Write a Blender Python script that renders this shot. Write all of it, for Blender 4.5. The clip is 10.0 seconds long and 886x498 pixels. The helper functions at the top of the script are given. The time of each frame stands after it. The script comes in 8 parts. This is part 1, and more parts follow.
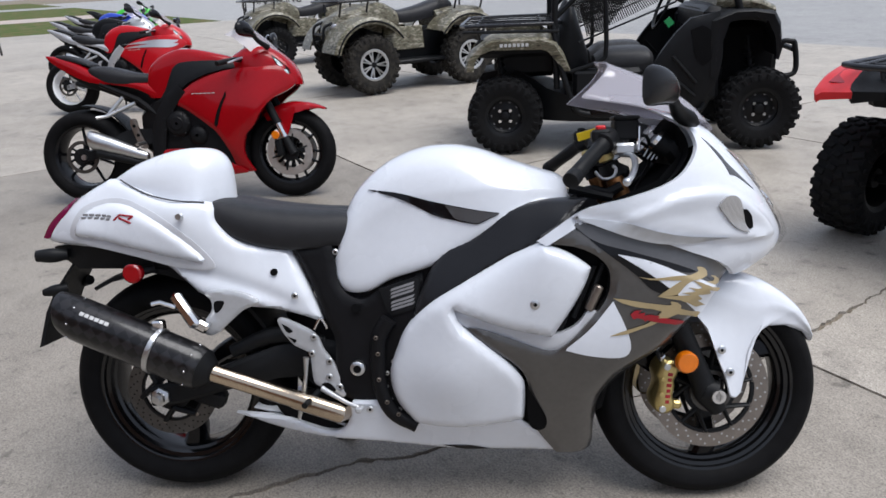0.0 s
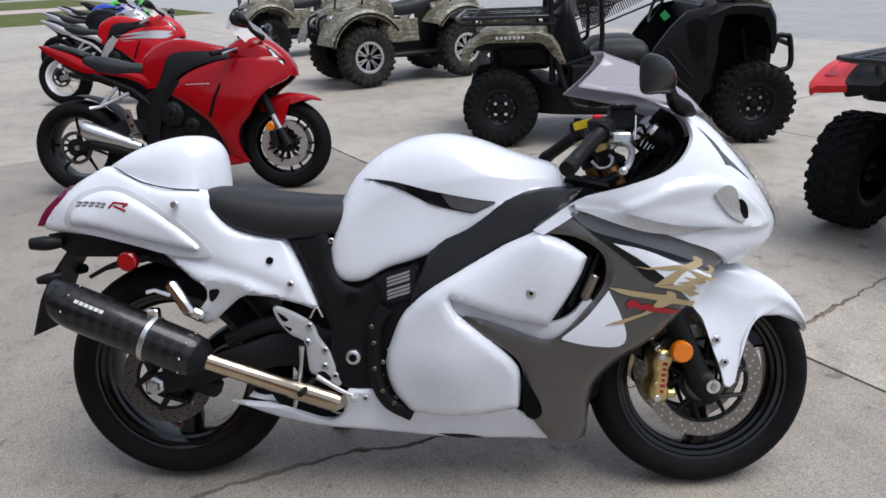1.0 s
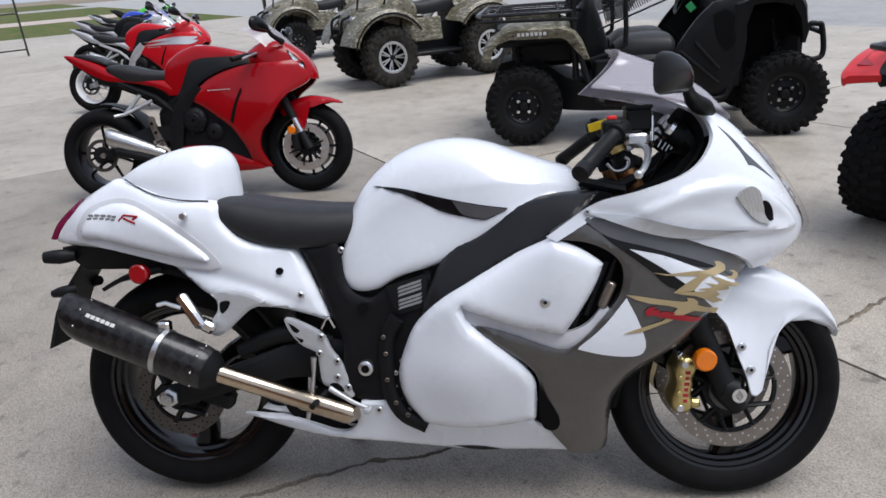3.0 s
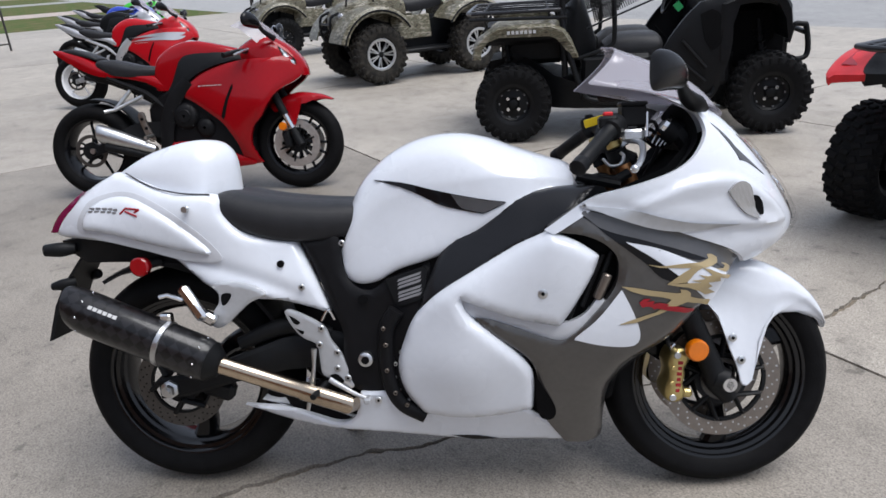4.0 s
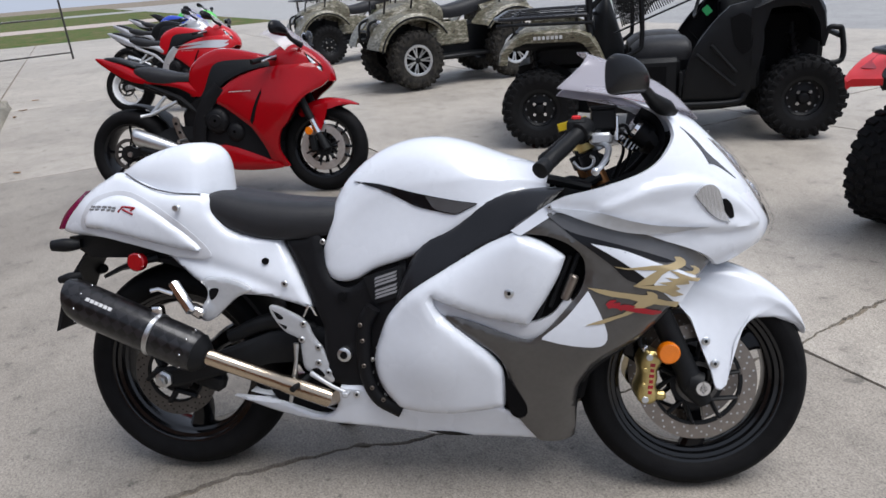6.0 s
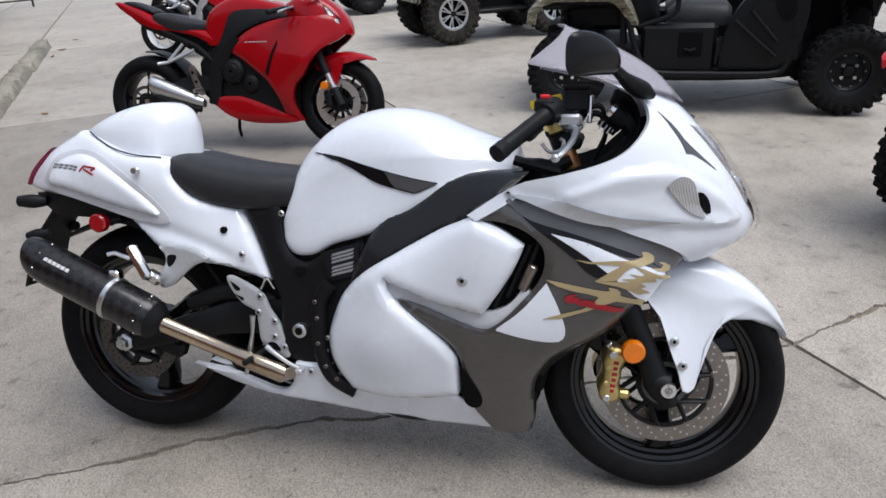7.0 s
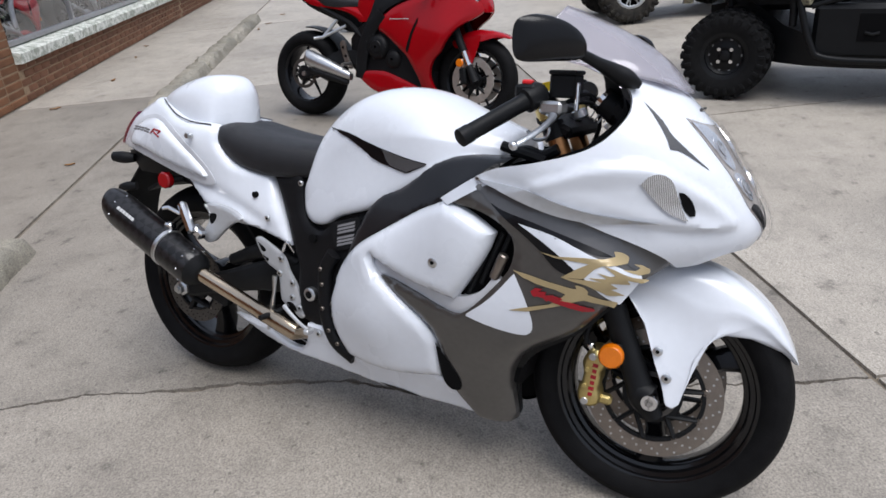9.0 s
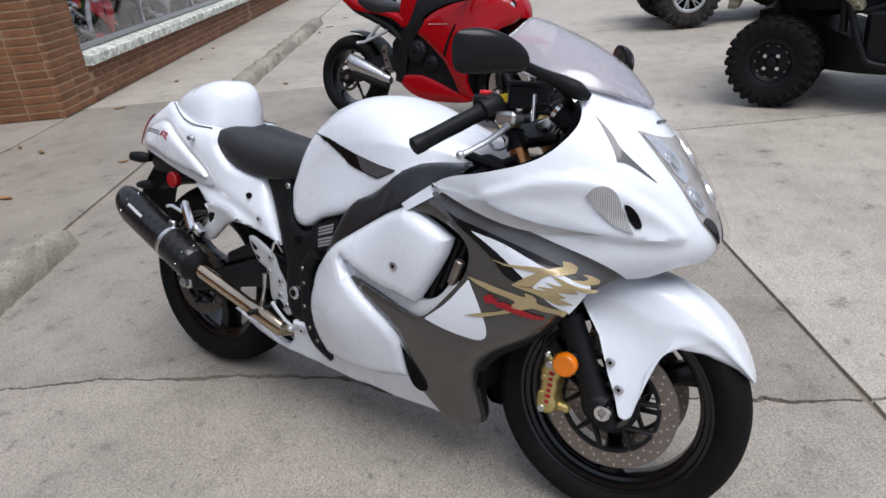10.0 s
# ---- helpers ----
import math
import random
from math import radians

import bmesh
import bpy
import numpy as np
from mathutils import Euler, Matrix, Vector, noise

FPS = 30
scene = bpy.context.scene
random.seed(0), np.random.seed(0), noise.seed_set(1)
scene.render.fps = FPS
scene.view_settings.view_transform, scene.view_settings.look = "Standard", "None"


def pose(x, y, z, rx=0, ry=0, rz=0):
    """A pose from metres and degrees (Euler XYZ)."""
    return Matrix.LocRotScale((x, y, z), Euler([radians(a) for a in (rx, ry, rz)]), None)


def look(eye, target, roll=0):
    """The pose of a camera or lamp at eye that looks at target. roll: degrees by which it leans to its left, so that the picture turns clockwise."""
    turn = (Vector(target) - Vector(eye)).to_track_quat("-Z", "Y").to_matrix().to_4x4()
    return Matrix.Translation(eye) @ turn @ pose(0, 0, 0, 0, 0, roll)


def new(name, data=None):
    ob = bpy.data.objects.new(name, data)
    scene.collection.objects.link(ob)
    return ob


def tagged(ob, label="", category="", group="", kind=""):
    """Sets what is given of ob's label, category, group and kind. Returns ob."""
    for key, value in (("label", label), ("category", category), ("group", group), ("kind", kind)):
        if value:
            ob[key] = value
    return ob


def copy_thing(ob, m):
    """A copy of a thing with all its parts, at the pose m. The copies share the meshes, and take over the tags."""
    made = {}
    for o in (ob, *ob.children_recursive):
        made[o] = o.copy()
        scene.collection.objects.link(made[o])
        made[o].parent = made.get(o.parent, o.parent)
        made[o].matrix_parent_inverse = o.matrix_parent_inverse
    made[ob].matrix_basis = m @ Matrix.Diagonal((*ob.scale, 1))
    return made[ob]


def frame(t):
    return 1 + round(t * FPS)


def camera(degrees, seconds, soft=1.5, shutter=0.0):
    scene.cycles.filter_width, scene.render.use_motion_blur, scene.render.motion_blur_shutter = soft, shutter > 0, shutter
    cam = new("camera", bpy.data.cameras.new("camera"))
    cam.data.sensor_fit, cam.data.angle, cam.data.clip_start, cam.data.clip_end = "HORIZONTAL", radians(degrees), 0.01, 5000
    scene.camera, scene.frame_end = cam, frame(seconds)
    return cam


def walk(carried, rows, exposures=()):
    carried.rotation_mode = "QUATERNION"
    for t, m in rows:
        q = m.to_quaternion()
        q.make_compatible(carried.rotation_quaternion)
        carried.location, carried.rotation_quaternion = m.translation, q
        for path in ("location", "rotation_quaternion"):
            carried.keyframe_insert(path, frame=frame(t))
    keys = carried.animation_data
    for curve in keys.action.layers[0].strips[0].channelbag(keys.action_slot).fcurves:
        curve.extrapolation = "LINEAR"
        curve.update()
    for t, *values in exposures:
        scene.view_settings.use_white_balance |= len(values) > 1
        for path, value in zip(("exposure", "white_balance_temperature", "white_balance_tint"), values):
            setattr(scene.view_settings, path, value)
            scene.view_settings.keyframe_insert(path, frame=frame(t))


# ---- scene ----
cam = camera(64.3, 10.0, 1.6)
PATH = [
    (0, (0.911, -1.721, 1.357), (0.764, 0.138, 0.634), -3.0),
    (0.5, (0.903, -1.724, 1.35), (0.756, 0.134, 0.626), -2.5),
    (1, (0.906, -1.726, 1.344), (0.775, 0.128, 0.606), -2.6),
    (1.5, (0.91, -1.714, 1.341), (0.775, 0.136, 0.592), -2.8),
    (2, (0.92, -1.687, 1.342), (0.743, 0.159, 0.594), -3.6),
    (2.5, (0.954, -1.663, 1.346), (0.735, 0.182, 0.607), -4.5),
    (4, (0.919, -1.709, 1.353), (0.742, 0.137, 0.604), -4.0),
    (4.5, (0.903, -1.723, 1.343), (0.789, 0.126, 0.59), -2.7),
    (5, (0.893, -1.743, 1.346), (0.808, 0.114, 0.606), -2.2),
    (5.2, (0.904, -1.75, 1.35), (0.804, 0.109, 0.62), -2.5),
    (6.5, (1.241, -1.713, 1.343), (0.821, 0.097, 0.602), -4.7),
    (7, (1.29, -1.602, 1.359), (0.865, 0.165, 0.523), -3.2),
    (7.5, (1.356, -1.5, 1.359), (0.837, 0.227, 0.495), -4.4),
    (8, (1.521, -1.401, 1.345), (0.823, 0.273, 0.502), -5.1),
    (8.5, (1.622, -1.355, 1.327), (0.807, 0.24, 0.437), -6.1),
    (9, (1.748, -1.444, 1.339), (0.826, 0.111, 0.484), -5.0),
    (9.5, (1.867, -1.459, 1.357), (0.91, 0.08, 0.513), -5.1),
    (10, (1.974, -1.349, 1.343), (0.891, 0.111, 0.509), -5.7),
]
walk(cam, [(t, look(eye, target, roll)) for t, eye, target, roll in PATH])

# ---- light ----
SUN_EL, SUN_AZ = 67.0, 112.0
world = bpy.data.worlds.new("overcast_sky")
scene.world = world
world.use_nodes = True
wn = world.node_tree.nodes
sky = wn.new("ShaderNodeTexSky")
sky.sky_type, sky.sun_disc = "NISHITA", False
sky.sun_elevation, sky.sun_rotation = radians(SUN_EL), radians(SUN_AZ)
sky.air_density, sky.dust_density, sky.ozone_density = 1.0, 4.0, 1.0
pale = wn.new("ShaderNodeMix")
pale.data_type = "RGBA"
pale.inputs["Factor"].default_value = 0.72
pale.inputs["B"].default_value = (7.0, 7.85, 9.7, 1)
world.node_tree.links.new(sky.outputs[0], pale.inputs["A"])
world.node_tree.links.new(pale.outputs["Result"], wn["Background"].inputs["Color"])
wn["Background"].inputs["Strength"].default_value = 0.059
sun = new("sun", bpy.data.lights.new("sun", "SUN"))
sun.data.energy, sun.data.angle, sun.data.color = 2.2, radians(45), (0.985, 0.985, 1.0)
sun_dir = Vector((math.sin(radians(SUN_AZ)) * math.cos(radians(SUN_EL)), math.cos(radians(SUN_AZ)) * math.cos(radians(SUN_EL)), math.sin(radians(SUN_EL))))
sun.matrix_basis = look(sun_dir * 30, (0, 0, 0))
scene.view_settings.exposure = 0.76


# ---- materials ----
def mat(name, color, rough=0.5, metal=0.0, coat=0.0, vary=0.0, scale=20.0, bump=0.0, bump_scale=200.0, two=None, spec=0.3, trans=0.0, ior=1.45, random_tint=0.0):
    """A surface with colour grain at two scales and fine relief. two: a second colour, mixed in by the noise."""
    m = bpy.data.materials.new(name)
    m.use_nodes = True
    n, l = m.node_tree.nodes, m.node_tree.links
    b = n["Principled BSDF"]
    b.inputs["Base Color"].default_value = (*color, 1)
    b.inputs["Roughness"].default_value, b.inputs["Metallic"].default_value = rough, metal
    b.inputs["Coat Weight"].default_value, b.inputs["Coat Roughness"].default_value = coat, 0.06
    b.inputs["Specular IOR Level"].default_value = spec
    b.inputs["Transmission Weight"].default_value, b.inputs["IOR"].default_value = trans, ior
    tc = n.new("ShaderNodeTexCoord")
    if vary or two:
        big = n.new("ShaderNodeTexNoise")
        big.inputs["Scale"].default_value, big.inputs["Detail"].default_value = scale, 6
        small = n.new("ShaderNodeTexNoise")
        small.inputs["Scale"].default_value, small.inputs["Detail"].default_value = scale * 9, 4
        add = n.new("ShaderNodeMath")
        add.operation, add.inputs[1].default_value = "MULTIPLY_ADD", 0.6
        ramp = n.new("ShaderNodeValToRGB")
        second = two or tuple(c * (1 - vary) for c in color)
        first = color if two else tuple(min(1, c * (1 + vary)) for c in color)
        ramp.color_ramp.elements[0].color, ramp.color_ramp.elements[1].color = (*first, 1), (*second, 1)
        ramp.color_ramp.elements[0].position, ramp.color_ramp.elements[1].position = (0.5, 1.1) if not two else (0.72, 0.9)
        l.new(tc.outputs["Object"], big.inputs["Vector"]), l.new(tc.outputs["Object"], small.inputs["Vector"])
        l.new(small.outputs["Fac"], add.inputs[0]), l.new(big.outputs["Fac"], add.inputs[2])
        l.new(add.outputs[0], ramp.inputs["Fac"])
        tone = ramp.outputs["Color"]
        if random_tint:
            info, hsv, span = n.new("ShaderNodeObjectInfo"), n.new("ShaderNodeHueSaturation"), n.new("ShaderNodeMapRange")
            span.inputs["To Min"].default_value, span.inputs["To Max"].default_value = 1 - random_tint, 1 + random_tint
            l.new(info.outputs["Random"], span.inputs["Value"]), l.new(span.outputs["Result"], hsv.inputs["Value"])
            l.new(tone, hsv.inputs["Color"])
            tone = hsv.outputs["Color"]
        l.new(tone, b.inputs["Base Color"])
        if vary and not metal:
            rr = n.new("ShaderNodeMapRange")
            rr.inputs["To Min"].default_value, rr.inputs["To Max"].default_value = max(0.02, rough - 0.05), min(1, rough + 0.08)
            l.new(big.outputs["Fac"], rr.inputs["Value"]), l.new(rr.outputs["Result"], b.inputs["Roughness"])
    if bump:
        bn, bt = n.new("ShaderNodeBump"), n.new("ShaderNodeTexNoise")
        bt.inputs["Scale"].default_value, bt.inputs["Detail"].default_value = bump_scale, 5
        bn.inputs["Strength"].default_value, bn.inputs["Distance"].default_value = bump, 0.004
        l.new(tc.outputs["Object"], bt.inputs["Vector"]), l.new(bt.outputs["Fac"], bn.inputs["Height"])
        l.new(bn.outputs["Normal"], b.inputs["Normal"])
    return m


WHITE = mat("pearl_white_paint", (0.63, 0.655, 0.705), 0.26, 0, 0.7, 0.03, 6)
SILVER_PAINT = mat("silver_fade_paint", (0.42, 0.43, 0.45), 0.3, 0.3, 0.8, 0.08, 8)
GREY = mat("grey_metallic_paint", (0.085, 0.081, 0.078), 0.3, 0.55, 0.7, 0.1, 8)
STRIPE = mat("dark_grey_stripe", (0.07, 0.07, 0.074), 0.35, 0.2, 0.6, 0.08, 8)
BLACK = mat("black_gloss_paint", (0.004, 0.004, 0.005), 0.2, 0, 0.15, 0.15, 12, spec=0.2)
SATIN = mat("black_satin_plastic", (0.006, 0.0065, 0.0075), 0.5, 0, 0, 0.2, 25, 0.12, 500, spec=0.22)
COVER = mat("dark_grey_plastic", (0.008, 0.008, 0.0095), 0.32, 0.1, 0.2, 0.12, 15, 0.08, 600)
FRAME = mat("black_cast_frame", (0.005, 0.005, 0.006), 0.5, 0.0, 0, 0.2, 25, 0.15, 350, spec=0.2)
RUBBER = mat("tyre_rubber", (0.0045, 0.0045, 0.005), 0.7, 0, 0, 0.25, 30, 0.25, 260, spec=0.13)
VINYL = mat("black_vinyl", (0.016, 0.016, 0.018), 0.46, 0, 0, 0.15, 30, 0.3, 700)
CHROME = mat("chrome", (0.75, 0.75, 0.76), 0.14, 1, 0, 0.05, 30)
ALU = mat("brushed_aluminium", (0.55, 0.56, 0.57), 0.34, 1, 0, 0.1, 40, 0.1, 400)
STEEL = mat("disc_steel", (0.24, 0.21, 0.185), 0.36, 0.9, 0, 0.12, 40, 0.1, 300)
TITAN = mat("heat_tinted_steel", (0.5, 0.41, 0.31), 0.2, 1, 0, 0.2, 4)
GOLD = mat("gold_anodised", (0.52, 0.41, 0.17), 0.34, 0.85, 0, 0.12, 30, 0.15, 400)
GOLD_INK = mat("gold_decal", (0.36, 0.28, 0.15), 0.35, 0.2, 0.6, 0.05, 20)
COPPER = mat("bronze_fork_tube", (0.4, 0.19, 0.08), 0.3, 0.9, 0, 0.08, 30)
RED_INK = mat("red_decal", (0.27, 0.004, 0.012), 0.35, 0, 0.5, 0.1, 20)
GREY_INK = mat("grey_decal", (0.2, 0.2, 0.21), 0.4, 0, 0.3, 0.1, 20)
PALE_INK = mat("pale_label_ink", (0.5, 0.5, 0.5), 0.5, 0, 0, 0.1, 20)
ORANGE = mat("amber_reflector", (0.62, 0.15, 0.004), 0.18, 0, 0.7, 0.08, 60, 0.2, 300)
RED_LENS = mat("red_lens", (0.3, 0.004, 0.008), 0.15, 0, 0.8, 0.1, 60, 0.2, 300)
TAIL_LENS = mat("dark_red_lens", (0.15, 0.004, 0.045), 0.15, 0, 0.8, 0.1, 60)
# Near-black for dark parts, also laid on as the shade inside holes.
DARK = mat("black_parts_and_hole_shade", (0.004, 0.004, 0.0045), 0.8, 0, 0, 0.1, 20, spec=0.1)
YELLOW = mat("yellow_tag", (0.7, 0.5, 0.02), 0.5, 0, 0, 0.1, 20)
RED_PLASTIC = mat("red_plastic", (0.6, 0.02, 0.025), 0.4, 0, 0.2, 0.08, 20)
LENS = mat("clear_ribbed_lens", (0.46, 0.46, 0.48), 0.16, 0.6, 0.8, 0.4, 70, 0.6, 220, spec=0.5)
RIBBED = mat("ribbed_signal_lens", (0.5, 0.5, 0.51), 0.12, 0.3, 0.8)


def ribs(m):
    """Fine moulded ribs, light and dark, across a clear lens."""
    n, l = m.node_tree.nodes, m.node_tree.links
    tc, wave, ramp, bump = n.new("ShaderNodeTexCoord"), n.new("ShaderNodeTexWave"), n.new("ShaderNodeValToRGB"), n.new("ShaderNodeBump")
    wave.bands_direction, wave.inputs["Scale"].default_value, wave.inputs["Distortion"].default_value = "X", 95, 2
    e = ramp.color_ramp.elements
    e[0].position, e[0].color, e[1].position, e[1].color = 0.2, (0.27, 0.265, 0.26, 1), 0.8, (0.6, 0.6, 0.61, 1)
    bump.inputs["Strength"].default_value, bump.inputs["Distance"].default_value = 0.6, 0.002
    l.new(tc.outputs["Object"], wave.inputs["Vector"]), l.new(wave.outputs["Fac"], ramp.inputs["Fac"])
    l.new(ramp.outputs["Color"], n["Principled BSDF"].inputs["Base Color"])
    l.new(wave.outputs["Fac"], bump.inputs["Height"]), l.new(bump.outputs["Normal"], n["Principled BSDF"].inputs["Normal"])


ribs(RIBBED)
GLASS = mat("clear_glass", (0.92, 0.93, 0.95), 0.02, trans=1.0)


def carbon():
    """Twill weave: two sets of diagonal bands, dark on darker, under a clear coat."""
    m = mat("carbon_fibre", (0.02, 0.02, 0.022), 0.32, 0.0, 0.3)
    n, l = m.node_tree.nodes, m.node_tree.links
    tc, ch, mp = n.new("ShaderNodeTexCoord"), n.new("ShaderNodeTexChecker"), n.new("ShaderNodeMapping")
    mp.inputs["Rotation"].default_value = (0, radians(28), 0)
    ch.inputs["Scale"].default_value = 42
    ch.inputs["Color1"].default_value, ch.inputs["Color2"].default_value = (0.004, 0.004, 0.0045, 1), (0.0135, 0.013, 0.0145, 1)
    l.new(tc.outputs["Object"], mp.inputs[0]), l.new(mp.outputs[0], ch.inputs["Vector"])
    l.new(ch.outputs["Color"], n["Principled BSDF"].inputs["Base Color"])
    return m


CARBON = carbon()
RIM_BLACK = mat("rim_black", (0.004, 0.004, 0.0045), 0.16, 0, 0.25, 0.2, 20, spec=0.4)
MIRROR_BLACK = mat("mirror_shell_black", (0.005, 0.005, 0.006), 0.22, 0, 0, 0.2, 20, spec=0.28)
PALE_SILVER = mat("pale_silver_line", (0.5, 0.51, 0.54), 0.3, 0.1, 0.6, 0.05, 8)
DISC_DARK = mat("dull_disc_steel", (0.1, 0.095, 0.09), 0.42, 0.8, 0, 0.15, 40, 0.1, 300)


def tinted_screen(name, tint, cover, ior, clear_tint):
    """Smoked acrylic: mostly clear, with a grey film and a sharp gloss."""
    m = bpy.data.materials.new(name)
    m.use_nodes = True
    n, l = m.node_tree.nodes, m.node_tree.links
    b = n["Principled BSDF"]
    b.inputs["Base Color"].default_value, b.inputs["Roughness"].default_value = (*tint, 1), 0.06
    b.inputs["IOR"].default_value = ior
    clear, mix = n.new("ShaderNodeBsdfTransparent"), n.new("ShaderNodeMixShader")
    clear.inputs["Color"].default_value = (*clear_tint, 1)
    mix.inputs["Fac"].default_value = cover
    l.new(clear.outputs[0], mix.inputs[1]), l.new(b.outputs[0], mix.inputs[2])
    l.new(mix.outputs[0], n["Material Output"].inputs["Surface"])
    return m


# Besides the tint, the pale film stands in for sky reflected in the screen.
SCREEN = tinted_screen("smoked_acrylic", (0.5, 0.48, 0.52), 0.42, 1.9, (0.84, 0.83, 0.86))
CLEAR = tinted_screen("clear_polycarbonate", (0.3, 0.3, 0.31), 0.04, 1.6, (0.97, 0.97, 0.97))


# ---- mesh tools ----
def curve(pts, n, closed=False):
    """n points on a smooth line through pts (any number of coordinates), evenly spaced in parameter."""
    p = np.array(pts, float)
    k = len(p)
    if closed:
        p = np.vstack([p[-1], p, p[0], p[1]])
        u = np.linspace(0, k, n, endpoint=False)
    else:
        p = np.vstack([2 * p[0] - p[1], p, 2 * p[-1] - p[-2]])
        u = np.linspace(0, k - 1, n)
    i = np.minimum(u.astype(int), (k if closed else k - 1) - 1)
    f = (u - i)[:, None]
    a, b, c, d = p[i], p[i + 1], p[i + 2], p[i + 3]
    return 0.5 * (2 * b + (c - a) * f + (2 * a - 5 * b + 4 * c - d) * f**2 + (3 * b - a - 3 * c + d) * f**3)


def between(x, xs, ys):
    return float(np.interp(x, xs, ys))


class Geo:
    """Vertices and faces of one part, gathered piece by piece."""

    def __init__(self):
        self.v, self.f = [], []

    def add(self, verts, faces):
        o = len(self.v)
        self.v += [tuple(float(c) for c in p) for p in verts]
        self.f += [tuple(i + o for i in f) for f in faces]
        return self

    def skin(self, rings, closed=True, caps=True, loop=False):
        """Joins rings of equal length into a surface."""
        n, o = len(rings[0]), 0
        verts = [p for r in rings for p in r]
        faces = []
        for i in range(len(rings) - (0 if loop else 1)):
            a, b = i * n, ((i + 1) % len(rings)) * n
            for j in range(n if closed else n - 1):
                k = (j + 1) % n
                faces.append((a + j, a + k, b + k, b + j))
        if caps and closed and not loop:
            faces += [tuple(range(n - 1, -1, -1)), tuple(range((len(rings) - 1) * n, len(rings) * n))]
        return self.add(verts, faces)

    def box(self, c, s, m=None, bevel=0.004):
        """A box with chamfered edges, of size s about c, turned by the matrix m."""
        h = np.array(s, float) / 2
        b = min(bevel, h.min() * 0.6)
        ids, verts = {}, []
        for sx in (-1, 1):
            for sy in (-1, 1):
                for sz in (-1, 1):
                    for ax in range(3):
                        q = np.array([sx, sy, sz]) * (h - b)
                        q[ax] = (sx, sy, sz)[ax] * h[ax]
                        ids[(sx, sy, sz, ax)] = len(verts)
                        verts.append(q)
        faces = []
        for ax in range(3):
            o = [k for k in range(3) if k != ax]
            for sg in (-1, 1):
                quad = []
                for a, d in ((-1, -1), (1, -1), (1, 1), (-1, 1)):
                    k = [0, 0, 0]
                    k[ax], k[o[0]], k[o[1]] = sg, a, d
                    quad.append(ids[(*k, ax)])
                faces.append(tuple(quad))
            for a in (-1, 1):
                for d in (-1, 1):
                    k0, k1 = [0, 0, 0], [0, 0, 0]
                    k0[ax], k1[ax] = -1, 1
                    for k in (k0, k1):
                        k[o[0]], k[o[1]] = a, d
                    faces.append((ids[(*k0, o[0])], ids[(*k1, o[0])], ids[(*k1, o[1])], ids[(*k0, o[1])]))
        for sx in (-1, 1):
            for sy in (-1, 1):
                for sz in (-1, 1):
                    faces.append(tuple(ids[(sx, sy, sz, ax)] for ax in range(3)))
        turn = m.to_3x3() if m is not None else Matrix.Identity(3)
        return self.add([Vector(c) + turn @ Vector(q) for q in verts], faces)

    def tube(self, pts, r, n=10, smooth=0, caps=True, flat=1.0, up=(0, 0, 1)):
        """A round (or flattened) bar along pts; r is one radius or one for each point."""
        p = np.array(pts, float)
        rr = np.full(len(p), r, float) if np.isscalar(r) else np.array(r, float)
        if smooth:
            q = curve(np.c_[p, rr], smooth)
            p, rr = q[:, :3], q[:, 3]
        t = np.gradient(p, axis=0)
        t /= np.linalg.norm(t, axis=1)[:, None] + 1e-12
        u = np.array(up, float)
        if abs(t[0] @ u) > 0.95:
            u = np.array([1.0, 0, 0]) if abs(t[0][0]) < 0.9 else np.array([0, 1.0, 0])
        rings = []
        for k in range(len(p)):
            u = u - t[k] * (u @ t[k])
            u /= np.linalg.norm(u)
            s = np.cross(t[k], u)
            rings.append([p[k] + rr[k] * (math.cos(a) * u * flat + math.sin(a) * s) for a in np.linspace(0, 2 * math.pi, n, endpoint=False)])
        return self.skin(rings, caps=caps)

    def cyl(self, a, b, r, n=16, r2=None, bevel=0.0):
        a, b = np.array(a, float), np.array(b, float)
        r2 = r if r2 is None else r2
        if bevel:
            d = (b - a) / np.linalg.norm(b - a) * bevel
            return self.tube([a, a + d, b - d, b], [r - bevel, r, r2, r2 - bevel], n)
        return self.tube([a, b], [r, r2], n)

    def lathe(self, profile, centre, n=48, axis="y", closed=True, arc=None):
        """Turns (along, radius) pairs round an axis through centre."""
        rings = []
        c = np.array(centre, float)
        span = np.linspace(0, 2 * math.pi, n, endpoint=False) if arc is None else np.linspace(*arc, n)
        for a in span:
            ring = []
            for y, r in profile:
                q = {"y": (r * math.cos(a), y, r * math.sin(a)), "x": (y, r * math.cos(a), r * math.sin(a)), "z": (r * math.cos(a), r * math.sin(a), y)}[axis]
                ring.append(c + q)
            rings.append(ring)
        return self.skin(rings, closed=closed, caps=arc is not None, loop=arc is None)

    def ball(self, c, r, n=14, m=None):
        s = (r, r, r) if np.isscalar(r) else r
        rings = []
        for a in np.linspace(0.02, math.pi - 0.02, n // 2 + 2):
            rings.append([Vector(c) + ((m.to_3x3() if m is not None else Matrix.Identity(3)) @ Vector((s[0] * math.sin(a) * math.cos(b), s[1] * math.sin(a) * math.sin(b), s[2] * math.cos(a)))) for b in np.linspace(0, 2 * math.pi, n, endpoint=False)])
        return self.skin(rings)

    def turned(self, m):
        self.v = [tuple(m @ Vector(p)) for p in self.v]
        return self

    def mirrored(self):
        g = Geo()
        g.v = [(x, -y, z) for x, y, z in self.v]
        g.f = [tuple(reversed(f)) for f in self.f]
        return g

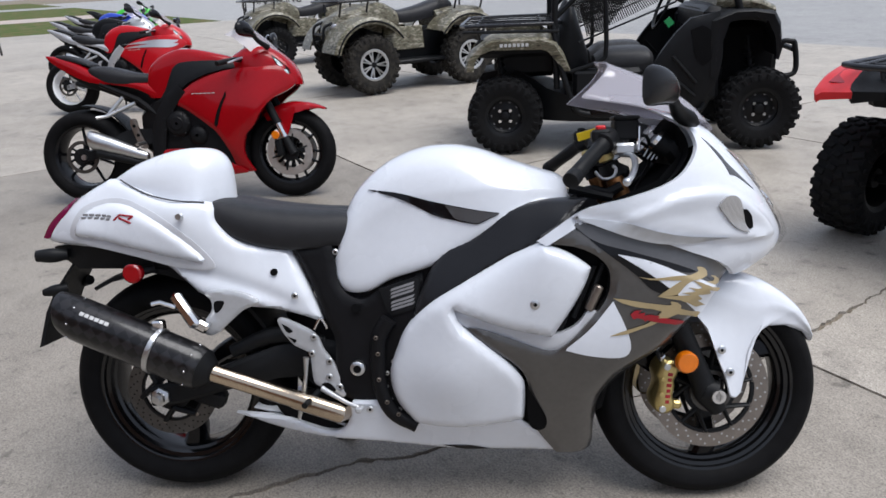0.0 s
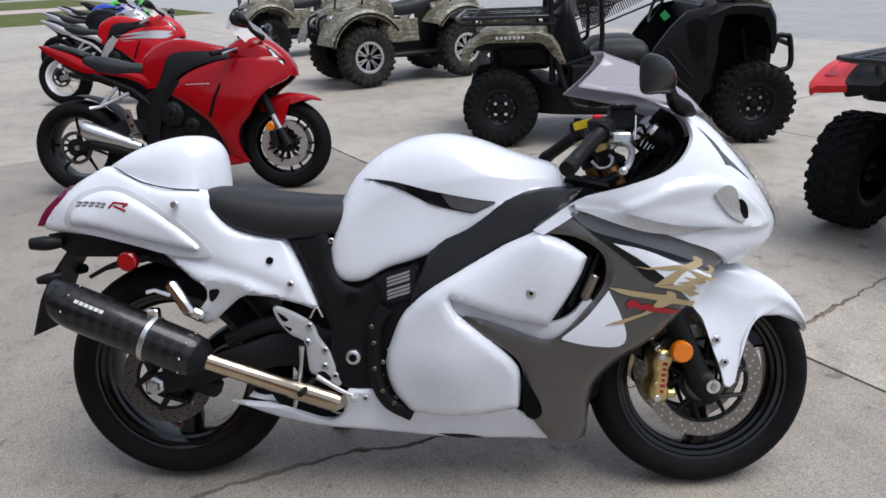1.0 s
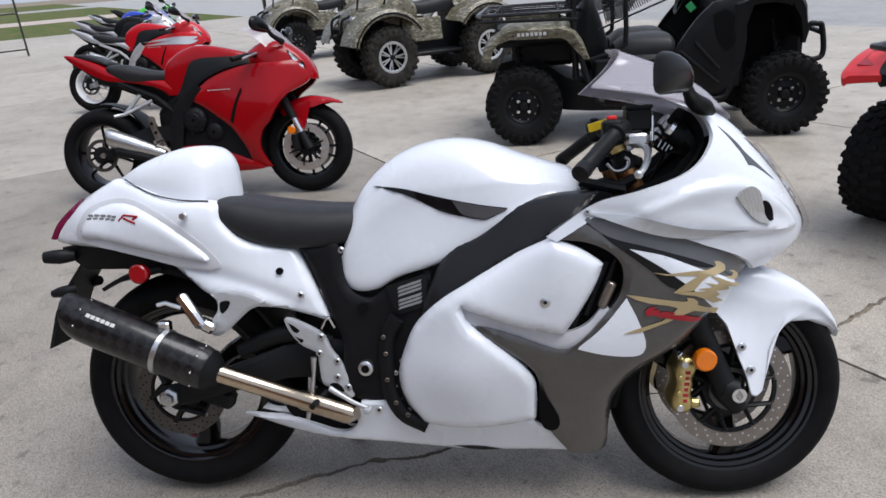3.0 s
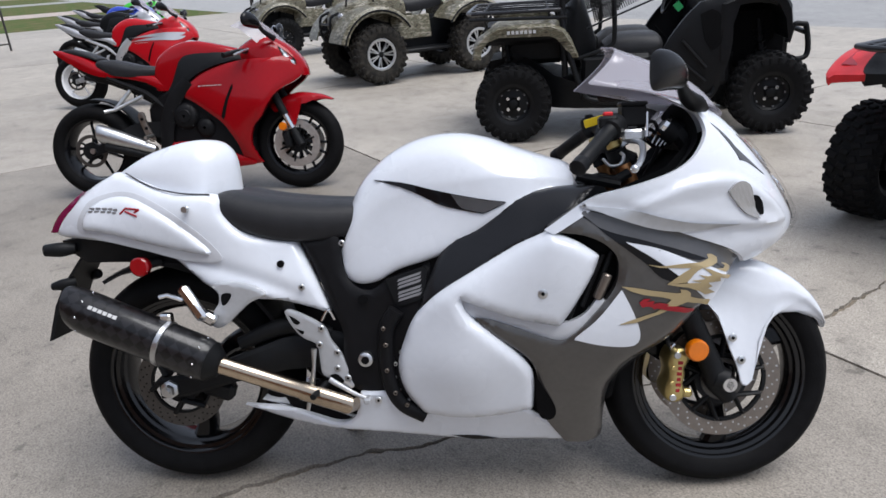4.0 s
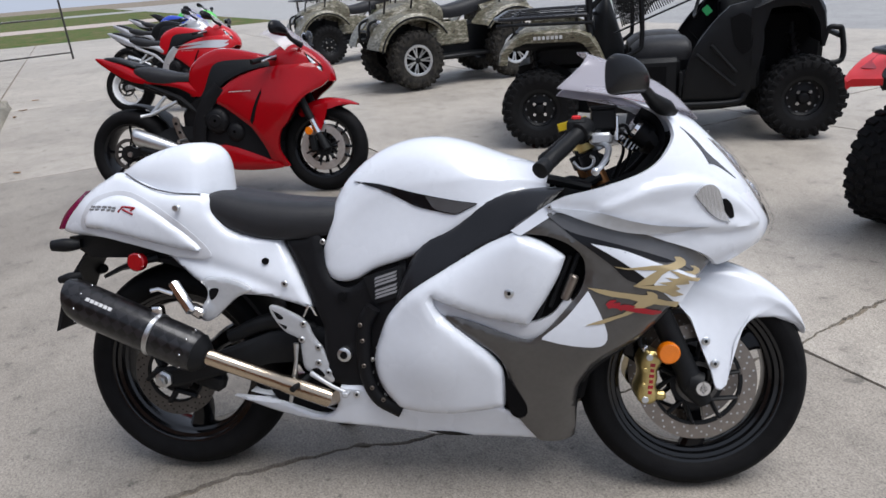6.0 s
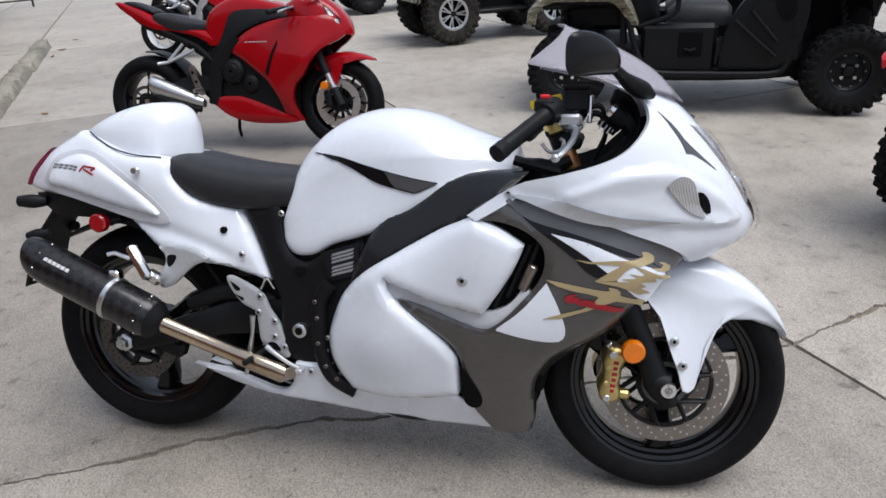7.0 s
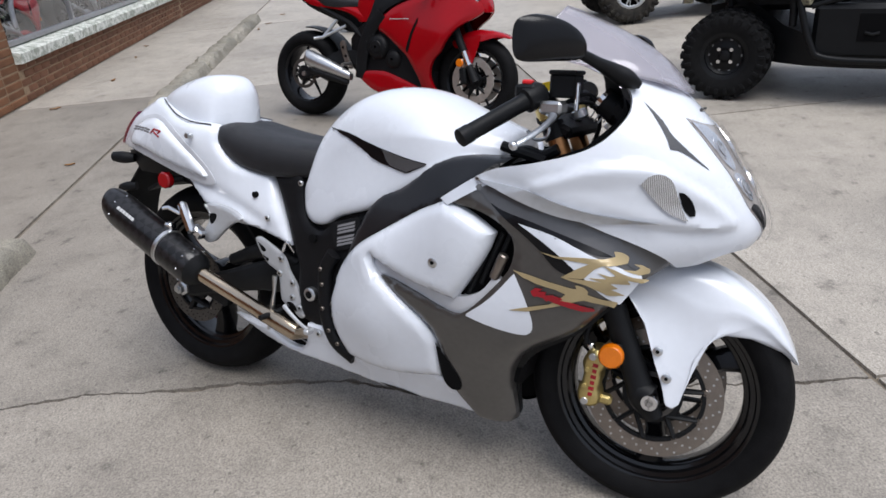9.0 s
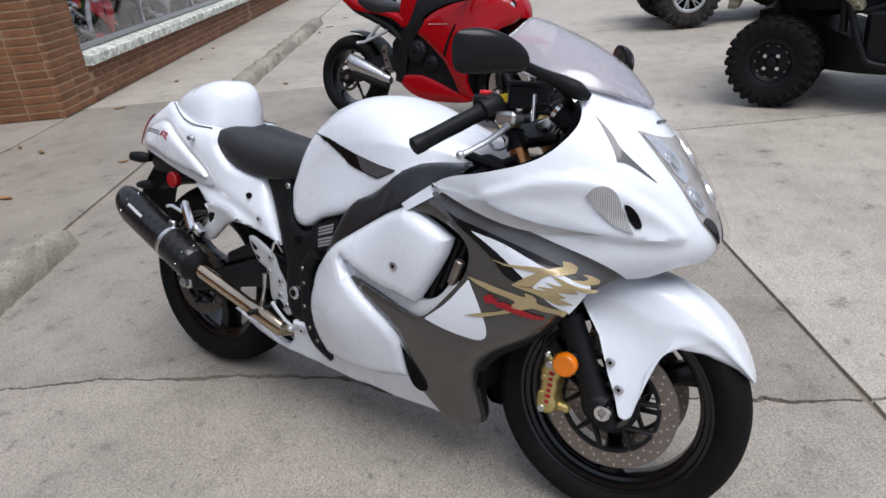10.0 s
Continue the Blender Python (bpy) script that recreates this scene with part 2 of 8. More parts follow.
    def mesh(self, name, sharp=40):
        me = bpy.data.meshes.new(name)
        me.from_pydata(self.v, [], self.f)
        me.polygons.foreach_set("use_smooth", [True] * len(me.polygons))
        me.set_sharp_from_angle(angle=radians(sharp))
        me.validate()
        return me


def part(name, geo, material, parent=None, label="", sharp=40, fix=True):
    """One mesh object, under a thing or a part."""
    me = geo.mesh(name, sharp) if isinstance(geo, Geo) else geo
    if fix and isinstance(geo, Geo):
        bm = bmesh.new()
        bm.from_mesh(me)
        bmesh.ops.recalc_face_normals(bm, faces=bm.faces)
        bm.to_mesh(me)
        bm.free()
    if not me.materials:
        me.materials.append(material)
    ob = new(name, me)
    if parent is not None:
        ob.parent = parent
    if label:
        tagged(ob, label)
    return ob


def thing(name, m, label, category, group="", kind=""):
    ob = new(name)
    ob.empty_display_size = 0.1
    ob.matrix_basis = m
    return tagged(ob, label, category, group, kind)


def outline(pts, step=0.012):
    """A closed smooth line through (x, z) points; a third value of 1 marks a sharp corner."""
    k = len(pts)
    corners = [i for i in range(k) if len(pts[i]) > 2 and pts[i][2]]
    out = []
    if not corners:
        dense = curve([p[:2] for p in pts], k * 12, True)
    else:
        dense = []
        for a, i in enumerate(corners):
            j = corners[(a + 1) % len(corners)]
            run = [pts[(i + q) % k][:2] for q in range(((j - i - 1) % k) + 2)]
            dense.append(curve(run, len(run) * 12)[:-1] if len(run) > 2 else np.linspace(run[0], run[1], 24)[:-1])
        dense = np.vstack(dense)
    ring = np.vstack([dense, dense[:1]])
    d = np.r_[0, np.cumsum(np.linalg.norm(np.diff(ring, axis=0), axis=1))]
    n = max(8, int(d[-1] / step))
    return np.c_[np.interp(np.linspace(0, d[-1], n, endpoint=False), d, ring[:, 0]), np.interp(np.linspace(0, d[-1], n, endpoint=False), d, ring[:, 1])]


def inside(px, pz, ring):
    x, z = np.asarray(px), np.asarray(pz)
    res = np.zeros(x.shape, bool)
    j = len(ring) - 1
    for i in range(len(ring)):
        (xi, zi), (xj, zj) = ring[i], ring[j]
        hit = ((zi > z) != (zj > z)) & (x < (xj - xi) * (z - zi) / (zj - zi + 1e-15) + xi)
        res ^= hit
        j = i
    return res


def edge_distance(px, pz, ring):
    p = np.stack([px, pz], -1)
    best = np.full(len(p), 1e9)
    for i in range(len(ring)):
        a, b = ring[i], ring[(i + 1) % len(ring)]
        d = b - a
        u = np.clip(((p - a) @ d) / (d @ d + 1e-15), 0, 1)
        best = np.minimum(best, np.linalg.norm(p - a - u[:, None] * d, axis=1))
    return best


def flat_mesh(ring, step, holes=()):
    """Even triangles inside a closed line."""
    from mathutils.geometry import delaunay_2d_cdt
    lo, hi = ring.min(0), ring.max(0)
    gx, gz = np.meshgrid(np.arange(lo[0], hi[0], step), np.arange(lo[1], hi[1], step * 0.87))
    gx = gx + (np.arange(len(gx))[:, None] % 2) * step * 0.5
    gx, gz = gx.ravel(), gz.ravel()
    ok = inside(gx, gz, ring) & (edge_distance(gx, gz, ring) > step * 0.55)
    pts = [Vector(p) for p in ring] + [Vector((a, b)) for a, b in zip(gx[ok], gz[ok])]
    n = len(ring)
    v, _, f, _, _, _ = delaunay_2d_cdt(pts, [(i, (i + 1) % n) for i in range(n)], [list(range(n))], 1, 1e-6)
    return np.array([tuple(p) for p in v]), [tuple(t) for t in f]


def panel(pts, width, thick=0.012, soft=0.012, step=0.014, lift=0.0, relief=None, smooth_line=True):
    """A body panel: the closed line pts in (x, z), bulged out to the half-width width(x, z), with rolled edges. Right-hand side (y < 0)."""
    ring = outline(pts, step) if smooth_line else np.array([p[:2] for p in pts], float)
    v, f = flat_mesh(ring, step)
    d = edge_distance(v[:, 0], v[:, 1], ring)
    w = np.array([width(x, z) for x, z in v]) + lift
    if soft:
        q = 1 - np.clip(d / soft, 0, 1)
        w = w - soft * 0.7 * (1 - np.sqrt(np.maximum(0, 1 - q * q)))
    if relief:
        w = w + np.array([relief(x, z) for x, z in v])
    g = Geo()
    top = np.c_[v[:, 0], -w, v[:, 1]]
    g.add(top, f)
    count = {}
    for t in f:
        for i in range(3):
            e = (t[i], t[(i + 1) % 3])
            count[frozenset(e)] = count.get(frozenset(e), 0) + 1
    rim = [(t[i], t[(i + 1) % 3]) for t in f for i in range(3) if count[frozenset((t[i], t[(i + 1) % 3]))] == 1]
    used = sorted({i for e in rim for i in e})
    at = {i: len(g.v) + k for k, i in enumerate(used)}
    g.v += [(top[i][0], top[i][1] + thick, top[i][2]) for i in used]
    g.f += [(a, at[a], at[b], b) for a, b in rim]
    return g


def thin_plate(rows):
    """A smooth height over (x, z) through rows of x, z, height."""
    k = np.array(rows, float)
    p, n = k[:, :2], len(k)
    d = np.linalg.norm(p[:, None] - p[None], axis=2)
    a = np.zeros((n + 3, n + 3))
    a[:n, :n] = np.where(d > 0, d * d * np.log(d + 1e-12), 0) + 1e-4 * np.eye(n)
    a[:n, n], a[:n, n + 1:], a[n, :n], a[n + 1:, :n] = 1, p, 1, p.T
    s = np.linalg.solve(a, np.r_[k[:, 2], 0, 0, 0])

    def height(x, z):
        r = np.hypot(p[:, 0] - x, p[:, 1] - z)
        return float((s[:n] * r * r * np.log(r + 1e-12)).sum() + s[n] + s[n + 1] * x + s[n + 2] * z)
    return height


def both(name, geo, material, parent, label="", sharp=40):
    """The right-hand part and its mirror image on the left."""
    a = part(name, geo, material, parent, label, sharp)
    b = part(name, geo.mirrored(), material, parent, label, sharp)
    return a, b


# ---- ground ----
# The lot is laid out along the shop front: u runs along it, v away from it.
U, V = Vector((-0.575, 0.818, 0)).normalized(), Vector((0.818, 0.575, 0)).normalized()
LOT = Matrix(((U.x, V.x, 0, 0), (U.y, V.y, 0, 0), (0, 0, 1, 0), (0, 0, 0, 1)))


def at(u, v, z=0.0):
    return U * u + V * v + Vector((0, 0, z))


def concrete(name, base, stain):
    m = bpy.data.materials.new(name)
    m.use_nodes = True
    n, l = m.node_tree.nodes, m.node_tree.links
    b = n["Principled BSDF"]
    tc = n.new("ShaderNodeTexCoord")

    def noise_tex(scale, detail=6, rough=0.6):
        t = n.new("ShaderNodeTexNoise")
        t.inputs["Scale"].default_value, t.inputs["Detail"].default_value, t.inputs["Roughness"].default_value = scale, detail, rough
        l.new(tc.outputs["Object"], t.inputs["Vector"])
        return t.outputs["Fac"]

    def ramp(fac, stops):
        r = n.new("ShaderNodeValToRGB")
        e = r.color_ramp.elements
        e[0].position, e[0].color = stops[0][0], (*stops[0][1], 1)
        e[1].position, e[1].color = stops[-1][0], (*stops[-1][1], 1)
        for p, c in stops[1:-1]:
            e.new(p).color = (*c, 1)
        l.new(fac, r.inputs["Fac"])
        return r.outputs["Color"]

    def mul(a, c, f=1.0):
        x = n.new("ShaderNodeMix")
        x.data_type, x.blend_type, x.inputs["Factor"].default_value = "RGBA", "MULTIPLY", f
        l.new(a, x.inputs["A"]), l.new(c, x.inputs["B"])
        return x.outputs["Result"]

    g = lambda k: (k, k, k)
    broad = ramp(noise_tex(0.7, 5), [(0.3, stain), (0.62, base)])
    blotch = ramp(noise_tex(4.5, 8, 0.7), [(0.3, g(0.72)), (0.5, g(1.0)), (0.75, g(1.12))])
    grit = ramp(noise_tex(150, 4, 0.7), [(0.3, g(0.45)), (0.5, g(1.0)), (0.72, g(1.5))])
    fine = ramp(noise_tex(48, 4), [(0.3, g(0.86)), (0.7, g(1.1))])
    spots = ramp(noise_tex(9, 4, 0.6), [(0.31, g(0.4)), (0.37, g(1.0))])
    pits = ramp(noise_tex(34, 3, 0.5), [(0.29, g(0.3)), (0.34, g(1.0))])
    col = mul(mul(mul(mul(mul(broad, blotch), grit), fine), spots, 0.6), pits, 0.6)
    info, span, hsv = n.new("ShaderNodeObjectInfo"), n.new("ShaderNodeMapRange"), n.new("ShaderNodeHueSaturation")
    span.inputs["To Min"].default_value, span.inputs["To Max"].default_value = 0.92, 1.07
    l.new(info.outputs["Random"], span.inputs["Value"]), l.new(span.outputs["Result"], hsv.inputs["Value"]), l.new(col, hsv.inputs["Color"])
    l.new(hsv.outputs["Color"], b.inputs["Base Color"])
    b.inputs["Roughness"].default_value, b.inputs["Specular IOR Level"].default_value = 0.55, 0.5
    bump = n.new("ShaderNodeBump")
    bump.inputs["Strength"].default_value, bump.inputs["Distance"].default_value = 0.35, 0.003
    l.new(noise_tex(110, 6), bump.inputs["Height"])
    l.new(bump.outputs["Normal"], b.inputs["Normal"])
    return m


# Two tones: darker for the slabs near the motorcycle, paler for the others.
CONCRETE = concrete("weathered_concrete", (0.262, 0.235, 0.201), (0.192, 0.17, 0.145))
CONCRETE_PALE = concrete("paler_concrete", (0.36, 0.326, 0.282), (0.275, 0.247, 0.212))
KERB = concrete("old_kerb_concrete", (0.28, 0.255, 0.21), (0.14, 0.13, 0.1))
ASPHALT = concrete("grey_road", (0.3, 0.295, 0.285), (0.24, 0.235, 0.23))
PATH_MAT = concrete("pink_path", (0.42, 0.34, 0.3), (0.36, 0.3, 0.26))
EARTH = mat("joint_dirt", (0.19, 0.16, 0.125), 0.95, 0, 0, 0.3, 40, 0.4, 200)
GRASS = mat("dry_grass", (0.045, 0.085, 0.018), 0.95, 0, 0, 0.3, 1.2, 0.6, 60, two=(0.12, 0.1, 0.05), spec=0.1)

g = Geo()
g.add([(-400, -400, -0.013), (400, -400, -0.013), (400, 400, -0.013), (-400, 400, -0.013)], [(0, 1, 2, 3)])
ground = tagged(part("ground", g, EARTH), "bare packed dirt under the paving", "ground", kind="structure")

# Slabs of the lot: edges along v with open joints; one transverse edge is a wandering crack.
V_EDGES = (-7.6, -2.75, -1.33, 1.97, 5.05, 8.15, 11.3)
U_EDGES = (-9.0, -4.9, None, 4.75, 9.7, 14.7, 19.7, 24.8, 30.0)
U_OUTER = (-9.0, -4.9, None, 2.2, 6.6, 11.2, 16.0, 20.8, 25.4, 30.0)
rng = random.Random(4)


def crack_line():
    """(v, u) along the crack under the motorcycle, from the kerb joint to the road side."""
    base = [(-7.6, 0.1), (-2.75, -0.05), (-1.15, -0.16), (-0.73, -0.17), (-0.51, -0.16), (-0.02, -0.205), (0.43, -0.267), (0.55, -0.335), (0.66, -0.36), (1.1, -0.44), (1.56, -0.555), (1.78, -0.595), (1.96, -0.61), (3.2, -0.5), (5.05, -0.4), (8.15, -0.5), (11.3, -0.45)]
    vs = np.arange(-7.6, 11.3001, 0.013)
    us = np.interp(vs, [p[0] for p in base], [p[1] for p in base])
    wob = np.array([0.016 * noise.noise((v * 3.1, 0.3, 0)) + 0.012 * noise.noise((v * 11, 1.3, 0)) + 0.011 * noise.noise((v * 31, 2.1, 0)) + 0.005 * noise.noise((v * 83, 4.1, 0)) for v in vs])
    gap = np.array([0.0045 + 0.009 * max(0, noise.noise((v * 5, 7.7, 0)) + 0.25) + 0.003 * noise.noise((v * 60, 3.3, 0)) + 0.045 * max(0, noise.noise((v * 13, 9.1, 0)) - 0.34) for v in vs])
    return vs, us + wob, np.maximum(gap, 0.0015)


CRACK = crack_line()
pavement = thing("pavement", LOT, "weathered grey concrete slabs with open joints and cracks", "pavement", kind="structure")


def slab(u0, u1, v0, v1):
    """A concrete slab with slightly chipped edges; None stands for the crack."""
    gap = 0.008
    wide = [0.014 if abs(v + 1.33) < 0.01 else gap for v in (v0, v1)]
    v0, v1 = v0 + wide[0] - gap, v1 - wide[1] + gap
    vs, us, gp = CRACK
    pick = (vs > v0 + gap) & (vs < v1 - gap)
    line = list(zip(us[pick], vs[pick], gp[pick]))

    def straight(u, sgn, rev):
        t = np.arange(v0 + gap, v1 - gap, 0.09)
        p = [(u + sgn * (gap + 0.004 * abs(noise.noise((u * 3, v * 7, 2)))), v) for v in t] + [(u + sgn * gap, v1 - gap)]
        return p[::-1] if rev else p

    low = [(a + c, b) for a, b, c in line] if u0 is None else straight(u0, 1, False)
    high = [(a - c, b) for a, b, c in line][::-1] if u1 is None else straight(u1, -1, True)
    lo, hi = low[0][0], high[-1][0]
    top = [(a, v1 - gap - 0.004 * abs(noise.noise((a * 7, v1 * 3, 5)))) for a in np.arange(low[-1][0] + 0.1, high[0][0] - 0.05, 0.12)]
    bot = [(a, v0 + gap + 0.004 * abs(noise.noise((a * 7, v0 * 3, 9)))) for a in np.arange(hi - 0.1, lo + 0.05, -0.12)]
    ring = low + top + high + bot
    n = len(ring)
    tilt = rng.uniform(-0.001, 0.001)
    g = Geo()
    g.v = [(a, b, tilt) for a, b in ring] + [(a, b, -0.05) for a, b in ring]
    g.f = [tuple(range(n))] + [(i, i + n, (i + 1) % n + n, (i + 1) % n) for i in range(n)]
    return g


for i in range(len(V_EDGES) - 1):
    edges = U_EDGES if V_EDGES[i] < 1 else U_OUTER
    for j in range(len(edges) - 1):
        part("slab", slab(edges[j], edges[j + 1], V_EDGES[i], V_EDGES[i + 1]), CONCRETE if V_EDGES[i] < 1 and edges[j + 1] in (None, 4.75) else CONCRETE_PALE, pavement, sharp=30)


def sheet(name, u0, u1, v0, v1, z, material, label, category):
    nu, nv = 24, 24
    g = Geo()
    for a in np.linspace(u0, u1, nu):
        for b in np.linspace(v0, v1, nv):
            g.v.append((a, b, z))
    g.f = [(i * nv + j, (i + 1) * nv + j, (i + 1) * nv + j + 1, i * nv + j + 1) for i in range(nu - 1) for j in range(nv - 1)]
    ob = part(name, g, material)
    ob.matrix_basis = LOT
    return tagged(ob, label, category, kind="structure")


sheet("road", -60, 30, 11.32, 30, -0.012, ASPHALT, "pale grey concrete street beside the lot", "road")
sheet("side_street", 30, 150, 8.3, 30, -0.012, ASPHALT, "pale grey concrete street running on past the verge", "road")
sheet("grass", 30.02, 46.0, -40, 8.28, 0.0, GRASS, "short patchy green and brown verge grass", "grass")
sheet("path", 46.0, 54.0, -40, 8.28, 0.006, PATH_MAT, "pinkish concrete footpath across the verge", "path")
sheet("lawn", 54.0, 90.0, -80, 8.28, 0.0, GRASS, "short patchy green and brown lawn", "grass")
sheet("cross_street", 90, 105, -80, 8.28, 0.0, ASPHALT, "grey street beyond the lawn", "road")
sheet("far_lawn", 105, 190, -80, 8.28, 0.0, GRASS, "far green lawn", "grass")
sheet("far_verge", -60, 150, 30, 90, -0.005, GRASS, "green verge beyond the street", "grass")


# ---- parking kerbs ----
def kerb(u0, u1, seed):
    """A cast concrete wheel stop, chipped along its upper edges."""
    g = Geo()
    n = max(6, int((u1 - u0) / 0.028))
    prof = [(-0.11, 0), (-0.105, 0.045), (-0.088, 0.09), (-0.05, 0.112), (0.035, 0.112), (0.07, 0.09), (0.09, 0.045), (0.1, 0)]
    rings = []
    for k in range(n + 1):
        u = u0 + (u1 - u0) * k / n
        end = 1 - 0.35 * max(0, 1 - min(k, n - k) / 1.5)
        ring = []
        for q, (v, z) in enumerate(prof):
            w = noise.noise((u * 6 + seed, q * 0.9, seed)) * 0.02 + noise.noise((u * 19, q * 2.1, seed)) * 0.022 + noise.noise((u * 47, q * 4.1, seed)) * 0.016
            chip = max(0, noise.noise((u * 3.3, q * 0.4, seed + 3)) - 0.3) * 0.12
            ring.append((u, v * (1 + 5 * w) * (0.8 + 0.2 * end), max(0, (z * end + (w - chip if z > 0.05 else 0)))))
        rings.append(ring)
    g.skin(rings)
    return g


for u0, u1, v, seed in ((-1.6, 1.16, -1.235, 1), (4.02, 5.9, -1.235, 5), (5.93, 7.75, -1.225, 9), (7.79, 10.2, -1.2, 13)):
    ob = part("parking_kerb", kerb(u0, u1, seed), KERB, sharp=50)
    ob.matrix_basis = LOT @ pose(0, v, 0)
    tagged(ob, "chipped grey concrete parking kerb lying on the paving", "kerb", "parking kerbs along the walk")


# ---- the shop ----
BRICK = mat("red_brown_brick", (0.17, 0.078, 0.04), 0.85, 0, 0, 0.25, 9, 0.4, 120, random_tint=0.16)
BRICK_DARK = mat("brown_brick", (0.15, 0.07, 0.04), 0.85, 0, 0, 0.25, 9, 0.4, 120, random_tint=0.2)
MORTAR = mat("mortar", (0.27, 0.19, 0.12), 0.9, 0, 0, 0.2, 30, 0.4, 150)
SILL = mat("peeling_white_paint", (0.68, 0.69, 0.64), 0.6, 0, 0, 0.1, 14, 0.4, 80, two=(0.3, 0.32, 0.27))
FU, FV = 4.4, -2.75
PILLAR, HEAD = 5.08, 2.6


def wall_block(name, u0, u1, v0, v1, z0, z1, material, label, parent=None):
    g = Geo()
    g.box(((u0 + u1) / 2, (v0 + v1) / 2, (z0 + z1) / 2), (u1 - u0, v1 - v0, z1 - z0), bevel=0.003)
    ob = part(name, g, material, parent, label)
    if parent is None:
        ob.matrix_basis = LOT
        tagged(ob, label, "wall", kind="structure")
    return ob


BACK = 0.011
wall_pillar = wall_block("wall_pillar", FU + BACK, PILLAR, FV - 4.5, FV - BACK, 0, 3.0, MORTAR, "red-brown brick corner pillar and end wall of the shop")
wall_low = wall_block("wall_low", PILLAR, 16.5, FV - 0.32, FV - BACK, 0, 0.37, MORTAR, "brown brick wall under the shop window")
wall_head = wall_block("wall_head", PILLAR, 16.5, FV - 0.32, FV, HEAD, 3.0, BRICK, "red-brown brick band over the shop window")
wall_far = wall_block("wall_far", 16.5, 17.5, FV - 4.5, FV, 0, 3.0, BRICK, "red-brown brick end of the shop front")
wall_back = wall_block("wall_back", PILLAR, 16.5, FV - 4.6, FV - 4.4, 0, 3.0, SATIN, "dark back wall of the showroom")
# Unseen wall, added to cut the low sky light from behind the camera.
wall_yard = wall_block("wall_yard", -14.0, FU + BACK, FV - 4.7, FV - 4.5, 0, 4.2, BRICK, "unseen plain brick wall added to block low sky light")
shop_roof = Geo()
shop_roof.box(((FU + 17.5) / 2, FV - 2.2, 3.1), (17.5 - FU + 0.3, 5.0, 0.2))
ob = part("roof_slab", shop_roof, MORTAR)
ob.matrix_basis = LOT
tagged(ob, "flat concrete roof slab of the shop", "roof", kind="structure")
floor_mat = mat("showroom_floor", (0.2, 0.19, 0.19), 0.35, 0, 0, 0.15, 6)
showroom_floor = Geo()
showroom_floor.box(((PILLAR + 16.5) / 2, FV - 2.36, 0.06), (16.5 - PILLAR, 4.06, 0.12))
ob = part("showroom_floor", showroom_floor, floor_mat)
ob.matrix_basis = LOT
tagged(ob, "grey polished showroom floor behind the window", "floor", kind="structure")

# Sill, frame and panes of the long shop window.
window_1 = thing("window_1", LOT, "long shop window with a peeling white sill", "window", kind="structure")
g = Geo()
rings = []
for k in range(120):
    u = PILLAR + 0.005 + (16.5 - PILLAR - 0.01) * k / 119
    w = 0.006 * noise.noise((u * 4, 0, 0)) + 0.004 * noise.noise((u * 15, 3, 0))
    rings.append([(u, FV - 0.3, 0.366), (u, FV + 0.055 + w, 0.366), (u, FV + 0.06 + w, 0.455), (u, FV + 0.045, 0.47), (u, FV - 0.3, 0.51)])
g.skin(rings)
part("window_sill", g, SILL, window_1, "thick white sill with flaking paint")
FRAME_MAT = mat("window_aluminium", (0.45, 0.45, 0.47), 0.35, 0.9, 0, 0.1, 20)
for k, u in enumerate(np.arange(PILLAR + 0.03, 16.45, 2.0)):
    g = Geo()
    g.box((u, FV - 0.14, (0.51 + HEAD) / 2), (0.05, 0.06, HEAD - 0.51), bevel=0.004)
    part("mullion", g, FRAME_MAT, window_1)
    if k < 5:
        g = Geo()
        g.box((u + 1.0, FV - 0.14, (0.52 + HEAD) / 2), (1.94, 0.008, HEAD - 0.54), bevel=0.001)
        part("pane", g, GLASS, window_1).visible_shadow = False
g = Geo()
g.box(((PILLAR + 16.45) / 2, FV - 0.14, 0.53), (16.45 - PILLAR, 0.06, 0.05))
g.box(((PILLAR + 16.45) / 2, FV - 0.14, HEAD - 0.03), (16.45 - PILLAR, 0.06, 0.05))
part("window_frame", g, FRAME_MAT, window_1)


def brick_mesh(size):
    g = Geo()
    g.box((0, 0, 0), size, bevel=0.006)
    return g.mesh("brick", 30)


# Bricks: long ones on the pillar, laid in stacked courses, and darker ones under the sill.
front_brick, end_brick, low_brick = brick_mesh((0.328, 0.05, 0.064)), brick_mesh((0.05, 0.292, 0.064)), brick_mesh((0.2, 0.05, 0.064))
front_brick.materials.append(BRICK), end_brick.materials.append(BRICK), low_brick.materials.append(BRICK_DARK)
BRICKS_AT = []
rows = int(1.5 / 0.076)
for r in range(rows):
    z = 0.038 + r * 0.076
    for c in range(2):
        BRICKS_AT.append((front_brick, wall_pillar, (FU + 0.172 + c * 0.338, FV - 0.03, z)))
    for c in range(8):
        BRICKS_AT.append((end_brick, wall_pillar, (FU + 0.03, FV - 0.165 - c * 0.304 - 0.04, z)))
for r in range(5):
    z = 0.037 + r * 0.073
    for c in range(32):
        BRICKS_AT.append((low_brick, wall_low, (PILLAR + 0.11 + c * 0.212 + (0.106 if r % 2 else 0), FV - 0.03, z)))
far_low = Geo()
for r in range(5):
    for c in range(20):
        far_low.box((PILLAR + 0.11 + 32 * 0.212 + 0.12 + c * 0.212 + (0.106 if r % 2 else 0), FV - 0.03, 0.037 + r * 0.073), (0.2, 0.05, 0.064), bevel=0.006)
tagged(part("far_bricks", far_low, BRICK_DARK, wall_low, "brown bricks further along"), kind="stuff")
high = Geo()
